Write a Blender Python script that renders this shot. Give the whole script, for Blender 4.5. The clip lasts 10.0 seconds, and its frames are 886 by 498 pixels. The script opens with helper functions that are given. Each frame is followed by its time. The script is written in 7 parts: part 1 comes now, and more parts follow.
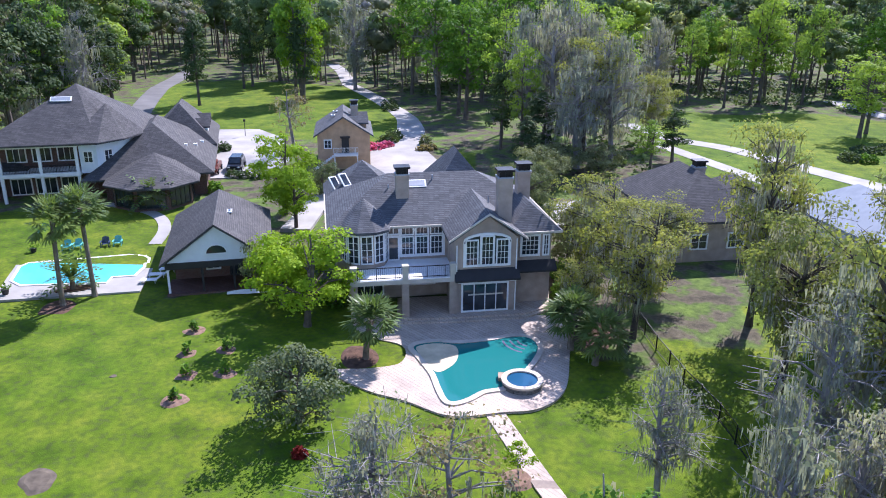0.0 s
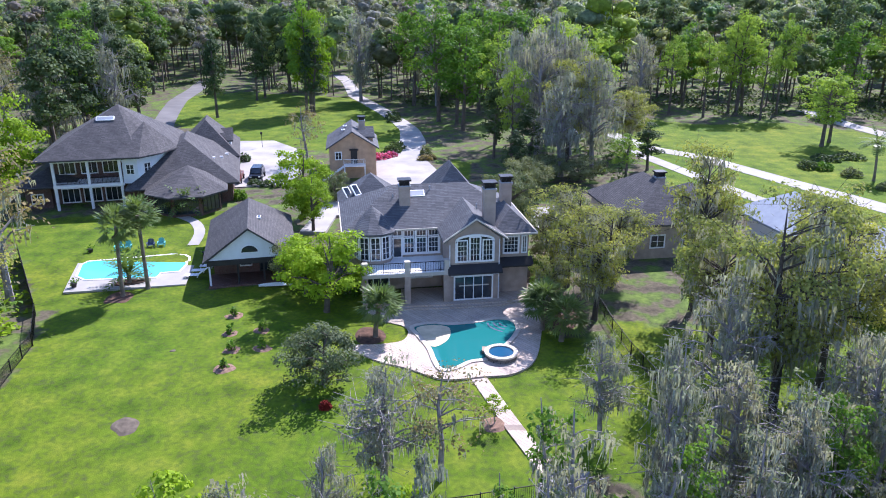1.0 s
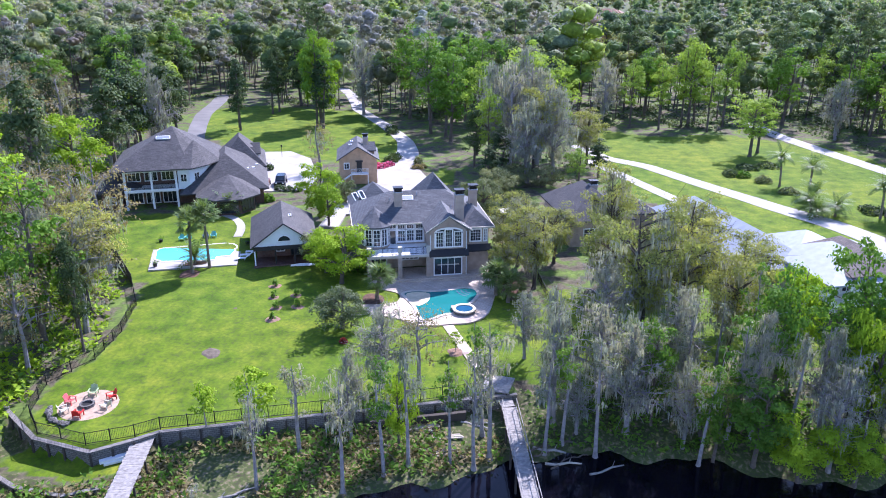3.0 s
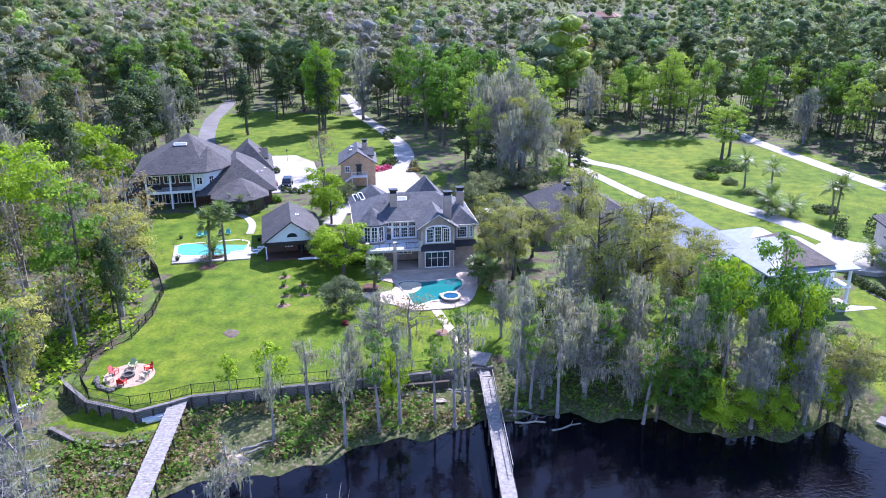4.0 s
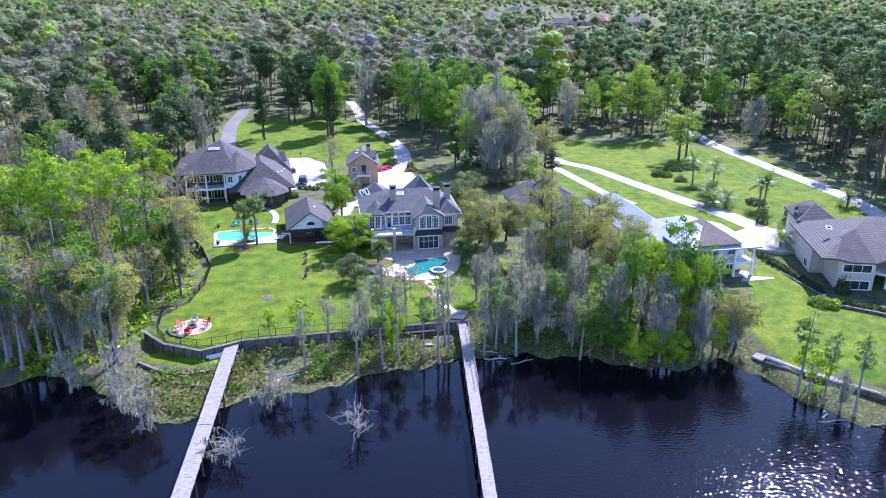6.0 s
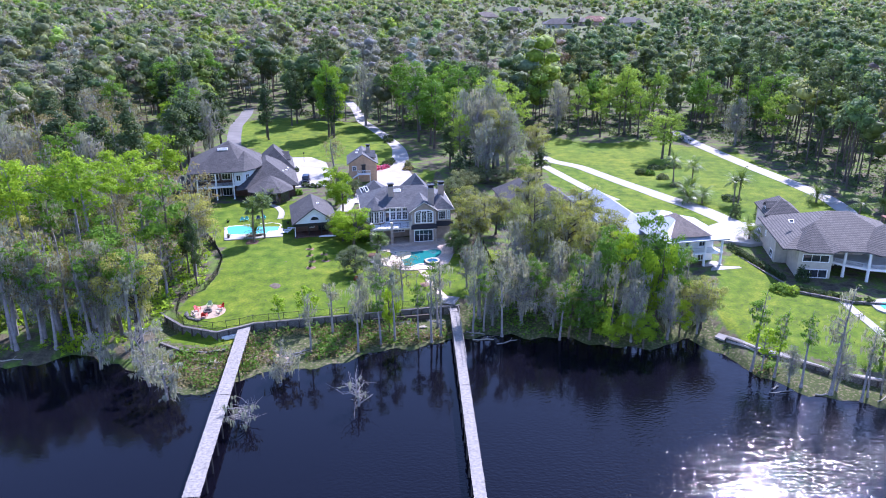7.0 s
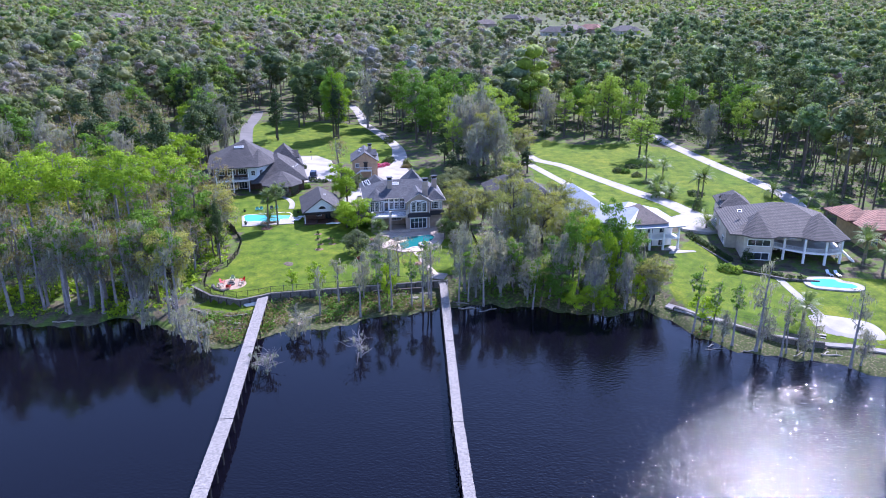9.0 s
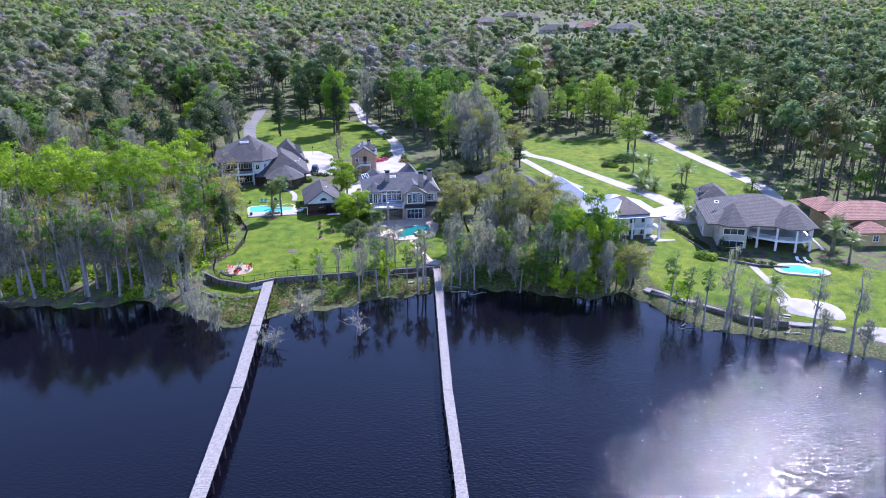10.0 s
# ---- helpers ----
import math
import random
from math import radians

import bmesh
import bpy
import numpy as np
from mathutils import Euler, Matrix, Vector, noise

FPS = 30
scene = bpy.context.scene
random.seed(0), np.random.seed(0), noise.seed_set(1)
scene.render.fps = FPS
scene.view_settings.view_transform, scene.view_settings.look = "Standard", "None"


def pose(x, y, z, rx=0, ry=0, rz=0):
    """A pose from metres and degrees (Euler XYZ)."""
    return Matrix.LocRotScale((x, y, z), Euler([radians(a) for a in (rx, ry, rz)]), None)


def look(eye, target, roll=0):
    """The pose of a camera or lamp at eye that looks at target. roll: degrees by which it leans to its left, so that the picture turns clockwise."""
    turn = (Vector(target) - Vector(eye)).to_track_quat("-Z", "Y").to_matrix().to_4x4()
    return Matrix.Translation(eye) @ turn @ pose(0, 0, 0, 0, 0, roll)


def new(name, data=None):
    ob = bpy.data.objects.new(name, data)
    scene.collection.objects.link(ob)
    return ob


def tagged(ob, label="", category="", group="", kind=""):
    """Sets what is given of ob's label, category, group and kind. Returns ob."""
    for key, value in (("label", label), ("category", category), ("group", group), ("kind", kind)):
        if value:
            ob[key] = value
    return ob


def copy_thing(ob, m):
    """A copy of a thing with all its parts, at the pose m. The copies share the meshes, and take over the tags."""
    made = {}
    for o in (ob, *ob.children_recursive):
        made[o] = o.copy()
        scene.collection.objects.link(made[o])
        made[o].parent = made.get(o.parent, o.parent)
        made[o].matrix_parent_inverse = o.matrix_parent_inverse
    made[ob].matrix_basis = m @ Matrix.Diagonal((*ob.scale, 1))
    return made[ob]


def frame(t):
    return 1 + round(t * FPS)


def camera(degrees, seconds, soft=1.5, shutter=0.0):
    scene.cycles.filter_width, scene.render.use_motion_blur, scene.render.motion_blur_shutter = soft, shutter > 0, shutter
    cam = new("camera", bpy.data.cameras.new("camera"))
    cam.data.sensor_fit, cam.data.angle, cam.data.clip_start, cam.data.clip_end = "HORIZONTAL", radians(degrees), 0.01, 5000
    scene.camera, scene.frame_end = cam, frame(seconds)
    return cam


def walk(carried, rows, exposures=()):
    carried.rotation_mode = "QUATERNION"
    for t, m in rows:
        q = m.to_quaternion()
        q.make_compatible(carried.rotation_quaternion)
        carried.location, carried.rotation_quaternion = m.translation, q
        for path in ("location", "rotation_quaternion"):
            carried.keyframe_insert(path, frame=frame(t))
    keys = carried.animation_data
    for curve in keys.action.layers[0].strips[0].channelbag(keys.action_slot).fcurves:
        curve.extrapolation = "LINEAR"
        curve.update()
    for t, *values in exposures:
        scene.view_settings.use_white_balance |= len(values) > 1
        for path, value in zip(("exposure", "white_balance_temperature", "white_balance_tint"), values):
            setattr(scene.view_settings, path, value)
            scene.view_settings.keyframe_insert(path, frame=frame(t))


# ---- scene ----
cam = camera(61.0, 10.0, 1.0)
PATH = [
    (0, (5.529, -54.8, 25.723), (5.442, -52.918, 25.05), 0.4),
    (0.5, (5.931, -60.734, 27.707), (5.844, -58.852, 27.037), 0.3),
    (1, (6.843, -66.675, 29.708), (6.747, -64.792, 29.039), 0.1),
    (1.5, (7.728, -73.025, 31.797), (7.63, -71.142, 31.13), 0.1),
    (2, (8.632, -79.659, 33.895), (8.534, -77.776, 33.227), 0.1),
    (2.5, (9.603, -86.512, 35.823), (9.505, -84.63, 35.154), 0.1),
    (4, (12.746, -105.455, 41.377), (12.648, -103.573, 40.706), 0.0),
    (4.5, (13.922, -111.898, 43.364), (13.822, -110.016, 42.692), 0.0),
    (5, (14.721, -118.929, 45.017), (14.622, -117.048, 44.345), -0.0),
    (5.5, (15.386, -125.76, 46.435), (15.286, -123.879, 45.764), -0.1),
    (7, (17.922, -142.895, 50.591), (17.822, -141.016, 49.916), -0.3),
    (7.5, (18.693, -148.172, 51.422), (18.593, -146.291, 50.75), -0.3),
    (8, (19.399, -153.158, 52.207), (19.298, -151.277, 51.537), -0.2),
    (8.5, (20.148, -158.125, 52.735), (20.047, -156.241, 52.071), -0.2),
    (9, (20.974, -163.246, 53.253), (20.871, -161.362, 52.591), -0.0),
    (9.5, (21.94, -168.421, 53.891), (21.836, -166.537, 53.229), 0.1),
    (10, (22.899, -173.224, 54.737), (22.795, -171.342, 54.068), 0.0),
]
walk(cam, [(t, look(eye, target, roll)) for t, eye, target, roll in PATH],
     exposures=[(0.0, 0.98, 5700, 26), (2.5, 1.26, 5560, 30), (5.5, 1.34, 5430, 33), (10.0, 1.08, 5400, 34)])

# ---- light ----
SUN_EL, SUN_AZ = radians(44.5), radians(27)          # azimuth from +y towards +x
SUN_DIR = Vector((math.sin(SUN_AZ) * math.cos(SUN_EL), math.cos(SUN_AZ) * math.cos(SUN_EL), math.sin(SUN_EL)))
world = bpy.data.worlds.new("sky")
scene.world = world
world.use_nodes = True
wn = world.node_tree.nodes
sky = wn.new("ShaderNodeTexSky")
sky.sky_type, sky.sun_disc = "NISHITA", False
sky.sun_elevation, sky.sun_rotation = SUN_EL, SUN_AZ
sky.air_density, sky.dust_density, sky.ozone_density = 1.0, 0.1, 2.0
world.node_tree.links.new(sky.outputs[0], wn["Background"].inputs[0])
wn["Background"].inputs[1].default_value = 0.145
sun_data = bpy.data.lights.new("sun", "SUN")
sun_data.energy, sun_data.angle, sun_data.color = 4.8, radians(0.53), (1.0, 0.95, 0.86)
sun = new("sun", sun_data)
sun.matrix_world = look((0, 0, 200), Vector((0, 0, 200)) - SUN_DIR)


# ---- materials ----
def mat_base(name, rough=0.7, metal=0.0, spec=0.4):
    m = bpy.data.materials.new(name)
    m.use_nodes = True
    nt = m.node_tree
    b = nt.nodes["Principled BSDF"]
    b.inputs["Roughness"].default_value = rough
    b.inputs["Metallic"].default_value = metal
    b.inputs["Specular IOR Level"].default_value = spec
    return m, nt, b


def noise_node(nt, scale, detail=4.0, coords="Object", stretch=None):
    tc = nt.nodes.new("ShaderNodeTexCoord")
    n = nt.nodes.new("ShaderNodeTexNoise")
    n.inputs["Scale"].default_value = scale
    n.inputs["Detail"].default_value = detail
    src = tc.outputs[coords]
    if stretch:
        mp = nt.nodes.new("ShaderNodeMapping")
        mp.inputs["Scale"].default_value = stretch
        nt.links.new(src, mp.inputs["Vector"])
        src = mp.outputs[0]
    nt.links.new(src, n.inputs["Vector"])
    return n


def ramp(nt, fac, stops):
    r = nt.nodes.new("ShaderNodeValToRGB")
    els = r.color_ramp.elements
    while len(els) < len(stops):
        els.new(0.5)
    for e, (p, c) in zip(els, stops):
        e.position, e.color = p, (*c, 1)
    nt.links.new(fac, r.inputs[0])
    return r.outputs[0]


def mix_rgb(nt, a, b, fac, mode="MIX"):
    n = nt.nodes.new("ShaderNodeMix")
    n.data_type, n.blend_type = "RGBA", mode
    for sock, v in ((n.inputs["Factor"], fac), (n.inputs["A"], a), (n.inputs["B"], b)):
        if isinstance(v, bpy.types.NodeSocket):
            nt.links.new(v, sock)
        elif isinstance(v, tuple):
            sock.default_value = (*v, 1)
        else:
            sock.default_value = v
    return n.outputs["Result"]


def bump(nt, b, height, strength, dist):
    n = nt.nodes.new("ShaderNodeBump")
    n.inputs["Strength"].default_value = strength
    n.inputs["Distance"].default_value = dist
    nt.links.new(height, n.inputs["Height"])
    nt.links.new(n.outputs[0], b.inputs["Normal"])


def shade(c, k):
    return tuple(min(1.0, v * k) for v in c)


def plain(name, col, rough=0.7, metal=0.0, vary=0.18, scale=1.2, fine=18.0, bumpy=0.15, coords="Object"):
    """A surface with two scales of variation and fine relief."""
    m, nt, b = mat_base(name, rough, metal)
    n1, n2 = noise_node(nt, scale, 5, coords), noise_node(nt, fine, 3, coords)
    c1 = ramp(nt, n1.outputs["Fac"], [(0.3, shade(col, 1 - vary)), (0.7, shade(col, 1 + vary))])
    c2 = ramp(nt, n2.outputs["Fac"], [(0.3, (1 - vary * 0.6,) * 3), (0.7, (1, 1, 1))])
    nt.links.new(mix_rgb(nt, c1, c2, 1.0, "MULTIPLY"), b.inputs["Base Color"])
    bump(nt, b, n2.outputs["Fac"], bumpy, 0.02)
    return m


def brick_mat(name, c1, c2, mortar, w, h, gap=0.02, rough=0.85, strength=0.4, msize=None):
    """Courses in the plane that the face lies in, by box-projected object coordinates."""
    m, nt, b = mat_base(name, rough)
    tc = nt.nodes.new("ShaderNodeTexCoord")
    sep = nt.nodes.new("ShaderNodeSeparateXYZ")
    nt.links.new(tc.outputs["Object"], sep.inputs[0])
    add = nt.nodes.new("ShaderNodeMath")
    nt.links.new(sep.outputs["X"], add.inputs[0])
    nt.links.new(sep.outputs["Y"], add.inputs[1])
    comb = nt.nodes.new("ShaderNodeCombineXYZ")
    nt.links.new(add.outputs[0], comb.inputs["X"])
    nt.links.new(sep.outputs["Z"], comb.inputs["Y"])
    br = nt.nodes.new("ShaderNodeTexBrick")
    br.inputs["Scale"].default_value = 1.0
    br.inputs["Brick Width"].default_value, br.inputs["Row Height"].default_value = w, h
    br.inputs["Mortar Size"].default_value = gap
    br.inputs["Color1"].default_value, br.inputs["Color2"].default_value, br.inputs["Mortar"].default_value = (*c1, 1), (*c2, 1), (*mortar, 1)
    nt.links.new(comb.outputs[0], br.inputs["Vector"])
    n1 = noise_node(nt, 0.5, 5)
    n2 = noise_node(nt, 6.0, 4)
    d = ramp(nt, n1.outputs["Fac"], [(0.3, (0.78, 0.78, 0.8)), (0.7, (1.12, 1.1, 1.08))])
    e = ramp(nt, n2.outputs["Fac"], [(0.3, (0.85, 0.85, 0.85)), (0.7, (1.1, 1.1, 1.1))])
    col = mix_rgb(nt, br.outputs["Color"], mix_rgb(nt, d, e, 1.0, "MULTIPLY"), 1.0, "MULTIPLY")
    nt.links.new(col, b.inputs["Base Color"])
    bump(nt, b, br.outputs["Color"], strength, 0.02)
    return m


def leaf_mat(name, dark, light, through_light=0.45, rough=0.7):
    """Leaves: each one its own tint, with light coming through it."""
    m, nt, b = mat_base(name, rough, 0, 0.15)
    g = nt.nodes.new("ShaderNodeNewGeometry")
    oi = nt.nodes.new("ShaderNodeObjectInfo")
    dark, light = tuple(0.7 * a + 0.3 * b for a, b in zip(dark, light)), tuple(0.25 * a + 0.75 * b for a, b in zip(dark, light))
    c = ramp(nt, g.outputs["Random Per Island"], [(0.0, dark), (0.6, tuple((a + d) / 2 for a, d in zip(dark, light))), (1.0, light)])
    o = ramp(nt, oi.outputs["Random"], [(0.0, (0.75, 0.8, 0.8)), (1.0, (1.2, 1.12, 1.0))])
    col = mix_rgb(nt, c, o, 1.0, "MULTIPLY")
    nt.links.new(col, b.inputs["Base Color"])
    tr = nt.nodes.new("ShaderNodeBsdfTranslucent")
    warm = mix_rgb(nt, col, (1.1, 1.15, 0.6), 1.0, "MULTIPLY")
    nt.links.new(warm, tr.inputs["Color"])
    mx = nt.nodes.new("ShaderNodeMixShader")
    mx.inputs[0].default_value = through_light
    nt.links.new(b.outputs[0], mx.inputs[1])
    nt.links.new(tr.outputs[0], mx.inputs[2])
    nt.links.new(mx.outputs[0], nt.nodes["Material Output"].inputs["Surface"])
    return m


def woods_mat(name):
    """Woods: the tint of each tree is stored in its mesh."""
    m, nt, b = mat_base(name, 0.65, 0, 0.25)
    at = nt.nodes.new("ShaderNodeAttribute")
    at.attribute_name = "tint"
    g = nt.nodes.new("ShaderNodeNewGeometry")
    v = ramp(nt, g.outputs["Random Per Island"], [(0.0, (0.84, 0.85, 0.87)), (1.0, (1.14, 1.12, 1.08))])
    mottle = noise_node(nt, 0.9, 4)
    v = mix_rgb(nt, v, ramp(nt, mottle.outputs["Fac"], [(0.32, (0.62, 0.64, 0.66)), (0.68, (1.25, 1.22, 1.15))]), 1.0, "MULTIPLY")
    col = mix_rgb(nt, at.outputs["Color"], v, 1.0, "MULTIPLY")
    nt.links.new(col, b.inputs["Base Color"])
    bump(nt, b, mottle.outputs["Fac"], 0.8, 0.8)
    tr = nt.nodes.new("ShaderNodeBsdfTranslucent")
    nt.links.new(mix_rgb(nt, col, (1.15, 1.15, 0.65), 1.0, "MULTIPLY"), tr.inputs["Color"])
    mx = nt.nodes.new("ShaderNodeMixShader")
    mx.inputs[0].default_value = 0.5
    nt.links.new(b.outputs[0], mx.inputs[1])
    nt.links.new(tr.outputs[0], mx.inputs[2])
    nt.links.new(mx.outputs[0], nt.nodes["Material Output"].inputs["Surface"])
    return m


def ground_mat():
    """Mown grass, leaf litter and bare bank, by the mesh's own plan of lawns."""
    m, nt, b = mat_base("ground_cover", 0.95, 0, 0.15)
    at = nt.nodes.new("ShaderNodeAttribute")
    at.attribute_name = "cover"
    sep = nt.nodes.new("ShaderNodeSeparateColor")
    nt.links.new(at.outputs["Color"], sep.inputs[0])
    big, mid, fine, grain = (noise_node(nt, s, d) for s, d in ((0.06, 3), (0.45, 6), (2.6, 6), (14.0, 3)))
    g1 = ramp(nt, mid.outputs["Fac"], [(0.3, (0.056, 0.104, 0.005)), (0.5, (0.100, 0.158, 0.008)), (0.72, (0.162, 0.200, 0.018))])
    g2 = ramp(nt, big.outputs["Fac"], [(0.35, (0.78, 0.9, 0.75)), (0.65, (1.16, 1.06, 1.0))])
    g3 = ramp(nt, fine.outputs["Fac"], [(0.3, (0.7, 0.74, 0.7)), (0.7, (1.22, 1.18, 1.2))])
    grass = mix_rgb(nt, mix_rgb(nt, g1, g2, 1.0, "MULTIPLY"), g3, 1.0, "MULTIPLY")
    l1 = ramp(nt, mid.outputs["Fac"], [(0.32, (0.06, 0.052, 0.036)), (0.46, (0.12, 0.105, 0.07)), (0.54, (0.085, 0.125, 0.03)), (0.7, (0.13, 0.195, 0.035))])
    litter = mix_rgb(nt, l1, g3, 1.0, "MULTIPLY")
    k1 = ramp(nt, fine.outputs["Fac"], [(0.3, (0.05, 0.042, 0.03)), (0.5, (0.06, 0.085, 0.022)), (0.66, (0.17, 0.14, 0.09)), (0.8, (0.22, 0.2, 0.15))])
    # soften the borders between the covers with a little noise
    def edge(channel):
        a = nt.nodes.new("ShaderNodeMath")
        a.operation = "MULTIPLY_ADD"
        nt.links.new(fine.outputs["Fac"], a.inputs[0])
        a.inputs[1].default_value = 0.6
        nt.links.new(sep.outputs[channel], a.inputs[2])
        r = nt.nodes.new("ShaderNodeMapRange")
        r.inputs["From Min"].default_value, r.inputs["From Max"].default_value = 0.65, 0.95
        nt.links.new(a.outputs[0], r.inputs["Value"])
        return r.outputs[0]
    col = mix_rgb(nt, litter, grass, edge("Red"))
    col = mix_rgb(nt, col, k1, edge("Green"))
    nt.links.new(col, b.inputs["Base Color"])
    bump(nt, b, grain.outputs["Fac"], 0.6, 0.06)
    return m


def water_mat(name, col, wave=0.35, scale=1.1, rough=0.04, spec=0.5, detail=3.0, open_water=False):
    m, nt, b = mat_base(name, rough, 0, spec)
    b.inputs["Base Color"].default_value = (*col, 1)
    b.inputs["IOR"].default_value = 1.33
    n1 = noise_node(nt, scale, detail, "Object", (1.0, 1.7, 1.0))
    n2 = noise_node(nt, scale * 0.13, 3)
    n3 = noise_node(nt, scale * 2.7, 0)

    def calc(op, a, k, c):
        n = nt.nodes.new("ShaderNodeMath")
        n.operation = op
        for sock, v in zip(n.inputs, (a, k, c)):
            if isinstance(v, bpy.types.NodeSocket):
                nt.links.new(v, sock)
            else:
                sock.default_value = v
        return n.outputs[0]
    height = calc("MULTIPLY_ADD", n2.outputs["Fac"], 1.2, calc("MULTIPLY_ADD", n3.outputs["Fac"], 0.34, n1.outputs["Fac"]))
    bump(nt, b, height, wave, 0.13 if open_water else 0.056)
    if open_water:
        # sheltered under the trees, ruffled by wind further out
        tc = nt.nodes.new("ShaderNodeTexCoord")
        sep = nt.nodes.new("ShaderNodeSeparateXYZ")
        nt.links.new(tc.outputs["Object"], sep.inputs[0])
        gusts = noise_node(nt, 0.03, 3)
        e = calc("MULTIPLY_ADD", sep.outputs["X"], 0.02, calc("MULTIPLY_ADD", sep.outputs["Y"], -0.03, -3.15))
        e = calc("MULTIPLY_ADD", gusts.outputs["Fac"], 0.7, e)
        mr = nt.nodes.new("ShaderNodeMapRange")
        nt.links.new(e, mr.inputs["Value"])
        mr.inputs["From Min"].default_value, mr.inputs["From Max"].default_value = -0.9, 1.5
        bp = next(n for n in nt.nodes if n.type == "BUMP")
        nt.links.new(calc("MULTIPLY_ADD", mr.outputs[0], wave * 0.88, wave * 0.05), bp.inputs["Strength"])
    return m


def glass_mat():
    m, nt, b = mat_base("window_glass", 0.04, 0, 0.7)
    n = noise_node(nt, 0.6, 2)
    nt.links.new(ramp(nt, n.outputs["Fac"], [(0.35, (0.012, 0.016, 0.022)), (0.65, (0.05, 0.06, 0.07))]), b.inputs["Base Color"])
    return m


GROUND = ground_mat()
RIVER = water_mat("river_water", (0.003, 0.003, 0.006), 1.0, 1.5, 0.06, 0.29, 1.0, True)
POOL_W = water_mat("pool_water", (0.018, 0.17, 0.16), 0.05, 2.0, 0.03)
POOL_B = water_mat("bright_pool_water", (0.10, 0.52, 0.62), 0.05, 2.0, 0.03)
SPA_W = water_mat("spa_water", (0.02, 0.09, 0.17), 0.08, 3.0, 0.03)
GLASS = glass_mat()
STUCCO = plain("taupe_stucco", (0.40, 0.32, 0.255), 0.9)
STUCCO_TAN = plain("tan_stucco", (0.50, 0.33, 0.20), 0.9)
STUCCO_CREAM = plain("cream_stucco", (0.52, 0.475, 0.39), 0.9, vary=0.12)
STUCCO_YEL = plain("ochre_stucco", (0.5, 0.36, 0.17), 0.9)
WHITE = plain("white_paint", (0.80, 0.80, 0.78), 0.5, vary=0.05)
SIDING = plain("white_siding", (0.74, 0.77, 0.78), 0.6, vary=0.06)
BRICK = brick_mat("dark_red_brick", (0.105, 0.05, 0.036), (0.15, 0.075, 0.055), (0.16, 0.14, 0.12), 0.22, 0.075, 0.008)
SHINGLE = brick_mat("charcoal_shingle", (0.074, 0.080, 0.086), (0.122, 0.130, 0.138), (0.045, 0.047, 0.052), 0.45, 0.11, 0.012, 0.85, 0.5)
SHINGLE_BR = brick_mat("brown_grey_shingle", (0.062, 0.061, 0.061), (0.10, 0.098, 0.096), (0.035, 0.034, 0.035), 0.45, 0.11, 0.012, 0.9, 0.5)
SHINGLE_LT = brick_mat("brown_weathered_shingle", (0.17, 0.14, 0.115), (0.24, 0.2, 0.165), (0.1, 0.09, 0.08), 0.45, 0.11, 0.012, 0.9, 0.5)
TILE_GREY = brick_mat("grey_concrete_tile", (0.080, 0.073, 0.069), (0.122, 0.112, 0.105), (0.02, 0.024, 0.024), 0.33, 0.2, 0.035, 0.75, 0.8)
TILE_RED = brick_mat("terracotta_tile", (0.30, 0.13, 0.08), (0.40, 0.21, 0.14), (0.12, 0.05, 0.035), 0.3, 0.2, 0.035, 0.8, 0.8)
METAL_ROOF = plain("pale_grey_roofing", (0.30, 0.33, 0.36), 0.5, 0.0, 0.1)
BLACK = plain("black_metal", (0.018, 0.018, 0.02), 0.45, 0.4, 0.2)
DARK = plain("dark_bronze", (0.03, 0.028, 0.028), 0.6)
CONC = plain("pale_concrete", (0.36, 0.343, 0.314), 0.9, vary=0.15, scale=0.4)
DRIVE = plain("worn_concrete_drive", (0.37, 0.35, 0.32), 0.92, vary=0.22, scale=0.25)
ASPHALT = plain("grey_asphalt", (0.16, 0.155, 0.15), 0.92, vary=0.2, scale=0.25)
PAVER = brick_mat("travertine_paver", (0.47, 0.38, 0.30), (0.55, 0.46, 0.37), (0.3, 0.24, 0.19), 0.4, 0.4, 0.02, 0.8, 0.3)
COPING = plain("cream_coping", (0.58, 0.50, 0.40), 0.8)
SHELF = plain("sandy_pool_shelf", (0.62, 0.52, 0.34), 0.6)
STONE = brick_mat("grey_block_wall", (0.13, 0.125, 0.115), (0.2, 0.19, 0.175), (0.06, 0.058, 0.055), 0.4, 0.2, 0.02, 0.95, 0.6)
WOOD_GREY = plain("weathered_grey_plank", (0.27, 0.255, 0.235), 0.9, vary=0.3, scale=3.0, fine=30)
WOOD_DARK = plain("dark_wet_timber", (0.06, 0.05, 0.042), 0.9)
WOOD_PALE = plain("bleached_driftwood", (0.42, 0.37, 0.30), 0.9)
BARK = plain("grey_brown_bark", (0.12, 0.098, 0.078), 0.95, vary=0.35, scale=2.0)
BARK_PALE = plain("pale_grey_bark", (0.265, 0.245, 0.24), 0.95, vary=0.3, scale=2.0)
BARK_OAK = plain("dark_oak_bark", (0.075, 0.064, 0.055), 0.95, vary=0.35, scale=2.0)
BARK_PALM = plain("palm_trunk_fibre", (0.20, 0.165, 0.125), 0.95, vary=0.3, scale=2.0)
STRAW = plain("pine_straw_mulch", (0.24, 0.15, 0.105), 1.0, vary=0.35, scale=3.0, fine=25, bumpy=0.6)
MULCH = plain("red_brown_mulch", (0.11, 0.062, 0.042), 1.0, vary=0.4, scale=2.5, fine=25, bumpy=0.6)
SAND = plain("tan_gravel", (0.38, 0.285, 0.205), 1.0, vary=0.22, scale=2.0, fine=25, bumpy=0.5)
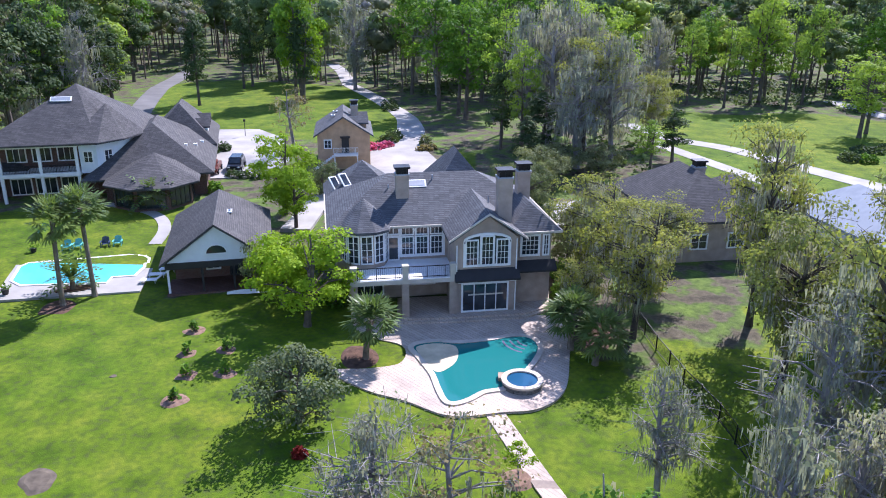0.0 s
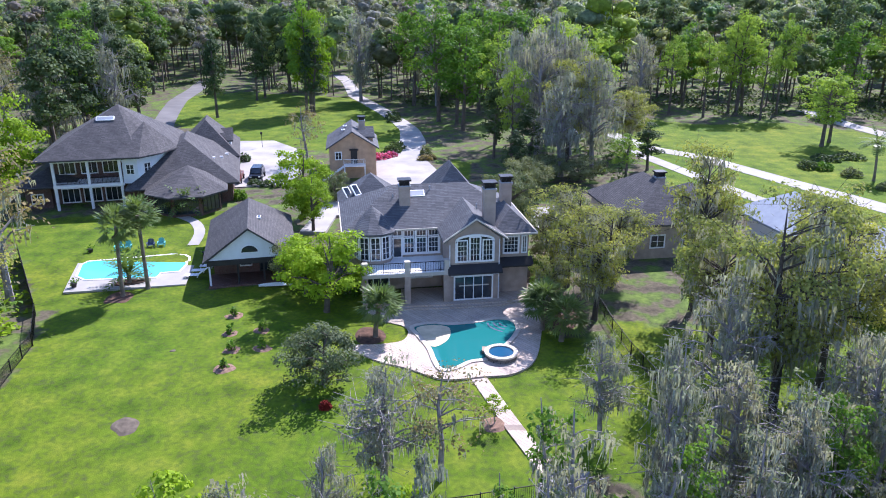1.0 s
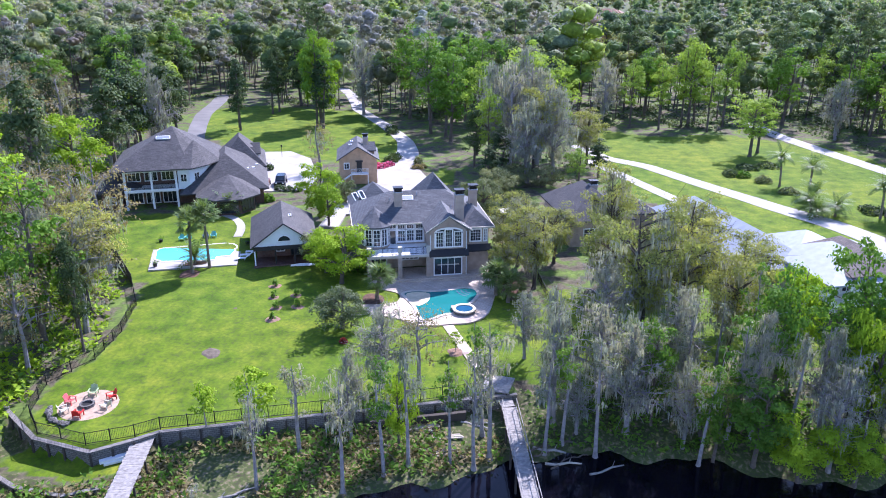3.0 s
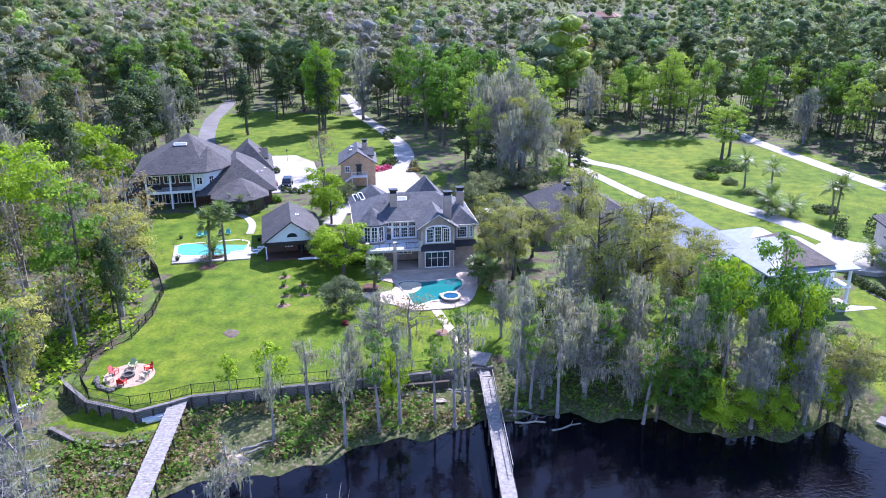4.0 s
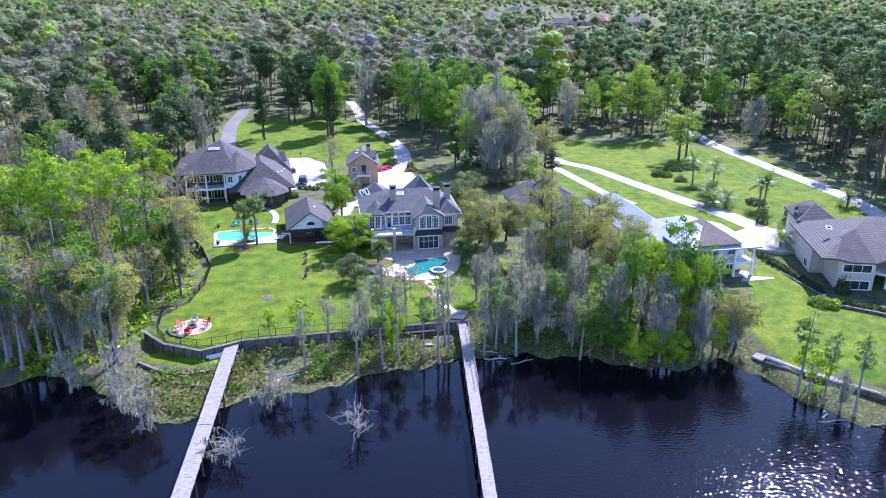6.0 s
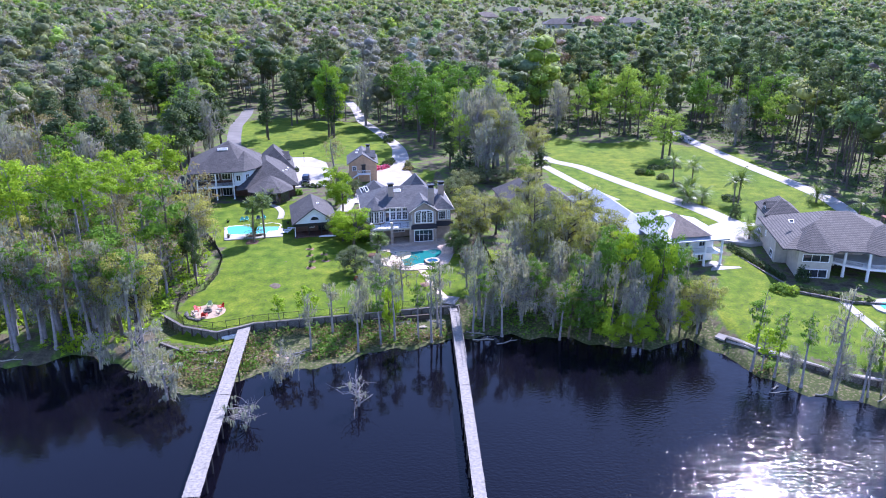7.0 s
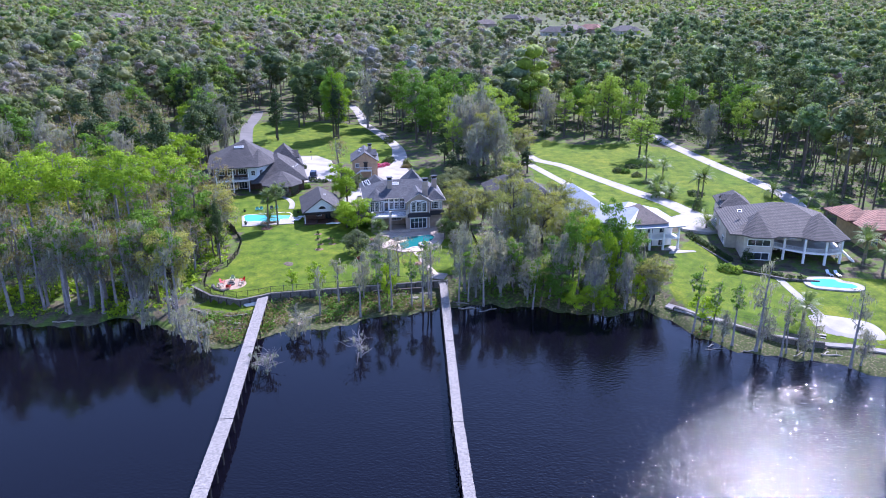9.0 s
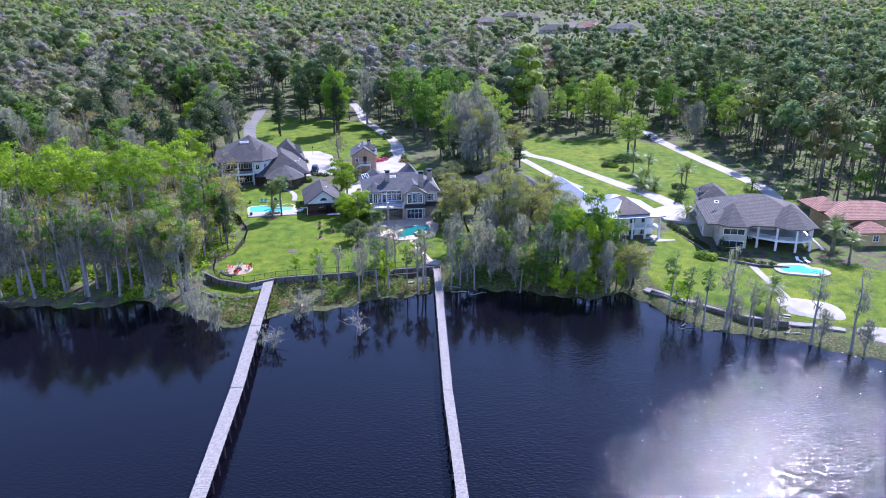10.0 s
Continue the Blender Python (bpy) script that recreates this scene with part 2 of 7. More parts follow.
DIRT = plain("bare_dirt", (0.13, 0.105, 0.075), 1.0, vary=0.35, scale=2.0)
RED_P = plain("red_paint", (0.52, 0.025, 0.02), 0.45, vary=0.1)
PINK_P = plain("coral_paint", (0.62, 0.12, 0.12), 0.5, vary=0.1)
GREEN_P = plain("pale_green_paint", (0.33, 0.42, 0.22), 0.5, vary=0.1)
TEAL_P = plain("turquoise_paint", (0.12, 0.45, 0.42), 0.5, vary=0.1)
BLUE_P = plain("dark_blue_paint", (0.03, 0.05, 0.12), 0.5, vary=0.1)
CAR_BLACK = plain("black_car_paint", (0.012, 0.013, 0.016), 0.2, 0.0, 0.1)
CAR_RED = plain("dull_red_car_paint", (0.16, 0.045, 0.035), 0.3, 0.0, 0.1)
CAR_WHITE = plain("white_car_paint", (0.72, 0.72, 0.72), 0.25, 0.0, 0.05)
RUBBER = plain("black_rubber", (0.015, 0.015, 0.015), 0.9)
L_BRIGHT = leaf_mat("bright_spring_leaf", (0.165, 0.285, 0.012), (0.31, 0.45, 0.025), 0.42)
L_LIME = leaf_mat("lime_leaf", (0.17, 0.28, 0.04), (0.31, 0.42, 0.08), 0.5)
L_GREEN = leaf_mat("fresh_green_leaf", (0.07, 0.17, 0.02), (0.17, 0.30, 0.04), 0.45)
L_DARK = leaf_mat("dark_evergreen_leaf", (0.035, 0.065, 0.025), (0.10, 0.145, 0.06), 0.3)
L_OLIVE = leaf_mat("grey_olive_leaf", (0.10, 0.13, 0.06), (0.25, 0.28, 0.15), 0.35)
L_OAK = leaf_mat("yellow_green_oak_leaf", (0.20, 0.225, 0.06), (0.38, 0.395, 0.12), 0.45)
L_BROWN = leaf_mat("russet_bud_leaf", (0.15, 0.13, 0.075), (0.29, 0.25, 0.13), 0.4)
L_PINE = leaf_mat("pine_needle", (0.055, 0.09, 0.04), (0.14, 0.185, 0.075), 0.35)
L_PALM = leaf_mat("palm_frond", (0.08, 0.14, 0.035), (0.2, 0.27, 0.09), 0.35, 0.4)
L_DRY = leaf_mat("dry_palm_frond", (0.09, 0.07, 0.045), (0.17, 0.14, 0.09), 0.2)
L_PINK = leaf_mat("pink_azalea_bloom", (0.46, 0.05, 0.17), (0.66, 0.16, 0.32), 0.3)
L_RED = leaf_mat("red_shrub_leaf", (0.22, 0.02, 0.02), (0.42, 0.06, 0.04), 0.3)
MOSS = leaf_mat("grey_hanging_moss", (0.20, 0.205, 0.19), (0.46, 0.465, 0.435), 0.38, 0.9)
WALK = plain("grey_worn_concrete", (0.33, 0.31, 0.29), 0.92, vary=0.25, scale=0.6)
WOODS = woods_mat("woodland_leaf")
# ---- building blocks ----
def mesh_of(name, bm, *mats):
    me = bpy.data.meshes.new(name)
    bm.normal_update()
    bm.to_mesh(me)
    bm.free()
    for m in mats:
        me.materials.append(m)
    return me


def part(name, bm, material, parent, label="", loc=(0, 0, 0), rz=0.0):
    """One mesh object under a thing or a part."""
    ob = new(name, mesh_of(name, bm, material) if isinstance(bm, bmesh.types.BMesh) else bm)
    ob.parent = parent
    ob.location, ob.rotation_euler = loc, (0, 0, rz)
    if label:
        ob["label"] = label
    return ob


def thing(name, label, category, loc=(0, 0, 0), yaw=0.0, group="", kind=""):
    ob = new(name)
    ob.empty_display_size = 0.3
    ob.location, ob.rotation_euler = loc, (0, 0, radians(yaw))
    return tagged(ob, label, category, group, kind)


def single(name, bm, material, label, category, loc=(0, 0, 0), yaw=0.0, group="", kind=""):
    ob = new(name, mesh_of(name, bm, material))
    ob.location, ob.rotation_euler = loc, (0, 0, radians(yaw))
    return tagged(ob, label, category, group, kind)


def box(bm, x0, x1, y0, y1, z0, z1):
    v = [bm.verts.new((x, y, z)) for z in (z0, z1) for x, y in ((x0, y0), (x1, y0), (x1, y1), (x0, y1))]
    for f in ((3, 2, 1, 0), (4, 5, 6, 7), (0, 1, 5, 4), (1, 2, 6, 5), (2, 3, 7, 6), (3, 0, 4, 7)):
        bm.faces.new([v[i] for i in f])
    return bm


def boxes(*rows):
    bm = bmesh.new()
    for r in rows:
        box(bm, *r)
    return bm


def prism(bm, pts, z0, z1):
    lo = [bm.verts.new((x, y, z0)) for x, y in pts]
    hi = [bm.verts.new((x, y, z1)) for x, y in pts]
    n = len(pts)
    bm.faces.new(lo[::-1])
    bm.faces.new(hi)
    for i in range(n):
        bm.faces.new((lo[i], lo[(i + 1) % n], hi[(i + 1) % n], hi[i]))
    return bm


def tube(bm, p0, p1, r0, r1, n=6):
    p0, p1 = Vector(p0), Vector(p1)
    d = (p1 - p0).normalized()
    a = d.orthogonal().normalized()
    b = d.cross(a)
    lo = [bm.verts.new(p0 + r0 * (a * math.cos(t) + b * math.sin(t))) for t in (2 * math.pi * i / n for i in range(n))]
    hi = [bm.verts.new(p1 + r1 * (a * math.cos(t) + b * math.sin(t))) for t in (2 * math.pi * i / n for i in range(n))]
    for i in range(n):
        bm.faces.new((lo[i], lo[(i + 1) % n], hi[(i + 1) % n], hi[i]))
    bm.faces.new(lo[::-1])
    bm.faces.new(hi)
    return bm


def hip(bm, x0, x1, y0, y1, z, rise, t=0.22):
    """A hip roof over a rectangle, its eaves t thick."""
    w, d = x1 - x0, y1 - y0
    if w >= d:
        ridge = ((x0 + d / 2, (y0 + y1) / 2), (x1 - d / 2, (y0 + y1) / 2))
    else:
        ridge = (((x0 + x1) / 2, y0 + w / 2), ((x0 + x1) / 2, y1 - w / 2))
    lo = [bm.verts.new((x, y, z - t)) for x, y in ((x0, y0), (x1, y0), (x1, y1), (x0, y1))]
    hi = [bm.verts.new((x, y, z)) for x, y in ((x0, y0), (x1, y0), (x1, y1), (x0, y1))]
    ra, rb = (bm.verts.new((x, y, z + rise)) for x, y in ridge)
    bm.faces.new(lo[::-1])
    for i in range(4):
        bm.faces.new((lo[i], lo[(i + 1) % 4], hi[(i + 1) % 4], hi[i]))
    if w >= d:
        for f in ((hi[0], hi[1], rb, ra), (hi[1], hi[2], rb), (hi[2], hi[3], ra, rb), (hi[3], hi[0], ra)):
            bm.faces.new(f)
    else:
        for f in ((hi[0], hi[1], ra), (hi[1], hi[2], rb, ra), (hi[2], hi[3], rb), (hi[3], hi[0], ra, rb)):
            bm.faces.new(f)
    return bm


def gable(bm, x0, x1, y0, y1, z, rise, t=0.22, hip_back=0.0):
    """A gable roof with its ridge along y, as two slabs t thick; hip_back pulls the rear end of the ridge in."""
    xm = (x0 + x1) / 2
    sec = ((x0, z), (xm, z + rise), (x1, z))
    for (xa, za), (xb, zb) in ((sec[0], sec[1]), (sec[1], sec[2])):
        ya, yb = (y1, y1 - hip_back) if xb == xm else (y1 - hip_back, y1)
        top = [bm.verts.new(p) for p in ((xa, y0, za), (xb, y0, zb), (xb, yb, zb), (xa, ya, za))]
        low = [bm.verts.new((p.co.x, p.co.y, p.co.z - t)) for p in top]
        bm.faces.new(top[::-1])
        bm.faces.new(low)
        for i in range(4):
            bm.faces.new((top[i], top[(i + 1) % 4], low[(i + 1) % 4], low[i]))
    if hip_back:
        v = [bm.verts.new(p) for p in ((x1, y1, z), (x0, y1, z), (xm, y1 - hip_back, z + rise))]
        bm.faces.new(v)
    return bm


def pyramid(bm, pts, z, apex, t=0.2):
    lo = [bm.verts.new((x, y, z - t)) for x, y in pts]
    hi = [bm.verts.new((x, y, z)) for x, y in pts]
    a = bm.verts.new(apex)
    n = len(pts)
    bm.faces.new(lo[::-1])
    for i in range(n):
        j = (i + 1) % n
        bm.faces.new((lo[i], lo[j], hi[j], hi[i]))
        bm.faces.new((hi[i], hi[j], a))
    return bm


def window(parent, x, y, z, w, h, nx=2, ny=3, rz=0.0, name="window", frame_mat=None, fw=0.14, arch=0.0):
    """A window unit that faces -y before it is turned by rz: a proud frame with bars, and its panes behind."""
    bm = bmesh.new()
    box(bm, -w / 2, w / 2, -0.09, 0.05, 0, fw)
    if arch:
        n = 10
        for i in range(n):
            a0, a1 = math.pi * i / n, math.pi * (i + 1) / n
            p = [(-math.cos(a) * w / 2, math.sin(a) * arch) for a in (a0, a1)]
            for (xa, za), (xb, zb) in ((p[0], p[1]),):
                v = [bm.verts.new(q) for q in ((xa, -0.09, h + za - fw), (xb, -0.09, h + zb - fw), (xb, -0.09, h + zb), (xa, -0.09, h + za))]
                u = [bm.verts.new((q.co.x, 0.05, q.co.z)) for q in v]
                bm.faces.new(v)
                bm.faces.new(u[::-1])
                for k in range(4):
                    bm.faces.new((v[k], u[k], u[(k + 1) % 4], v[(k + 1) % 4]))
    else:
        box(bm, -w / 2, w / 2, -0.09, 0.05, h - fw, h)
    box(bm, -w / 2, -w / 2 + fw, -0.085, 0.05, fw, h - fw)
    box(bm, w / 2 - fw, w / 2, -0.085, 0.05, fw, h - fw)
    iw, ih = w - 2 * fw, h - 2 * fw
    bars = []
    for i in range(1, nx):
        xx = -w / 2 + fw + iw * i / nx
        bars.append((xx - (0.018 if nx > 2 and w < 2 else 0.035), xx + (0.018 if nx > 2 and w < 2 else 0.035), -0.07, 0.03, fw, h - fw + arch * 0.9 * math.sin(math.acos(max(-1, min(1, 2 * xx / w))))))
    for j in range(1, ny):
        zz = fw + ih * j / ny
        bars.append((-w / 2 + fw, w / 2 - fw, -0.06, 0.025, zz - 0.018, zz + 0.018))
    bmesh.ops.remove_doubles(bm, verts=bm.verts, dist=0.002)
    ob = part(name, bm, frame_mat or WHITE, parent, "", (x, y, z), rz)
    for row in bars:
        part("glazing_bar", boxes(row), frame_mat or WHITE, ob)
    g = bmesh.new()
    if arch:
        pts = [(-w / 2 + 0.02, 0.02), (w / 2 - 0.02, 0.02)] + [(math.cos(a) * (w / 2 - 0.03), h - 0.05 + math.sin(a) * (arch - 0.05)) for a in (math.pi * i / 12 for i in range(13))]
        f = [g.verts.new((px, -0.03, pz)) for px, pz in pts]
        bk = [g.verts.new((px, 0.02, pz)) for px, pz in pts]
        g.faces.new(f)
        g.faces.new(bk[::-1])
        for k in range(len(f)):
            g.faces.new((f[k], bk[k], bk[(k + 1) % len(f)], f[(k + 1) % len(f)]))
    else:
        box(g, -w / 2 + 0.02, w / 2 - 0.02, -0.03, 0.02, 0.02, h - 0.02)
    part("pane", g, GLASS, ob)
    return ob


def railing(parent, p0, p1, z, h=1.0, mat=None, gap=0.16, name="railing"):
    """Balustrade between two points: rails and thin pickets, one part."""
    bm = bmesh.new()
    p0, p1 = Vector((*p0, z)), Vector((*p1, z))
    length = (p1 - p0).length
    box(bm, 0, length, -0.03, 0.03, h - 0.06, h)
    box(bm, 0, length, -0.02, 0.02, 0.08, 0.13)
    n = max(2, int(length / gap))
    for i in range(n + 1):
        x = length * i / n
        r = 0.03 if i % 9 == 0 else 0.012
        box(bm, x - r, x + r, -r, r, 0, h)
    return part(name, bm, mat or BLACK, parent, "", p0, math.atan2(p1.y - p0.y, p1.x - p0.x))


# ---- the lie of the land ----
SHORE = [(-2500, -40), (-300, -38), (-120, -44), (-68, -46), (-52, -47), (-44, -43), (-36, -45), (-29, -50), (-23, -54), (-17, -50), (-12, -46.5), (-6, -45),
         (0, -41), (7, -38), (14, -35), (23, -32.8), (31, -33.8), (39, -36.2), (46, -36.8), (51, -33.5), (55, -37.5), (58, -45), (63, -50), (74, -52.5), (85, -58), (130, -80), (300, -130), (2500, -400)]
BANK = [(-34, -33), (-29, -37.2), (-23, -39), (-20, -37), (-18.2, -35.6), (-9, -33.2), (3, -30.2), (11.7, -27.8), (14.5, -27.2)]
sx, sy = np.array(SHORE).T
bx, by = np.array(BANK).T


def inside(x, y, poly):
    """Whether each of the points lies in a polygon (numpy arrays)."""
    r = np.zeros(np.shape(x), bool)
    n = len(poly)
    for i in range(n):
        (xa, ya), (xb, yb) = poly[i], poly[(i + 1) % n]
        if ya == yb:
            continue
        r ^= ((ya > y) != (yb > y)) & (x < (xb - xa) * (y - ya) / (yb - ya) + xa)
    return r


def land(x, y):
    """Height of the ground (numpy arrays or numbers)."""
    x, y = np.asarray(x, float), np.asarray(y, float)
    shore = np.interp(x, sx, sy) + 0.9 * np.sin(x * 0.55) * np.sin(x * 0.13 + 1) + 0.45 * np.sin(x * 1.37 + 1)
    z = np.interp(y, [-60, -30, -14, 0, 10, 40, 300, 2000], [-1.6, -1.05, -0.1, 0.03, 0.3, 0.75, 1.2, 2.0])
    east = np.interp(y, [-60, -45, -30, -10, 10, 40], [-2.3, -1.6, -0.95, -0.55, 0.0, 0.75])
    z = np.where(y < 40, z + (east - z) * np.clip((x - 48) / 14, 0, 1), z)
    bank = np.interp(x, bx, by)
    low = -2.35 - 0.95 * np.clip((bank - y) / np.maximum(bank - shore, 1.0), 0, 1)
    in_bank = (x > -34) & (x < 14.5)
    z_bank = np.where(y < bank, low, z)
    d = y - shore
    rough = np.where(d < 12, -3.3 + (z + 3.3) * np.clip(d / 12, 0, 1) ** 0.7, z)
    z = np.where(in_bank, z_bank, rough)
    return np.where(d < 0, -3.3 + d * 0.35, z).clip(-7, None)


def land_z(x, y):
    return float(land(x, y))


WATER_Z = -3.4
LAWNS = [
    [(-34, -2), (-30.5, -17), (-30.6, -23), (-33, -28), (-31, -35), (-23, -38.6), (-18, -35.4), (11, -27.6), (16, -24), (20, -12), (16, -6), (12, -3), (8, 3), (-10, 6), (-22, 3), (-36, 0), (-46, 12), (-36, 2)],
    [(-44, 9), (-36, -3), (-20, 0), (-21, 22), (-26, 30), (-38, 28), (-52, 24), (-57, 22)],
    [(-64, 96), (-72, 133), (-58, 142), (-40, 136), (-28, 134), (-13, 104), (-6, 82), (-8, 64), (-14, 60), (-26, 68), (-40, 70)],
    [(0, 50), (2, 62), (6, 58), (6, 46)],
    [(33, 88), (42, 107), (52, 99), (74, 101), (85, 92), (95, 86), (101, 44), (106, 22), (98, 12), (64, 14), (48, 28), (36, 44)],
    [(58, -38), (56, -30), (62, -10), (69, 2), (72, -16), (80, -22), (100, -22), (112, -30), (112, -52), (96, -52), (84, -50), (70, -44)],
    [(26, -11), (24, -21), (32, -24), (46, -21), (54, -25), (57, -16), (46, -11), (44, 3), (28, 5)],
    [(17, -20), (14, -24.5), (22, -26), (30, -22), (27, -12), (27, -3), (19, -2), (17.5, -10)],
    [(-32.5, -39.3), (-24, -41.5), (-20, -39.6), (-19, -37), (-30, -37)],
]


def build_ground():
    xs = np.concatenate([-np.geomspace(2600, 112, 26), np.arange(-110, 131, 1.0), np.geomspace(133, 2600, 26)])
    ys = np.concatenate([-np.geomspace(900, 82, 12), np.arange(-80, -20, 0.6), np.arange(-20, 60, 1.25), np.arange(60, 150, 2.5), np.geomspace(153, 3200, 34)])
    gx, gy = np.meshgrid(xs, ys)
    z = land(gx, gy)
    wob = np.sin(gx * 0.21 + 1.3 * np.sin(gy * 0.13)) * np.cos(gy * 0.17) * 0.06
    z = z + wob * ((gy < -4) | (gy > 150))
    ny, nx = gx.shape
    me = bpy.data.meshes.new("ground")
    i = np.arange(ny * nx).reshape(ny, nx)
    f = np.stack([i[:-1, :-1], i[:-1, 1:], i[1:, 1:], i[1:, :-1]], -1).reshape(-1, 4)
    me.from_pydata(np.stack([gx, gy, z], -1).reshape(-1, 3).tolist(), [], f.tolist())
    lawn = np.zeros(gx.shape, bool)
    for p in LAWNS:
        lawn |= inside(gx, gy, p)
    bank = (np.interp(gx, bx, by) > gy) & (gx > -34) & (gx < 14.5) & ~lawn
    bank |= (gy - np.interp(gx, sx, sy) < 5) & (gx > 50)
    bank |= (gx > 14.5) & (gx < 56) & (gy < -25.5) & ~lawn
    c = np.zeros((ny * nx, 4), np.float32)
    c[:, 0], c[:, 1], c[:, 3] = lawn.ravel() * 0.65, bank.ravel() * 0.65, 1
    at = me.color_attributes.new("cover", "FLOAT_COLOR", "POINT")
    at.data.foreach_set("color", c.ravel())
    me.materials.append(GROUND)
    for p in me.polygons:
        p.use_smooth = True
    return tagged(new("ground", me), "mown green lawns among leaf litter and river bank", "ground", kind="structure")


def strip(name, pts, width, mat, label, category, lift=0.05, kind="structure", widths=None):
    """A road or path that follows the ground along a line of points, with a slab edge."""
    pts = [Vector(p) for p in pts]
    dense, wd = [], []
    for k, (a, b) in enumerate(zip(pts, pts[1:])):
        n = max(1, int((b - a).length / 1.2))
        for i in range(n):
            dense.append(a + (b - a) * i / n)
            wd.append(width if not widths else widths[k] + (widths[k + 1] - widths[k]) * i / n)
    dense.append(pts[-1])
    wd.append(widths[-1] if widths else width)
    for _ in range(4):
        dense = [dense[0]] + [(dense[i - 1] + dense[i] * 2 + dense[i + 1]) / 4 for i in range(1, len(dense) - 1)] + [dense[-1]]
    bm = bmesh.new()
    rows = []
    for i, p in enumerate(dense):
        d = (dense[min(i + 1, len(dense) - 1)] - dense[max(i - 1, 0)]).normalized()
        nrm = Vector((-d.y, d.x))
        row = []
        m = 4
        for j in range(m + 1):
            q = p + nrm * wd[i] * (j / m - 0.5)
            row.append(bm.verts.new((q.x, q.y, land_z(q.x, q.y) + lift)))
        lo = [bm.verts.new((v.co.x, v.co.y, v.co.z - 0.25)) for v in (row[0], row[-1])]
        rows.append((row, lo))
    for (ra, la), (rb, lb) in zip(rows, rows[1:]):
        for j in range(len(ra) - 1):
            bm.faces.new((ra[j + 1], ra[j], rb[j], rb[j + 1]))
        bm.faces.new((ra[0], la[0], lb[0], rb[0]))
        bm.faces.new((la[1], ra[-1], rb[-1], lb[1]))
    return single(name, bm, mat, label, category, kind=kind)


def slab(name, pts, z0, z1, mat, label, category, kind="structure"):
    return single(name, prism(bmesh.new(), pts, z0, z1), mat, label, category, kind=kind)


def smooth_loop(pts, n=6):
    """A closed Catmull-Rom curve through points."""
    out = []
    m = len(pts)
    for i in range(m):
        p0, p1, p2, p3 = (np.array(pts[(i + k) % m], float) for k in (-1, 0, 1, 2))
        for j in range(n):
            t = j / n
            out.append(tuple(0.5 * (2 * p1 + (p2 - p0) * t + (2 * p0 - 5 * p1 + 4 * p2 - p3) * t * t + (3 * p1 - p0 - 3 * p2 + p3) * t ** 3)))
    return out


def grown(pts, r):
    """A closed loop moved outwards by r."""
    n = len(pts)
    area = sum(pts[i][0] * pts[(i + 1) % n][1] - pts[(i + 1) % n][0] * pts[i][1] for i in range(n))
    s = 1 if area > 0 else -1
    out = []
    for i in range(n):
        d = Vector(pts[(i + 1) % n]) - Vector(pts[i - 1])
        d.normalize()
        out.append((pts[i][0] + s * r * d.y, pts[i][1] - s * r * d.x))
    return out


def ring(bm, inner, outer, z0, z1):
    n = len(inner)
    vi = [[bm.verts.new((x, y, z)) for x, y in inner] for z in (z0, z1)]
    vo = [[bm.verts.new((x, y, z)) for x, y in outer] for z in (z0, z1)]
    for i in range(n):
        j = (i + 1) % n
        bm.faces.new((vi[1][i], vi[1][j], vo[1][j], vo[1][i]))
        bm.faces.new((vo[0][i], vo[0][j], vo[1][j], vo[1][i]))
        bm.faces.new((vi[0][j], vi[0][i], vi[1][i], vi[1][j]))
    return bm


build_ground()
wbm = bmesh.new()
box(wbm, -2500, 2500, -2500, 60, -30, WATER_Z)
single("river", wbm, RIVER, "dark blue rippled river water with sun glitter", "water", kind="structure")
# ---- roads, paths and paving ----
strip("driveway", [(-9.5, 58), (-6.5, 66), (-6.2, 76), (-8, 88), (-11, 97), (-16, 110), (-22, 124), (-27, 135), (-30, 148), (-34, 164), (-40, 182)], 4.0, DRIVE,
      "pale worn concrete driveway winding through the lawn", "driveway", widths=[9, 6.5, 5, 4, 3.6, 3.6, 3.6, 3.6, 3.6, 3.6, 3.6])
slab("motor_court", [(-11, 60), (-3.2, 62.5), (1.4, 47.5), (0.8, 30), (-12, 27), (-12, 20), (-15.2, 20), (-14.6, 32), (-10, 42)], 0.3, 0.86, DRIVE, "sunlit pale concrete forecourt behind the main house", "driveway")
slab("side_court", [(11, 26), (13, 32), (18, 34), (19, 28), (15, 22)], 0.3, 0.66, DRIVE, "pale concrete parking pad beside the house", "driveway")
slab("neighbour_court", [(-41, 74), (-33, 75), (-27, 68), (-22, 52), (-22, 42), (-31, 40), (-34, 55)], 0.3, 0.9, DRIVE, "pale concrete parking court beside the neighbouring house", "driveway")
strip("driveway", [(-55, 76), (-60.9, 89.5), (-66, 106), (-71, 124), (-74.4, 147), (-78, 163)], 4.6, ASPHALT, "grey tarmac drive into the woods", "driveway")
strip("driveway", [(33, 86), (38, 72), (45, 66), (54, 49), (61.5, 36), (68, 27), (73, 16), (74, 8)], 4.0, CONC, "long pale concrete driveway across the lawn", "driveway", widths=[3.4, 3.5, 3.6, 3.8, 4.2, 4.8, 4.8, 4.8])
strip("driveway", [(34, 70), (40, 54), (45.5, 39.5), (50, 32)], 2.7, CONC, "second pale concrete driveway on the lawn", "driveway")
strip("road", [(84, 118), (85.5, 100), (89.5, 82), (93, 67), (97.5, 50), (101, 34), (101, 24), (96, 14), (86, 10), (78, 8)], 4.3, CONC, "pale concrete lane along the wood's edge", "road")
slab("forecourt", [(66, 13), (72, 18), (80, 14), (78, 4), (72, 2), (67, 4)], -0.8, 0.45, CONC, "sunlit pale concrete forecourt between two houses", "driveway")
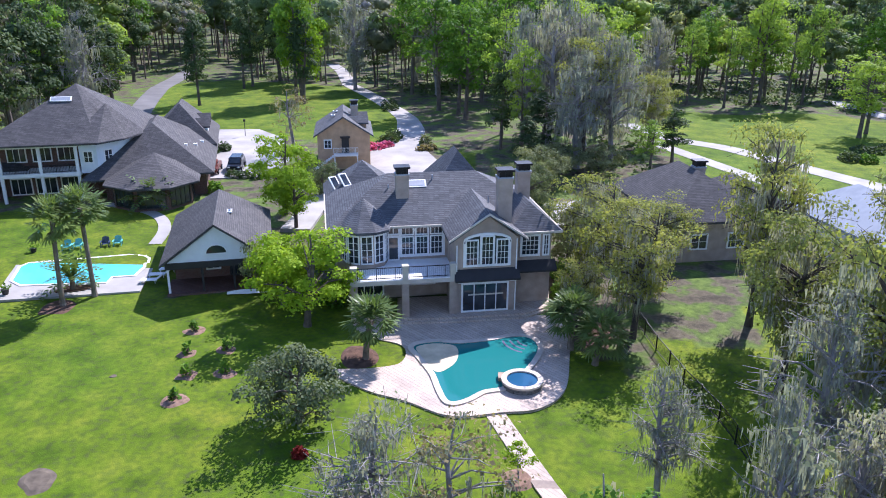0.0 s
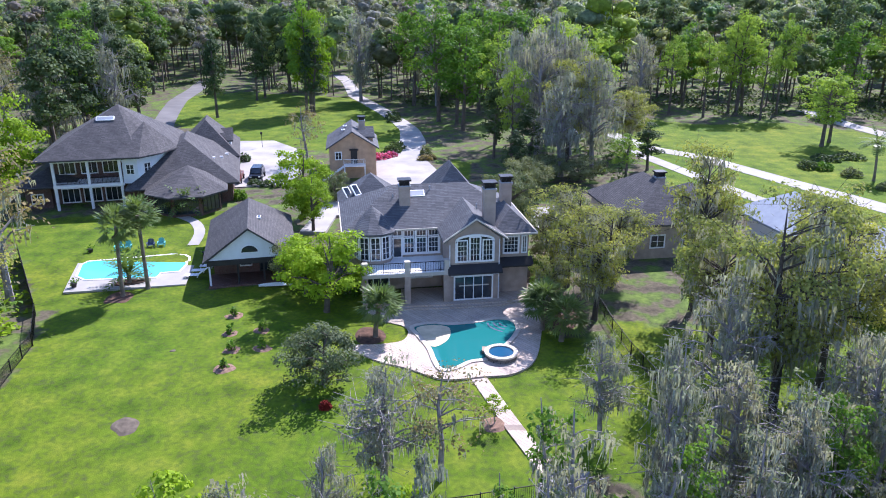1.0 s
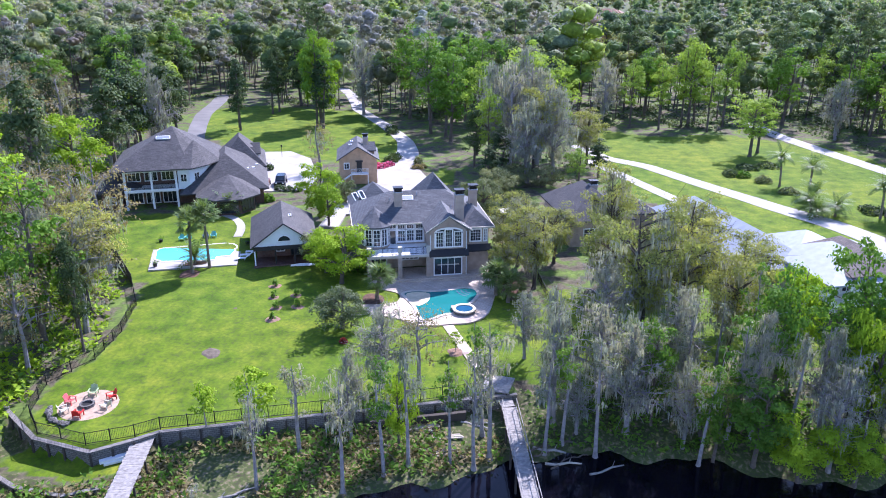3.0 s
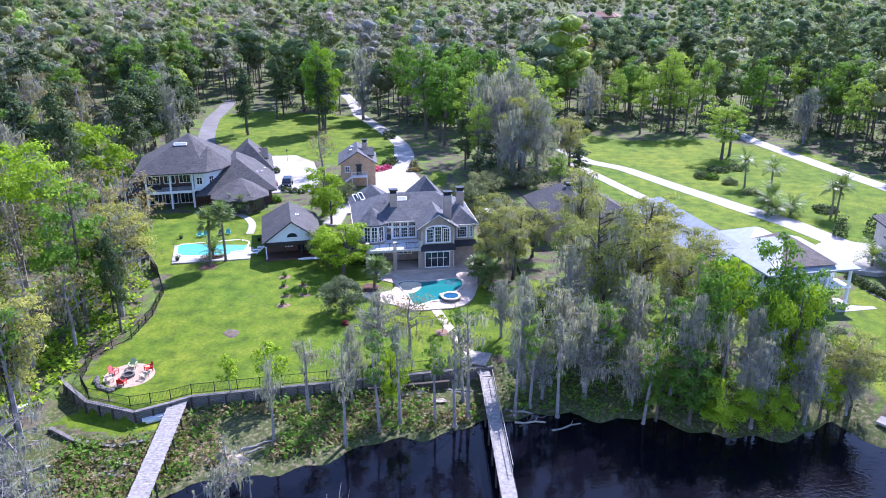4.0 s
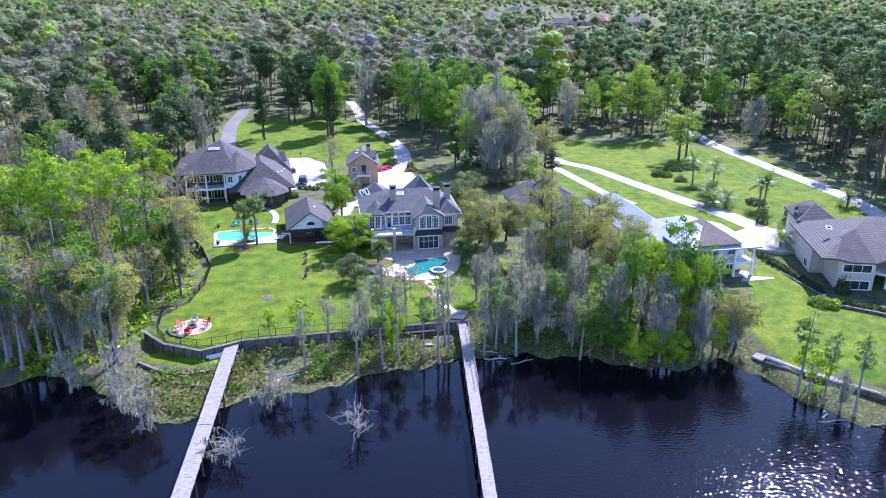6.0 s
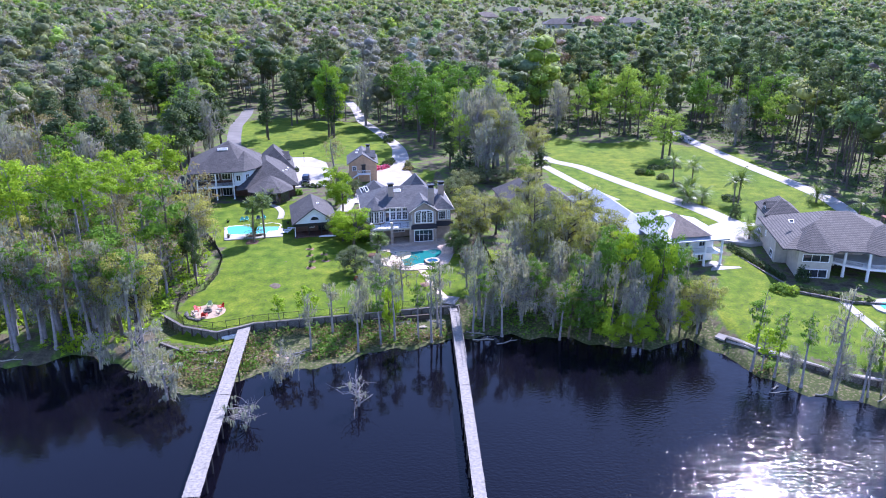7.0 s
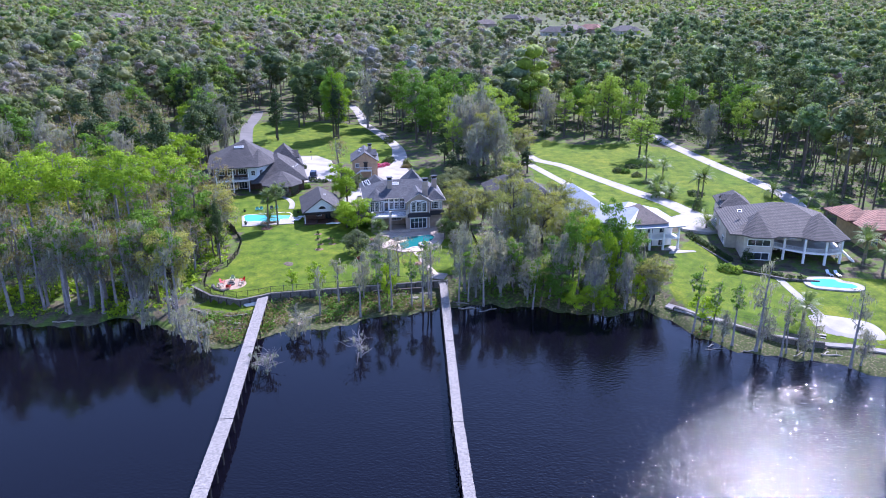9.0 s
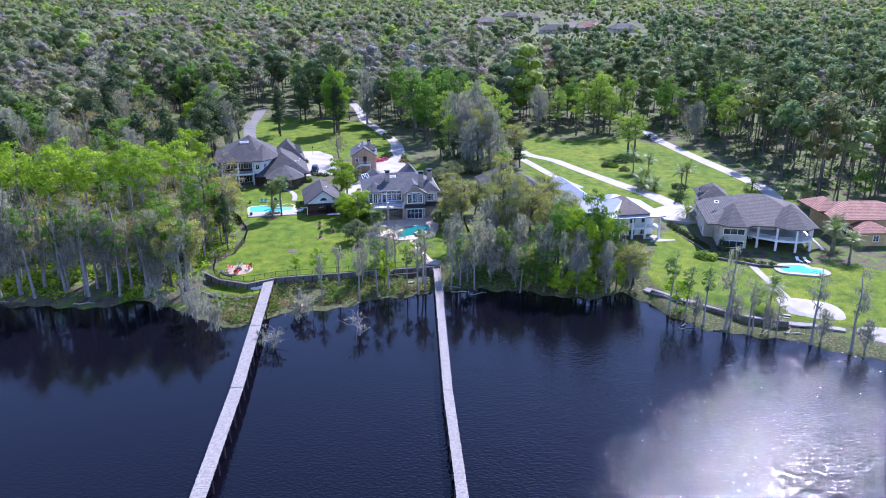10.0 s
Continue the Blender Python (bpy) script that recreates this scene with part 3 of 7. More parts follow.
strip("garden_path", [(6.9, -13.2), (8.4, -17.0), (10.2, -21.3), (12.2, -25.4), (13.2, -27.6)], 1.25, PAVER, "pale paver path from the pool to the dock", "path")
strip("garden_path", [(79, -23), (79.2, -28), (79.8, -34), (80.5, -40)], 1.5, CONC, "straight pale concrete path across the lawn", "path")
strip("shore_path", [(55, -34.5), (59, -39.5), (64, -42.8), (69, -46.6), (77, -48.6), (86, -51.5)], 1.0, WALK, "worn grey concrete walk along the river edge", "path", lift=0.35)
strip("garden_path", [(-38, 28.5), (-34, 27.4), (-29.9, 24.6), (-27.4, 20), (-26.9, 15.5)], 1.3, CONC, "curved pale concrete path beside the lawn", "path")

# rear terrace of the main house, with free-form pool and raised spa
patio = smooth_loop([(-4.4, -8.8), (-1.5, -11.2), (1.2, -12.4), (4.2, -14.0), (7.4, -13.4), (9.8, -12.8), (11.6, -10.6), (12.4, -6.5), (12.8, -1), (11.2, 2.6), (5, 2.2), (0, 1.0), (-4.2, 0.2), (-3, -3), (0.2, -4.6), (0.4, -7.2), (-1.6, -8.2)])
pt = thing("pool_terrace", "curved travertine-paved terrace round the pool", "terrace", kind="structure")
part("paving", prism(bmesh.new(), patio, -0.6, 0.07), PAVER, pt)
for k, (grow_v, zz) in enumerate(((0.0, 0.2), (0.45, 0.33))):
    part("step", prism(bmesh.new(), [(-0.6 + grow_v, -1.0 + grow_v), (3.6, -0.5 + grow_v), (9.6, 0.7 + grow_v), (11.6, 2.2 + grow_v), (12, 6), (-1, 3.6)], 0.0, zz), PAVER, pt)
pool_loop = smooth_loop([(1.1, -4.8), (1.9, -6.6), (2.9, -8.8), (3.5, -11), (4.1, -12.4), (5.1, -12.0), (6.2, -10.9), (7.6, -10.3), (8.6, -8.8), (9.7, -6.6), (10.3, -4.4), (9.8, -2.9), (8.5, -2.7), (6.8, -3.5), (4.4, -4.1), (2.6, -4.0)])
pool = thing("swimming_pool", "free-form teal swimming pool with stone coping", "pool", kind="structure")
part("coping", ring(bmesh.new(), pool_loop, grown(pool_loop, 0.42), 0.02, 0.16), COPING, pool)
part("water", prism(bmesh.new(), pool_loop, -0.3, 0.10), POOL_W, pool, "still teal water")
shelf_loop = smooth_loop([(1.3, -4.9), (1.9, -6.5), (2.95, -8.5), (3.9, -7.8), (4.4, -6.4), (4.2, -4.6), (2.7, -4.2)])
part("tanning_shelf", prism(bmesh.new(), shelf_loop, -0.2, 0.115), SHELF, pool, "sandy shallow shelf")
for k in range(3):
    r = 1.0 + 0.55 * k
    arc = [(9.9 - r * math.cos(a), -3.2 - r * math.sin(a)) for a in (0.1 + 1.1 * i / 8 for i in range(9))]
    arc2 = [(9.9 - (r + 0.16) * math.cos(a), -3.2 - (r + 0.16) * math.sin(a)) for a in (0.1 + 1.1 * i / 8 for i in range(9))]
    part("pool_step", prism(bmesh.new(), arc + arc2[::-1], -0.2, 0.108), BLUE_P, pool, "dark tiled step edge")
spa = thing("spa", "raised round spa with pale stone rim and blue water", "hot tub", (8.85, -9.95, 0.05))
circ = [(math.cos(2 * math.pi * i / 28), math.sin(2 * math.pi * i / 28)) for i in range(28)]
part("rim", ring(bmesh.new(), [(1.05 * x, 1.05 * y) for x, y in circ], [(1.42 * x, 1.42 * y) for x, y in circ], 0.38, 0.52), COPING, spa)
part("wall", ring(bmesh.new(), [(1.08 * x, 1.08 * y) for x, y in circ], [(1.34 * x, 1.34 * y) for x, y in circ], -0.1, 0.38), STONE, spa)
part("water", prism(bmesh.new(), [(1.07 * x, 1.07 * y) for x, y in circ], 0.0, 0.42), SPA_W, spa)
spill = bmesh.new()
box(spill, -1.6, -1.0, 0.3, 1.1, 0.1, 0.36)
part("spillway", spill, SAND, spa, "golden tiled spillway")

# neighbour's rectangular pool
np_ = thing("swimming_pool", "rectangular bright blue pool in a white concrete deck", "pool", (-31.0, 7.6, 0.18), 15, kind="structure")
part("deck", prism(bmesh.new(), [(-5.4, -5.4), (6.4, -5.6), (6.9, 2.0), (6.2, 7.2), (-6.2, 7.5)], -0.6, 0.1), CONC, np_, "white concrete deck")
basin = [(-5.0, -1.0), (-4.0, -2.2), (3.2, -3.0), (3.4, -1.7), (5.3, -1.7), (5.8, 0.4), (5.7, 1.3), (6.0, 1.4), (5.9, 2.6), (5.4, 3.4), (4.9, 3.5), (4.8, 4.0), (-4.9, 3.4), (-5.3, 2.6)]
part("coping", ring(bmesh.new(), basin, grown(basin, 0.25), 0.05, 0.16), WHITE, np_, "white pool rim")
part("water", prism(bmesh.new(), basin, -0.2, 0.12), POOL_B, np_, "bright turquoise water")
part("planter_bed", prism(bmesh.new(), smooth_loop([(-0.6, -4.6), (1.6, -4.6), (2.2, -3.7), (0.8, -3.2), (-0.4, -3.5)]), 0, 0.14), MULCH, np_, "dark mulch planting bed")
rp = thing("swimming_pool", "curved bright blue pool with a white stone rim", "pool", (88.5, -25.6, -0.72), 0, kind="structure")
rp_loop = smooth_loop([(0.75 * a, 0.8 * b) for a, b in [(-5.5, -1.5), (-2, -2.4), (2, -3.0), (4.6, -2.4), (4.4, -0.6), (1.5, 0.8), (1.0, 2.4), (-3, 2.6), (-5.4, 1.2)]])
part("deck", prism(bmesh.new(), grown(rp_loop, 1.3), -0.5, 0.08), CONC, rp, "white stone deck")
part("water", prism(bmesh.new(), rp_loop, -0.3, 0.12), POOL_B, rp, "bright turquoise water")
# the river patio is laid with the beds below
for k in range(4):
    s = thing("garden_step", "dark-edged concrete garden step", "step", (77.2 - 0.3 * k, -45.6 - 0.55 * k, -2.0 - 0.25 * k), -20, "patio steps", "structure")
    part("tread", boxes((-1.6, 1.6, -0.3, 0.3, -0.5, 0.1)), CONC, s)
    part("riser", boxes((-1.6, 1.6, -0.34, -0.305, -0.4, 0.08)), DARK, s)


# ---- the main house ----
def chimney(house, u, v, z0, z1, w=1.1, d=0.95):
    c = part("chimney", boxes((-w / 2, w / 2, -d / 2, d / 2, 0, z1 - z0 - 0.9), (-w / 2 - 0.08, w / 2 + 0.08, -d / 2 - 0.08, d / 2 + 0.08, z1 - z0 - 1.05, z1 - z0 - 0.9)), STUCCO, house, "taupe stucco chimney", (u, v, z0))
    cap = bmesh.new()
    h = z1 - z0 - 0.9
    box(cap, -w / 2 + 0.16, w / 2 - 0.16, -d / 2 + 0.16, d / 2 - 0.16, h, h + 0.5)
    for sy_ in (-1, 1):
        for k in (-1, 0, 1):
            box(cap, k * (w / 2 - 0.16) - 0.04, k * (w / 2 - 0.16) + 0.04, sy_ * (d / 2 - 0.06) - 0.04, sy_ * (d / 2 - 0.06) + 0.04, h, h + 0.55)
    box(cap, -w / 2 - 0.12, w / 2 + 0.12, -d / 2 - 0.12, d / 2 + 0.12, h + 0.55, h + 0.72)
    for sx_ in (-1, 1):
        box(cap, sx_ * (w / 2 - 0.1) - 0.05, sx_ * (w / 2 - 0.1) + 0.05, -d / 2, d / 2, h + 0.05, h + 0.5)
    part("chimney_cap", cap, BLACK, c, "black metal chimney cap")
    part("cap_trim", boxes((-w / 2 - 0.06, w / 2 + 0.06, -d / 2 - 0.06, d / 2 + 0.06, h + 0.002, h + 0.1)), METAL_ROOF, c, "pale metal flashing")


def skylight(house, u, v, z, w, d, slope, rz=0.0):
    bm = boxes((-w / 2, w / 2, -d / 2, d / 2, 0, 0.12))
    ob = part("skylight", bm, WHITE, house, "white-framed roof light", (u, v, z), rz)
    ob.rotation_euler = Euler((radians(slope), 0, rz))
    part("pane", boxes((-w / 2 + 0.12, w / 2 - 0.12, -d / 2 + 0.12, d / 2 - 0.12, 0.1, 0.14)), METAL_ROOF if w > 2 else GLASS, ob)


def main_house():
    h = thing("house", "two-storey taupe stucco house with charcoal hip roofs and rear deck", "house", (0, 0, 0.3), 12)
    EZ = 6.3
    part("wall", boxes((-5.2, 9.1, 4.4, 14.0, -0.6, EZ)), STUCCO, h)
    part("wall", boxes((9.1, 12.3, 1.5, 14.0, -0.6, EZ - 0.004)), STUCCO, h)
    bay = prism(bmesh.new(), [(4.1, 0.1), (9.1, 0.1), (9.1, 4.4), (4.1, 4.4)], -0.6, EZ)
    a, b, c = (bay.verts.new(p) for p in ((4.1, 0.1, EZ), (9.1, 0.1, EZ), (6.6, 0.1, EZ + 1.85)))
    d, e, f = (bay.verts.new(p) for p in ((4.1, 4.4, EZ), (9.1, 4.4, EZ), (6.6, 4.4, EZ + 1.85)))
    for q in ((a, b, c), (f, e, d), (a, c, f, d), (c, b, e, f)):
        bay.faces.new(q)
    part("wall", bay, STUCCO, h, "gabled stucco bay")
    turret = [(-4.7, 4.4), (-4.3, 3.2), (-3.3, 2.7), (-2.2, 2.7), (-1.3, 3.2), (-0.9, 4.4)]
    part("bay_window", prism(bmesh.new(), turret, 3.2, EZ - 0.1), STUCCO, h, "faceted stucco bay")
    part("wall", boxes((-5.2, 1.0, 14.0, 20.0, -0.6, 5.6)), STUCCO, h)
    part("wall", boxes((4.3, 10.0, 14.0, 21.6, -0.6, 5.4)), STUCCO, h)
    # roofs
    part("roof", hip(bmesh.new(), -5.9, 12.9, 3.7, 14.7, EZ + 0.15, 3.1), SHINGLE, h, "charcoal shingle hip roof")
    part("roof", gable(bmesh.new(), 3.45, 9.75, -0.55, 9.2, EZ + 0.05, 2.15), SHINGLE, h, "charcoal shingle gable roof")
    part("roof", hip(bmesh.new(), 8.5, 12.9, 0.75, 9.5, EZ + 0.13, 1.9), SHINGLE, h)
    part("roof", pyramid(bmesh.new(), [(-5.1, 4.3), (-4.7, 3.0), (-3.5, 2.35), (-2.0, 2.35), (-0.9, 3.0), (-0.5, 4.3), (-0.5, 6), (-5.1, 6)], EZ + 0.1, (-2.8, 5.6, EZ + 2.1)), SHINGLE, h, "faceted turret roof")
    part("roof", hip(bmesh.new(), -6.0, 1.6, 12.6, 20.6, 5.9, 3.2), SHINGLE, h)
    part("roof", hip(bmesh.new(), 3.6, 10.7, 13.0, 22.3, 5.6, 4.2), SHINGLE, h)
    for fb in ((-5.95, 3.5, 3.6, 3.72, EZ - 0.02, EZ + 0.15), (8.5, 12.95, 0.62, 0.75, EZ - 0.02, EZ + 0.15), (12.88, 13.0, 0.7, 14.7, EZ - 0.02, EZ + 0.15), (-6.0, -5.88, 3.7, 14.7, EZ - 0.02, EZ + 0.15)):
        part("fascia", boxes(fb), STUCCO_CREAM, h, "cream fascia board")
    barge = bmesh.new()
    for x0, x1 in ((3.4, 6.6), (9.8, 6.6)):
        p = [(x0, EZ - 0.09), (x1, EZ + 2.06), (x1, EZ + 2.22), (x0, EZ + 0.07)]
        fr = [barge.verts.new((x, -0.62, z)) for x, z in p]
        bk = [barge.verts.new((x, -0.5, z)) for x, z in p]
        barge.faces.new(fr)
        barge.faces.new(bk[::-1])
        for k in range(4):
            barge.faces.new((fr[k], bk[k], bk[(k + 1) % 4], fr[(k + 1) % 4]))
    bmesh.ops.recalc_face_normals(barge, faces=barge.faces)
    part("barge_board", barge, STUCCO_CREAM, h, "cream barge board")
    chimney(h, 0.6, 6.9, 6.2, 10.9)
    chimney(h, 8.3, 2.0, 6.2, 11.6, 1.15, 1.0)
    chimney(h, 11.0, 6.4, 6.2, 11.0)
    skylight(h, 1.7, 8.0, EZ + 2.5, 2.2, 0.9, 29)
    skylight(h, -4.0, 14.6, 7.65, 0.8, 1.5, 40, 0.5)
    skylight(h, -4.9, 15.3, 7.2, 0.8, 1.5, 40, 0.5)
    skylight(h, -2.4, 12.2, EZ + 1.4, 0.7, 0.9, -29)
    for u, v, z in ((-0.5, 7.6, EZ + 2.2), (3.4, 8.4, EZ + 2.7), (7.7, 5.0, EZ + 1.6), (5.5, 11, EZ + 2.2)):
        part("vent_pipe", tube(bmesh.new(), (0, 0, -0.2), (0, 0, 0.5), 0.06, 0.06), METAL_ROOF, h, "", (u, v, z))
    # rear deck with piers, rails and columns
    part("deck_slab", boxes((-4.3, 4.1, -0.15, 4.4, 2.85, 3.2)), STUCCO_CREAM, h, "cream deck edge")
    part("deck_floor", boxes((-4.2, 4.1, -0.1, 4.4, 3.2, 3.24)), WHITE, h, "pale coated deck floor")
    for u in (-4.0, 0.05, 3.85):
        part("pier", boxes((u - 0.22, u + 0.22, -0.18, 0.26, 3.2, 4.3), (u - 0.27, u + 0.27, -0.23, 0.31, 4.3, 4.4)), STUCCO_CREAM, h, "cream pier")
        part("column", boxes((u - 0.28, u + 0.28, -0.15, 0.4, -0.3, 2.86)), STUCCO, h)
    railing(h, (-3.7, 0.1), (-0.25, 0.1), 3.24)
    railing(h, (0.35, 0.1), (3.55, 0.1), 3.24)
    railing(h, (-4.15, 0.4), (-4.15, 4.3), 3.24)
    # dark pent roofs over the lower storey
    for nm, (u0, u1, v0) in (("pent_roof", (3.95, 9.25, 0.1)), ("pent_roof", (9.1, 12.7, 1.5))):
        bm = bmesh.new()
        pr = [(v0, 3.75), (v0 - 0.75, 3.05), (v0 - 0.75, 2.9), (v0, 2.9)]
        l = [bm.verts.new((u0, v, z)) for v, z in pr]
        r = [bm.verts.new((u1, v, z)) for v, z in pr]
        bm.faces.new(l)
        bm.faces.new(r[::-1])
        for k in range(4):
            bm.faces.new((l[k], r[k], r[(k + 1) % 4], l[(k + 1) % 4]))
        bmesh.ops.recalc_face_normals(bm, faces=bm.faces)
        part(nm, bm, DARK, h, "black metal pent roof")
        # openings
    window(h, 1.95, 4.38, 3.5, 3.9, 2.75, 3, 1, fw=0.2)
    for u in (0.72, 1.95, 3.18):
        window(h, u, 4.32, 3.66, 1.1, 1.68, 3, 3, fw=0.1)
        window(h, u, 4.32, 5.42, 1.1, 0.72, 3, 1, fw=0.1)
    dr = part("door", boxes((-0.5, 0.5, -0.1, 0.0, 0, 2.15)), WHITE, h, "white deck door", (-0.45, 4.39, 3.24))
    part("pane", boxes((-0.36, 0.36, -0.13, -0.1, 0.12, 2.0)), GLASS, dr)
    window(h, -0.45, 4.38, 5.45, 1.1, 0.75, 2, 1)
    for (ua, va), (ub, vb) in zip(turret, turret[1:]):
        ang = math.atan2(vb - va, ub - ua)
        wdt = math.hypot(ub - ua, vb - va)
        window(h, (ua + ub) / 2, (va + vb) / 2, 3.6, wdt * 0.92, 2.45, 2, 4, ang, fw=0.11)
    window(h, 6.6, 0.06, 3.95, 3.85, 2.2, 3, 1, fw=0.2, arch=0.62)
    for u, hh in ((5.35, 2.2), (6.6, 2.5), (7.85, 2.2)):
        window(h, u, 0.0, 4.05, 1.06, hh, 3, 4, fw=0.1)
    window(h, 10.5, 1.46, 4.1, 1.7, 1.9, 4, 4, fw=0.18)
    window(h, 11.85, 1.46, 4.1, 0.6, 1.9, 2, 4)
    window(h, 6.5, 0.05, 0.05, 3.9, 2.55, 4, 1, name="sliding_door")
    part("door_head", boxes((4.3, 8.9, -0.08, 0.1, 2.62, 2.8)), WHITE, h)
    part("curtain", boxes((5.1, 8.0, -0.01, 0.03, 1.5, 1.62)), STUCCO_CREAM, h, "cream swag curtain")
    window(h, 1.8, 4.36, 0.9, 2.6, 1.3, 4, 2)
    window(h, -2.6, 4.36, 0.1, 2.6, 2.3, 3, 1)
    window(h, 12.33, 6, 3.9, 1.4, 1.6, 2, 3, math.pi / 2)
    for v in (7, 10.5):
        window(h, -5.23, v, 3.9, 1.3, 1.6, 2, 3, -math.pi / 2)
    part("downpipe", tube(bmesh.new(), (9.0, 0.0, 0), (9.0, 0.0, 6.2), 0.05, 0.05), WHITE, h)
    part("downpipe", tube(bmesh.new(), (4.15, 0.0, 3.2), (4.15, 0.0, 5.8), 0.05, 0.05), WHITE, h)


def pool_house():
    h = thing("pool_house", "low brick pool house with a charcoal roof and white gable", "pool house", (-16.6, 4.6, 0.25), 16)
    part("wall", boxes((-3.9, 3.9, 3.2, 13.5, -0.5, 2.7)), BRICK, h)
    part("porch_floor", boxes((-4.3, 4.3, -0.4, 3.2, -0.5, 0.06)), BRICK, h)
    g = bmesh.new()
    fr = [g.verts.new((x, 0.0, z)) for x, z in ((-4.1, 2.75), (4.1, 2.75), (0, 5.75))]
    bk = [g.verts.new((v.co.x, 0.15, v.co.z)) for v in fr]
    g.faces.new(fr)
    g.faces.new(bk[::-1])
    for k in range(3):
        g.faces.new((fr[k], bk[k], bk[(k + 1) % 3], fr[(k + 1) % 3]))
    part("gable_wall", g, SIDING, h, "white clapboard gable")
    part("roof", gable(bmesh.new(), -4.7, 4.7, -0.6, 14.5, 2.75, 3.4, hip_back=3.5), SHINGLE_BR, h, "brown-grey shingle roof")
    part("beam", boxes((-4.3, 4.3, -0.15, 0.15, 2.2, 2.74)), DARK, h, "dark porch beam")
    for u in (-4.1, -1.3, 1.3, 4.1):
        part("post", boxes((u - 0.09, u + 0.09, -0.09, 0.09, 0, 2.25)), WHITE if u < -3 else DARK, h)
    w = window(h, 0, -0.03, 3.35, 1.7, 0.12, 1, 1, arch=0.75, fw=0.08, name="fan_window", frame_mat=WHITE)
    window(h, -0.6, 3.15, 0.8, 1.3, 1.3, 2, 2)
    window(h, 1.6, 3.15, 0.1, 1.6, 2.1, 2, 1, name="door", frame_mat=DARK)
    skylight(h, 1.1, 5.5, 5.4, 0.45, 0.9, 0)
    k = tagged(single("kayak", bmesh.new(), WHITE, "white upturned kayak under the porch", "kayak"), kind="")
    bm = bmesh.new()
    for i in range(9):
        t = i / 8 * 2 - 1
        wv = 0.36 * (1 - t * t) ** 0.6 + 0.02
        bm.verts.new((t * 1.7, -wv, 0.15)), bm.verts.new((t * 1.7, 0, 0.42 - 0.15 * t * t)), bm.verts.new((t * 1.7, wv, 0.15)), bm.verts.new((t * 1.7, 0, 0.0))
    bm.verts.ensure_lookup_table()
    for i in range(8):
        for j in range(4):
            bm.faces.new([bm.verts[4 * i + j], bm.verts[4 * i + (j + 1) % 4], bm.verts[4 * i + 4 + (j + 1) % 4], bm.verts[4 * i + 4 + j]])
    k.data = mesh_of("kayak", bm, WHITE)
    k.location, k.rotation_euler = (-14.0, 4.0, 0.22), (0, 0, 0.2)


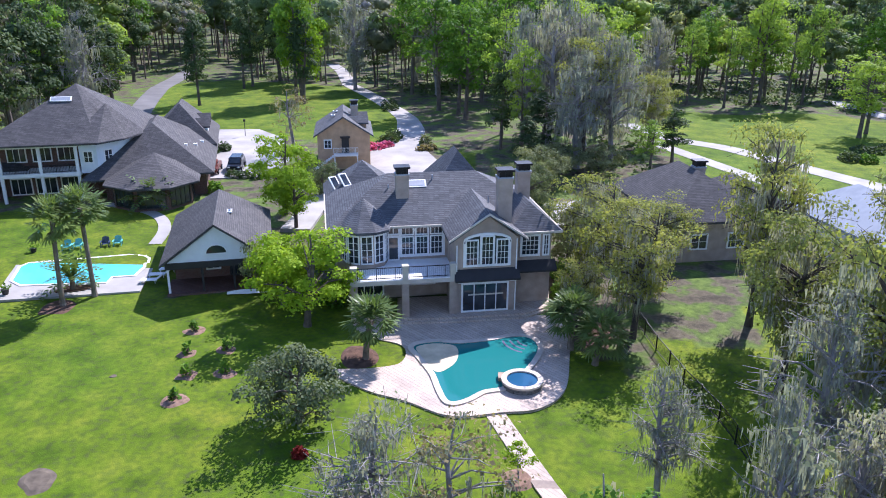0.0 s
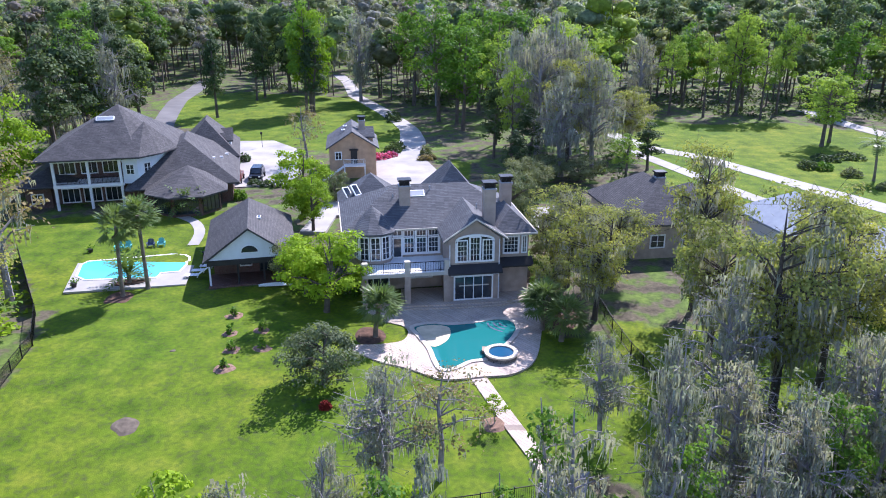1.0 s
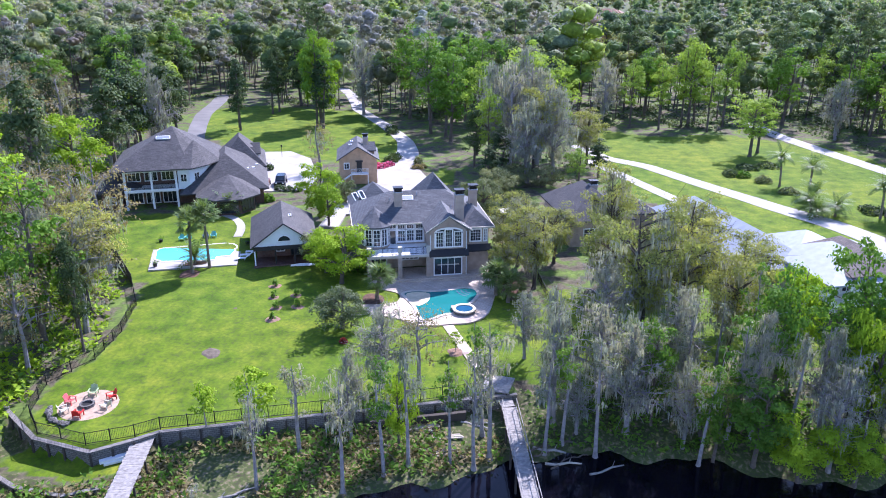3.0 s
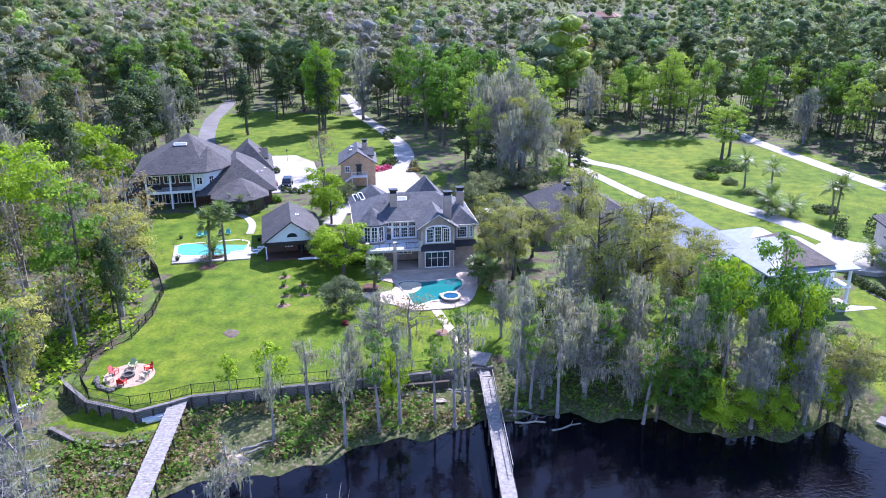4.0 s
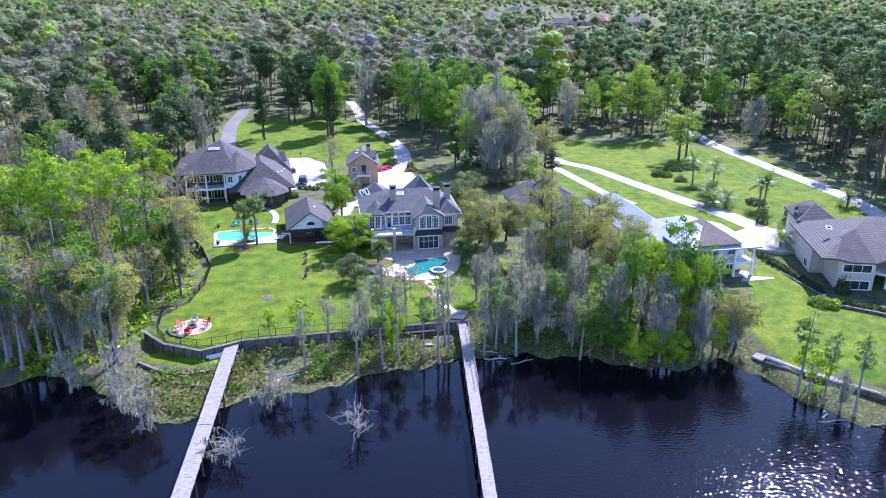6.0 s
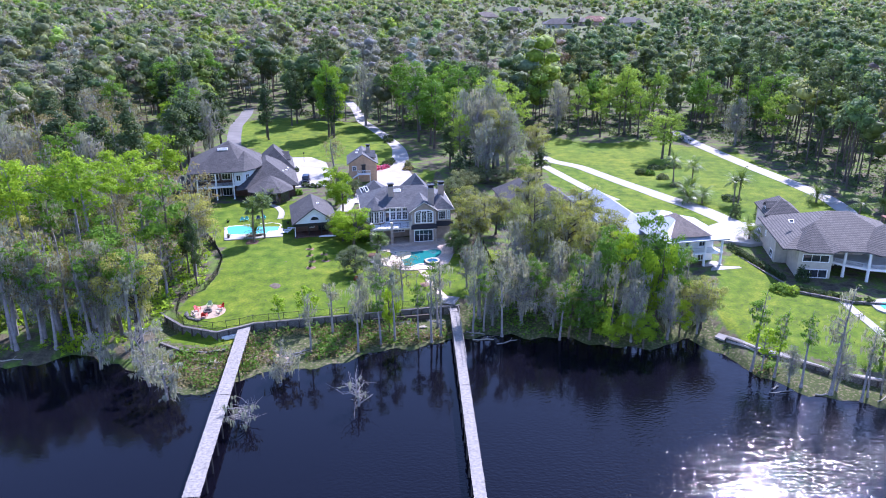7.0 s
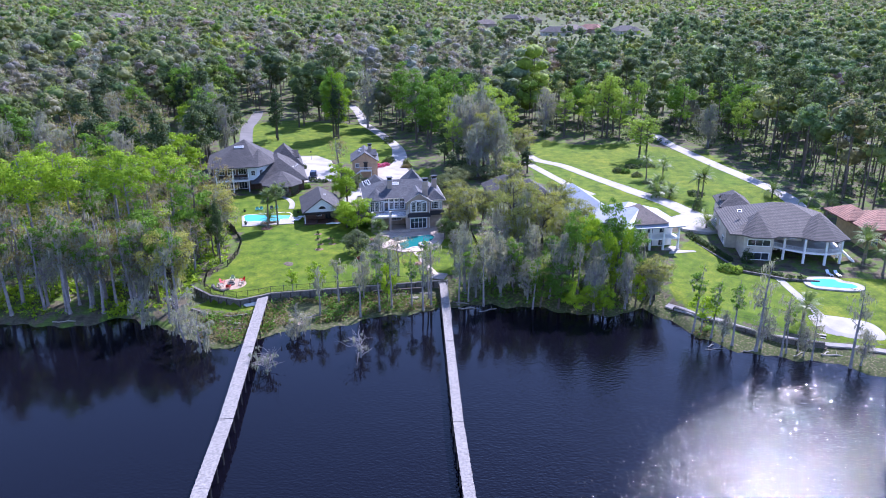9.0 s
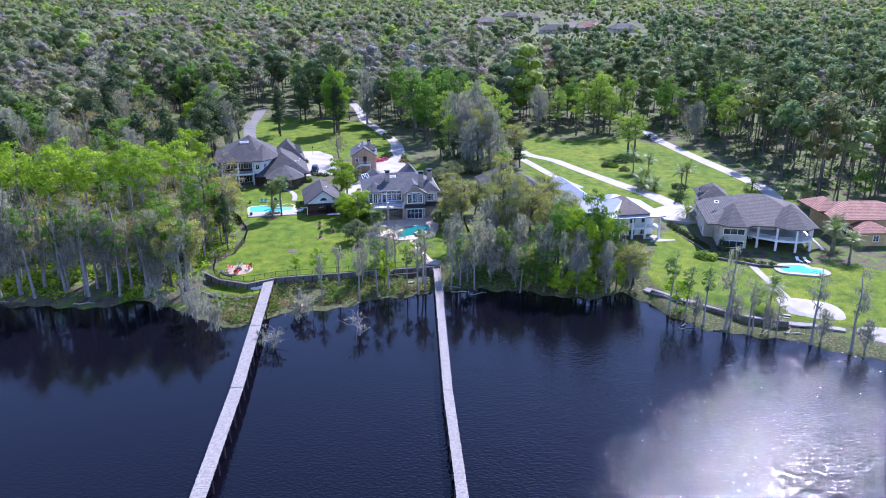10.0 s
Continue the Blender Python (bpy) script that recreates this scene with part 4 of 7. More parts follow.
def left_house():
    h = thing("house", "large two-storey brick and white house with brown-grey hip roofs", "house", (-49.6, 28.0, 0.45), 17)
    EZ = 6.9
    part("wall", boxes((-1.2, 8.6, 3.0, 16.0, -0.5, EZ)), BRICK, h)
    part("wall", boxes((-4.5, -1.2, 1.5, 13.0, -0.5, 3.0)), BRICK, h)
    corner = [(8.3, 3.0), (8.4, 0.2), (10.4, -0.2), (12.6, 1.8), (14.6, 5.0), (14.6, 15.8), (8.3, 15.8)]
    part("bay", prism(bmesh.new(), corner, 3.3, EZ), SIDING, h, "white-sided upper corner turned to the river")
    part("wall", boxes((8.6, 11.0, 2.2, 16.0, -0.5, 3.3)), BRICK, h)
    part("wall", boxes((11.0, 22.6, -1.0, 14.0, -0.5, 2.95)), BRICK, h)
    sun_room = [(12.0, -1.0), (12.4, -4.6), (15.0, -7.0), (18.6, -7.0), (21.0, -4.6), (21.0, -1.0)]
    part("sun_room", prism(bmesh.new(), sun_room, -0.5, 2.8), BRICK, h, "brick sun room with tall windows")
    for (ua, va), (ub, vb) in zip(sun_room, sun_room[1:]):
        wdt = math.hypot(ub - ua, vb - va)
        window(h, (ua + ub) / 2, (va + vb) / 2, 0.4, wdt * 0.85, 2.1, 4, 1, math.atan2(vb - va, ub - ua), frame_mat=DARK, fw=0.1)
    part("wall", boxes((14.6, 22.8, 14.0, 27.0, -0.5, 3.4)), BRICK, h)
    part("roof", pyramid(bmesh.new(), [(-2.4, -1.0), (10.8, -1.2), (13.2, 1.0), (15.4, 4.6), (15.4, 17.0), (-2.4, 17.0)], EZ + 0.2, (7.6, 8.2, EZ + 6.0)), SHINGLE_BR, h, "dark grey shingle hip roof")
    part("roof", hip(bmesh.new(), -5.6, 3.0, 0.6, 14.0, 3.2, 2.2), SHINGLE_BR, h)
    part("roof", pyramid(bmesh.new(), [(7.4, -1.25), (10.9, -1.5), (13.5, 0.8), (15.6, 4.6), (15.6, 9.5), (9.0, 9.5)], EZ + 0.28, (11.2, 5.2, EZ + 3.9)), SHINGLE_BR, h, "dark grey shingle hip over the white corner")
    part("roof", hip(bmesh.new(), 9.0, 23.6, -1.8, 19.0, 3.1, 5.0), SHINGLE_BR, h)
    part("roof", pyramid(bmesh.new(), [(11.2, 1.0), (11.4, -5.0), (14.6, -7.9), (19.0, -7.9), (22.0, -5.0), (22.0, 1.0)], 2.95, (16.8, -0.6, 5.6)), SHINGLE_BR, h, "faceted sun room roof")
    part("roof", hip(bmesh.new(), 8.6, 13.0, -2.2, 3.0, 2.9, 1.3), SHINGLE_BR, h, "small porch roof")
    part("roof", hip(bmesh.new(), 13.8, 23.6, 13.0, 27.8, 3.6, 5.0), SHINGLE_BR, h)
    for v in (17, 21.5):
        d = part("dormer", boxes((-1.1, 1.1, 0, 2.4, 0, 1.4)), SIDING, h, "white-sided dormer", (22.4, v, 4.2), math.pi / 2)
        part("roof", gable(bmesh.new(), -1.4, 1.4, -0.3, 4.0, 1.4, 1.0), SHINGLE_BR, d)
    # two-storey porch
    part("porch_floor", boxes((-0.4, 11.0, -0.3, 3.0, -0.5, 0.08)), BRICK, h)
    part("balcony", boxes((-0.4, 8.4, -0.35, 3.0, 3.15, 3.6)), WHITE, h, "white balcony slab")
    part("beam", boxes((-0.4, 8.4, -0.3, 0.1, EZ - 0.3, EZ)), WHITE, h)
    for u in (-0.2, 4.1, 8.1):
        part("column", boxes((u - 0.17, u + 0.17, -0.25, 0.09, 0, 3.16), (u - 0.17, u + 0.17, -0.25, 0.09, 3.6, EZ - 0.29)), WHITE, h, "square white column")
    railing(h, (-0.1, -0.1), (8.0, -0.1), 3.6, 0.9, BLACK)
    for u in (0.9, 3.7, 6.5):
        window(h, u, 2.97, 4.3, 2.2, 1.8, 3, 1)
        window(h, u, 2.97, 0.3, 2.4, 2.1, 3, 1, name="patio_door")
    for (ua, va), (ub, vb) in zip(corner[1:4], corner[2:5]):
        window(h, (ua + ub) / 2, (va + vb) / 2, 4.5, 1.2, 1.5, 2, 2, math.atan2(vb - va, ub - ua))
    window(h, 14.63, 8.5, 4.6, 1.4, 1.3, 2, 2, math.pi / 2)
    window(h, -3.0, 1.46, 0.8, 1.6, 1.4, 2, 2)
    skylight(h, 6.2, 5.6, 11.32, 2.4, 0.8, 32)
    for u, v, z in ((20.0, 4, 5.1), (21.0, 7, 4.5), (21.6, 11, 4.1)):
        part("roof_vent", boxes((-0.35, 0.35, -0.2, 0.2, -0.2, 0.22)), WHITE, h, "white roof vent", (u, v, z + 0.25))


def guest_house():
    h = thing("guest_house", "tan stucco guest house with charcoal gable roof and balcony", "house", (-13.0, 47.2, 0.8), 10)
    EZ = 4.9
    w = prism(bmesh.new(), [(-3.6, 0), (3.6, 0), (3.6, 10), (-3.6, 10)], -0.5, EZ)
    a = [w.verts.new(p) for p in ((-3.6, 0, EZ), (3.6, 0, EZ), (0, 0, EZ + 2.3))]
    b = [w.verts.new((v.co.x, 10, v.co.z)) for v in a]
    w.faces.new(a)
    w.faces.new(b[::-1])
    part("wall", w, STUCCO_TAN, h)
    part("roof", gable(bmesh.new(), -4.1, 4.1, -0.5, 10.5, EZ - 0.15, 2.65), SHINGLE, h, "charcoal shingle gable roof")
    for v in (2.5, 6):
        d = part("dormer", boxes((-0.9, 0.9, 0, 2.2, 0, 1.1)), STUCCO_TAN, h, "", (3.2, v, EZ + 0.2), math.pi / 2)
        part("roof", gable(bmesh.new(), -1.2, 1.2, -0.3, 3.2, 1.1, 0.8), SHINGLE, d)
    chimney(h, 1.6, 5.0, 5.0, 9.0, 1.0, 0.9)
    skylight(h, -1.4, 4.5, EZ + 1.85, 0.6, 0.8, 0)
    skylight(h, -1.1, 7.0, EZ + 2.0, 0.6, 0.8, 0)
    dr = part("door", boxes((-0.5, 0.5, -0.1, 0.02, 0, 2.1)), DARK, h, "dark entrance door", (0.2, -0.02, 2.3))
    part("awning", boxes((-0.7, 0.7, -0.7, 0, 2.15, 2.3)), DARK, dr, "dark awning")
    window(h, -2.2, -0.02, 2.9, 1.1, 1.3, 2, 2)
    part("balcony", boxes((-1.4, 1.9, -1.5, 0, 2.1, 2.3)), WHITE, h, "white balcony")
    railing(h, (-1.4, -1.45), (1.9, -1.45), 2.3, 1.0, WHITE)
    for u in (-1.3, 1.8):
        part("post", boxes((u - 0.08, u + 0.08, -1.5, -1.34, -0.3, 2.1)), WHITE, h)
    stair = bmesh.new()
    for i in range(12):
        box(stair, -1.4 - 0.27 * (i + 1), -1.4 - 0.27 * i, -1.45, -0.45, 2.1 - 0.19 * (i + 1), 2.1 - 0.19 * i)
    part("stairs", stair, WHITE, h, "white outside stairs")


def hidden_house():
    h = thing("house", "low grey-roofed house half hidden by oaks", "house", (28.5, 14.5, 0.4), 12)
    part("wall", boxes((-4.6, 4.6, 0, 14, -0.6, 3.9)), STUCCO, h)
    part("wall", boxes((4.6, 10, 4, 13, -0.6, 3.4)), STUCCO, h)
    part("roof", hip(bmesh.new(), -5.2, 5.2, -0.6, 14.6, 4.1, 3.6), SHINGLE_BR, h, "dark grey shingle hip roof")
    part("roof", hip(bmesh.new(), 2.0, 10.6, 3.4, 13.6, 3.6, 2.6), SHINGLE_BR, h)
    window(h, -1.8, -0.03, 1.2, 1.8, 1.6, 2, 2)
    window(h, 2.0, -0.03, 1.2, 1.8, 1.6, 2, 2)
    chimney(h, 0.8, 6.5, 5, 8.6)


def silver_house():
    h = thing("house", "white house with pale grey roofs and a two-storey columned porch", "house", (56.3, -9.2, -0.5), 14)
    part("wall", boxes((-5.0, 6.8, 2.6, 12, -0.8, 5.0)), WHITE, h)
    part("wall", boxes((-10.0, -3.0, 12.0, 34, -0.8, 4.4)), WHITE, h)
    part("roof", hip(bmesh.new(), -6.0, 8.0, -0.8, 12.8, 5.4, 3.0), METAL_ROOF, h, "pale grey roof")
    part("roof", hip(bmesh.new(), -11.0, -1.6, 7.0, 35, 4.7, 3.0), METAL_ROOF, h, "pale grey roof")
    part("wall", boxes((-1.6, 6.0, 12.0, 19, -0.8, 4.2)), WHITE, h)
    part("roof", hip(bmesh.new(), -3.0, 6.8, 10.0, 20, 4.5, 2.2), METAL_ROOF, h, "pale grey roof")
    part("roof_patch", hip(bmesh.new(), -3.2, 4.6, -0.2, 11.0, 6.06, 2.5, 0.05), SHINGLE_LT, h, "brown weathered roof covering")
    part("porch_floor", boxes((-5.0, 7.4, -0.4, 2.6, -0.6, 0.06)), CONC, h)
    part("balcony", boxes((-5.0, 7.2, -0.3, 2.6, 2.45, 2.7)), WHITE, h)
    for u in (-2.6, 0.5, 3.6, 7.0):
        part("column", tube(bmesh.new(), (u, 0, 0), (u, 0, 5.2), 0.26, 0.22, 12), WHITE, h, "round white column")
    railing(h, (-4.9, -0.15), (7.1, -0.15), 2.7, 0.9, WHITE)
    for u in (-3.6, -1.0, 1.6, 4.4):
        window(h, u, 2.57, 3.0, 1.5, 1.9, 2, 1)
        window(h, u, 2.57, 0.1, 1.6, 2.1, 2, 1, name="patio_door")
    part("terrace", boxes((2.5, 10.2, -2.4, -0.4, -0.6, 0.0)), CONC, h)


def right_house():
    h = thing("house", "large cream stucco house with grey concrete-tile hip roofs", "house", (73.5, -6.5, -0.9), -6)
    EZ = 5.6
    part("wall", boxes((0, 15.5, 0.5, 12, -0.8, EZ)), STUCCO_CREAM, h)
    part("wall", boxes((2.2, 8.0, -6.2, 0.5, -0.8, EZ - 0.004)), STUCCO_CREAM, h)
    part("wall", boxes((0.8, 7.0, 12, 20, -0.8, EZ + 0.8)), STUCCO_CREAM, h, "cream garage wing")
    part("roof", hip(bmesh.new(), -0.8, 22.5, -6.8, 12.8, EZ + 0.2, 4.6), TILE_GREY, h, "grey concrete-tile hip roof")
    part("roof", pyramid(bmesh.new(), [(1.2, -6.6), (3.2, -8.2), (7.2, -8.2), (9.0, -6.6), (9.0, 0), (1.2, 0)], EZ + 0.16, (5.2, -2.0, EZ + 3.9)), TILE_GREY, h, "pointed tile roof")
    part("roof", pyramid(bmesh.new(), [(12.6, -6.0), (15.0, -8.6), (19.6, -8.6), (22.4, -6.0), (22.4, 1), (12.6, 1)], EZ + 0.22, (17.4, -1.8, EZ + 4.1)), TILE_GREY, h, "pointed tile roof")
    part("roof", hip(bmesh.new(), 0.2, 7.6, 11.0, 20.8, EZ + 1.0, 2.6), TILE_GREY, h)
    d = part("dormer", boxes((-1.2, 1.2, 0, 3, 0, 1.2)), STUCCO_CREAM, h, "", (1.0, 14.5, EZ + 0.8), -math.pi / 2)
    part("roof", gable(bmesh.new(), -1.5, 1.5, -0.3, 4.0, 1.2, 1.1), TILE_GREY, d)
    window(d, 0, -0.03, 0.2, 0.9, 0.9, 1, 2)
    # curved porch
    arc = [(8.0, -3.5), (10.5, -5.4), (14.0, -7.2), (18.0, -7.6), (21.4, -6.0), (22.0, -2.6)]
    part("porch_floor", prism(bmesh.new(), arc + [(22.0, 4.0), (8.0, 4.0)], -0.8, 0.06), CONC, h)
    part("balcony", prism(bmesh.new(), arc + [(22.0, 4.0), (8.0, 4.0)], 2.45, 2.8), WHITE, h, "curved white balcony")
    for u, v in arc[1:]:
        part("column", tube(bmesh.new(), (u, v + 0.3, 0), (u, v + 0.3, EZ + 0.1), 0.28, 0.24, 12), WHITE, h, "round cream column")
    for p, q in zip(arc, arc[1:]):
        railing(h, p, q, 2.8, 0.9, WHITE)
    for u in (9.3, 11.5, 13.7):
        window(h, u, 0.47, 3.2, 1.5, 1.9, 2, 1)
        window(h, u, 0.47, 0.1, 1.6, 2.1, 2, 1, name="patio_door")
    window(h, 5.2, -6.23, 3.3, 4.6, 1.5, 3, 1)
    window(h, 5.2, -6.23, 0.3, 4.6, 1.7, 3, 1)
    window(h, -0.03, 8.0, 3.3, 0.6, 1.2, 1, 1, -math.pi / 2)
    window(h, -0.03, 2.8, 0.8, 1.9, 1.6, 2, 1, -math.pi / 2)
    window(h, 0.77, 16, 0.6, 2.2, 1.6, 2, 1, -math.pi / 2)
    st = bmesh.new()
    for i in range(10):
        box(st, 22.0 + 0.28 * i, 22.28 + 0.28 * i, -4.5, -3.3, 2.5 - 0.25 * (i + 1), 2.7 - 0.25 * i)
    part("stairs", st, WHITE, h, "white outside stairs")
    skylight(h, 2.2, 1.0, EZ + 3.0, 0.9, 0.9, 20)


def red_roof_house():
    h = thing("house", "ochre stucco house with terracotta tile roofs", "house", (103, -6, -0.4), 5)
    part("wall", boxes((0, 18, 0, 12, -0.8, 4.4)), STUCCO_YEL, h)
    part("wall", boxes((3, 10, -5, 0, -0.8, 2.8)), STUCCO_YEL, h)
    part("roof", hip(bmesh.new(), -0.8, 18.8, -0.8, 12.8, 4.6, 2.6), TILE_RED, h, "weathered terracotta tile roof")
    part("roof", hip(bmesh.new(), -2, 6, 5, 15, 5.0, 2.0), TILE_RED, h)
    part("roof", hip(bmesh.new(), 2.4, 10.6, -5.6, 2, 3.0, 1.6), TILE_RED, h)
    for u in (2, 6.5, 12):
        window(h, u, -0.03 if u > 10 else (-5.03 if u > 4 else -0.03), 0.8, 1.4, 1.5, 2, 2)


for build in (main_house, pool_house, left_house, guest_house, hidden_house, silver_house, right_house, red_roof_house):
    build()
# ---- trees ----
def quad_mesh(name, c, u, w, mat, corners=4):
    """Many loose leaves with three or four corners: centres c, half sides u and w (numpy, n x 3)."""
    n = len(c)
    rs = np.random.RandomState(n % 1000)
    k = rs.uniform(0.55, 1.15, (4, n, 1))
    if corners == 4:
        v = np.stack([c - u * k[0] - w * 0.35 * k[1], c + w * k[1] - u * 0.3, c + u * k[2] + w * 0.3, c - w * k[3] + u * 0.35], 1)
    else:
        v = np.stack([c - u * k[0] * 1.25 - w * 0.5, c + w * k[1] * 1.35, c + u * k[2] * 1.25 - w * 0.5 * k[3]], 1)
    v = v.reshape(-1, 3).astype(np.float32)
    m = corners
    me = bpy.data.meshes.new(name)
    me.vertices.add(m * n)
    me.vertices.foreach_set("co", v.ravel())
    me.loops.add(m * n)
    me.loops.foreach_set("vertex_index", np.arange(m * n, dtype=np.int32))
    me.polygons.add(n)
    me.polygons.foreach_set("loop_start", np.arange(0, m * n, m, dtype=np.int32))
    me.update(calc_edges=True)
    me.validate()
    me.materials.append(mat)
    return me


def spin(rs, n, size, flat=0.0, out=None, rough=0.6, up=0.75, radial=0.6):
    """Random half sides of n leaves; flat > 0 lays them level, out is the way that they face by and large."""
    nrm = rs.normal(size=(n, 3))
    if out is None:
        nrm[:, 2] = np.abs(nrm[:, 2]) + flat * 2
    else:
        nrm = nrm * rough + out / (np.linalg.norm(out, axis=1, keepdims=True) + 1e-6) * radial + (0, 0, up)
    nrm /= np.linalg.norm(nrm, axis=1, keepdims=True)
    a = np.cross(nrm, rs.normal(size=(n, 3)))
    a /= np.linalg.norm(a, axis=1, keepdims=True)
    b = np.cross(nrm, a)
    s = size * rs.uniform(0.55, 1.3, (n, 1))
    return a * s, b * s * rs.uniform(0.5, 0.9, (n, 1))


def clump_centres(rs, n, R, H, base, shape):
    """Where the clumps of a crown sit: an uneven shell with gaps."""
    out = []
    lobes = rs.uniform(0.72, 1.12, 7)
    while len(out) < n:
        p = rs.uniform(-1, 1, 3)
        r = np.linalg.norm(p)
        if r > 1 or r < 0.35:
            continue
        a = math.atan2(p[1], p[0])
        lobe = lobes[int((a + math.pi) / (2 * math.pi) * 6.99)]
        t = (p[2] + 1) / 2
        if shape == "cone":
            k = 1.05 - 0.75 * t
        elif shape == "vase":
            k = 0.45 + 0.75 * t
        elif shape == "column":
            k = 0.9
        elif shape == "spread":
            k = 1.15 - 0.5 * t
        else:
            k = 1.0
        out.append((p[0] * R * lobe * k, p[1] * R * lobe * k, base + t * H * (0.85 + 0.25 * lobe - 0.1)))
    return np.array(out)


def limb_tubes(bm, rs, H, r, tips, base, lean=(0, 0), swell=1.5, n_limbs=14, sub=0):
    """Tapered trunk, its limbs towards some of the clumps, and twigs."""
    top = Vector((lean[0], lean[1], H))
    pts = [Vector((0, 0, -0.6)), Vector((lean[0] * 0.1, lean[1] * 0.1, H * 0.06)), Vector((lean[0] * 0.35 + rs.normal() * 0.12, lean[1] * 0.35, H * 0.35)),
           Vector((lean[0] * 0.7 + rs.normal() * 0.2, lean[1] * 0.7 + rs.normal() * 0.2, H * 0.68)), top]
    rad = [r * swell, r, r * 0.8, r * 0.5, r * 0.12]
    for i in range(4):
        tube(bm, pts[i], pts[i + 1], rad[i], rad[i + 1], 7)

    def on_trunk(z):
        z = max(0, min(H, z))
        for i in range(4):
            if z <= pts[i + 1].z:
                t = (z - pts[i].z) / (pts[i + 1].z - pts[i].z)
                return pts[i].lerp(pts[i + 1], t), rad[i] + (rad[i + 1] - rad[i]) * t
        return pts[4], rad[4]
    sel = rs.permutation(len(tips))[:n_limbs]
    for k in sel:
        tip = Vector(tips[k])
        hor = math.hypot(tip.x, tip.y)
        p, pr = on_trunk(max(base * 0.75, min(tip.z - 0.45 * hor, H * 0.95)))
        mid = p.lerp(tip, 0.5) + Vector((rs.normal() * 0.2, rs.normal() * 0.2, 0.12 * hor))
        q = min(pr * 0.55, 0.05 + hor * 0.022)
        tube(bm, p, mid, q, q * 0.6, 5)
        tube(bm, mid, tip, q * 0.6, 0.02, 4)
        for _ in range(sub):
            e = tip + Vector(rs.normal(size=3) * (0.9, 0.9, 0.7))
            s = mid.lerp(tip, rs.uniform(0.2, 0.9))
            tube(bm, s, e, q * 0.3, 0.012, 3)


def moss_strands(rs, anchors, n, length, width):
    """Hanging tufts of moss under the anchors: a few strips together, each tapering down."""
    k = 5
    spots = anchors[rs.randint(0, len(anchors), n // k + 1)] + rs.normal(size=(n // k + 1, 3)) * (0.3, 0.3, 0.15)
    long = length * np.repeat(rs.uniform(0.3, 1.6, (len(spots), 1)) ** 1.3, k, 0)
    c = np.repeat(spots, k, 0) + rs.normal(size=(len(spots) * k, 3)) * (0.14, 0.14, 0.06)
    m = len(c)
    L = long * rs.uniform(0.5, 1.15, (m, 1))
    a = rs.uniform(0, math.pi, m)
    u = np.stack([np.cos(a), np.sin(a), np.zeros(m)], 1) * width * rs.uniform(0.6, 1.5, (m, 1))
    w = np.concatenate([rs.normal(size=(m, 2)) * 0.12, -np.ones((m, 1))], 1) * L / 2
    c[:, 2] -= L[:, 0] * 0.3
    return c, u, w


#        crown radius, crown height, crown base, clumps, leaves per clump, clump size, leaf, leaf material, bark, shape, moss strands
KINDS = {
    "bright": (3.8, 7.4, 1.7, 48, 150, 1.0, 0.16, L_BRIGHT, BARK, "round", 0),
    "lime": (4.0, 11.0, 4.0, 44, 70, 1.05, 0.2, L_LIME, BARK, "round", 0),
    "tall_lime": (4.6, 8.5, 14.0, 40, 74, 1.25, 0.22, L_BRIGHT, BARK_PALE, "spread", 0),
    "green": (4.2, 11.0, 3.6, 46, 74, 1.1, 0.22, L_GREEN, BARK, "round", 0),
    "dark": (3.8, 12.0, 3.0, 46, 70, 1.05, 0.23, L_DARK, BARK, "cone", 0),
    "olive": (3.8, 4.6, 0.4, 54, 140, 0.85, 0.125, L_OLIVE, BARK, "round", 0),
    "moss_oak": (5.0, 8.4, 3.0, 50, 150, 1.05, 0.125, L_OAK, BARK_OAK, "vase", 900),
    "brown": (4.0, 9.0, 3.0, 46, 26, 1.0, 0.16, L_BROWN, BARK_PALE, "round", 160),
    "bare_moss": (4.4, 10.0, 3.0, 64, 9, 0.8, 0.13, L_OLIVE, BARK_PALE, "spread", 1150),
    "cypress": (1.7, 7.5, 5.8, 18, 44, 0.66, 0.16, L_GREEN, BARK_PALE, "column", 130),
    "cypress_moss": (2.0, 8.0, 5.2, 17, 12, 0.5, 0.13, L_OLIVE, BARK_PALE, "column", 250),
    "pine": (2.7, 8.0, 12.5, 26, 46, 0.85, 0.26, L_PINE, BARK, "round", 0),
    "sapling": (1.9, 4.2, 2.0, 24, 44, 0.55, 0.16, L_BRIGHT, BARK_PALE, "round", 0),
}
LABELS = {
    "bright": "bright spring-green broadleaf tree", "lime": "tall lime-green tree in fresh leaf", "tall_lime": "very tall tree with a broad yellow-green top", "green": "tall mid-green broadleaf tree",
    "dark": "dense dark evergreen tree", "olive": "low grey-green bushy tree", "moss_oak": "yellow-green oak hung with grey moss", "brown": "half-bare tree with russet buds",
    "bare_moss": "bare grey tree draped in hanging moss", "cypress": "slim pale-trunked cypress with light green leaves", "cypress_moss": "slim bare cypress hung with grey moss",
    "pine": "tall straight pine with a high crown", "sapling": "slender young bright-green tree",
}
TREES = {}


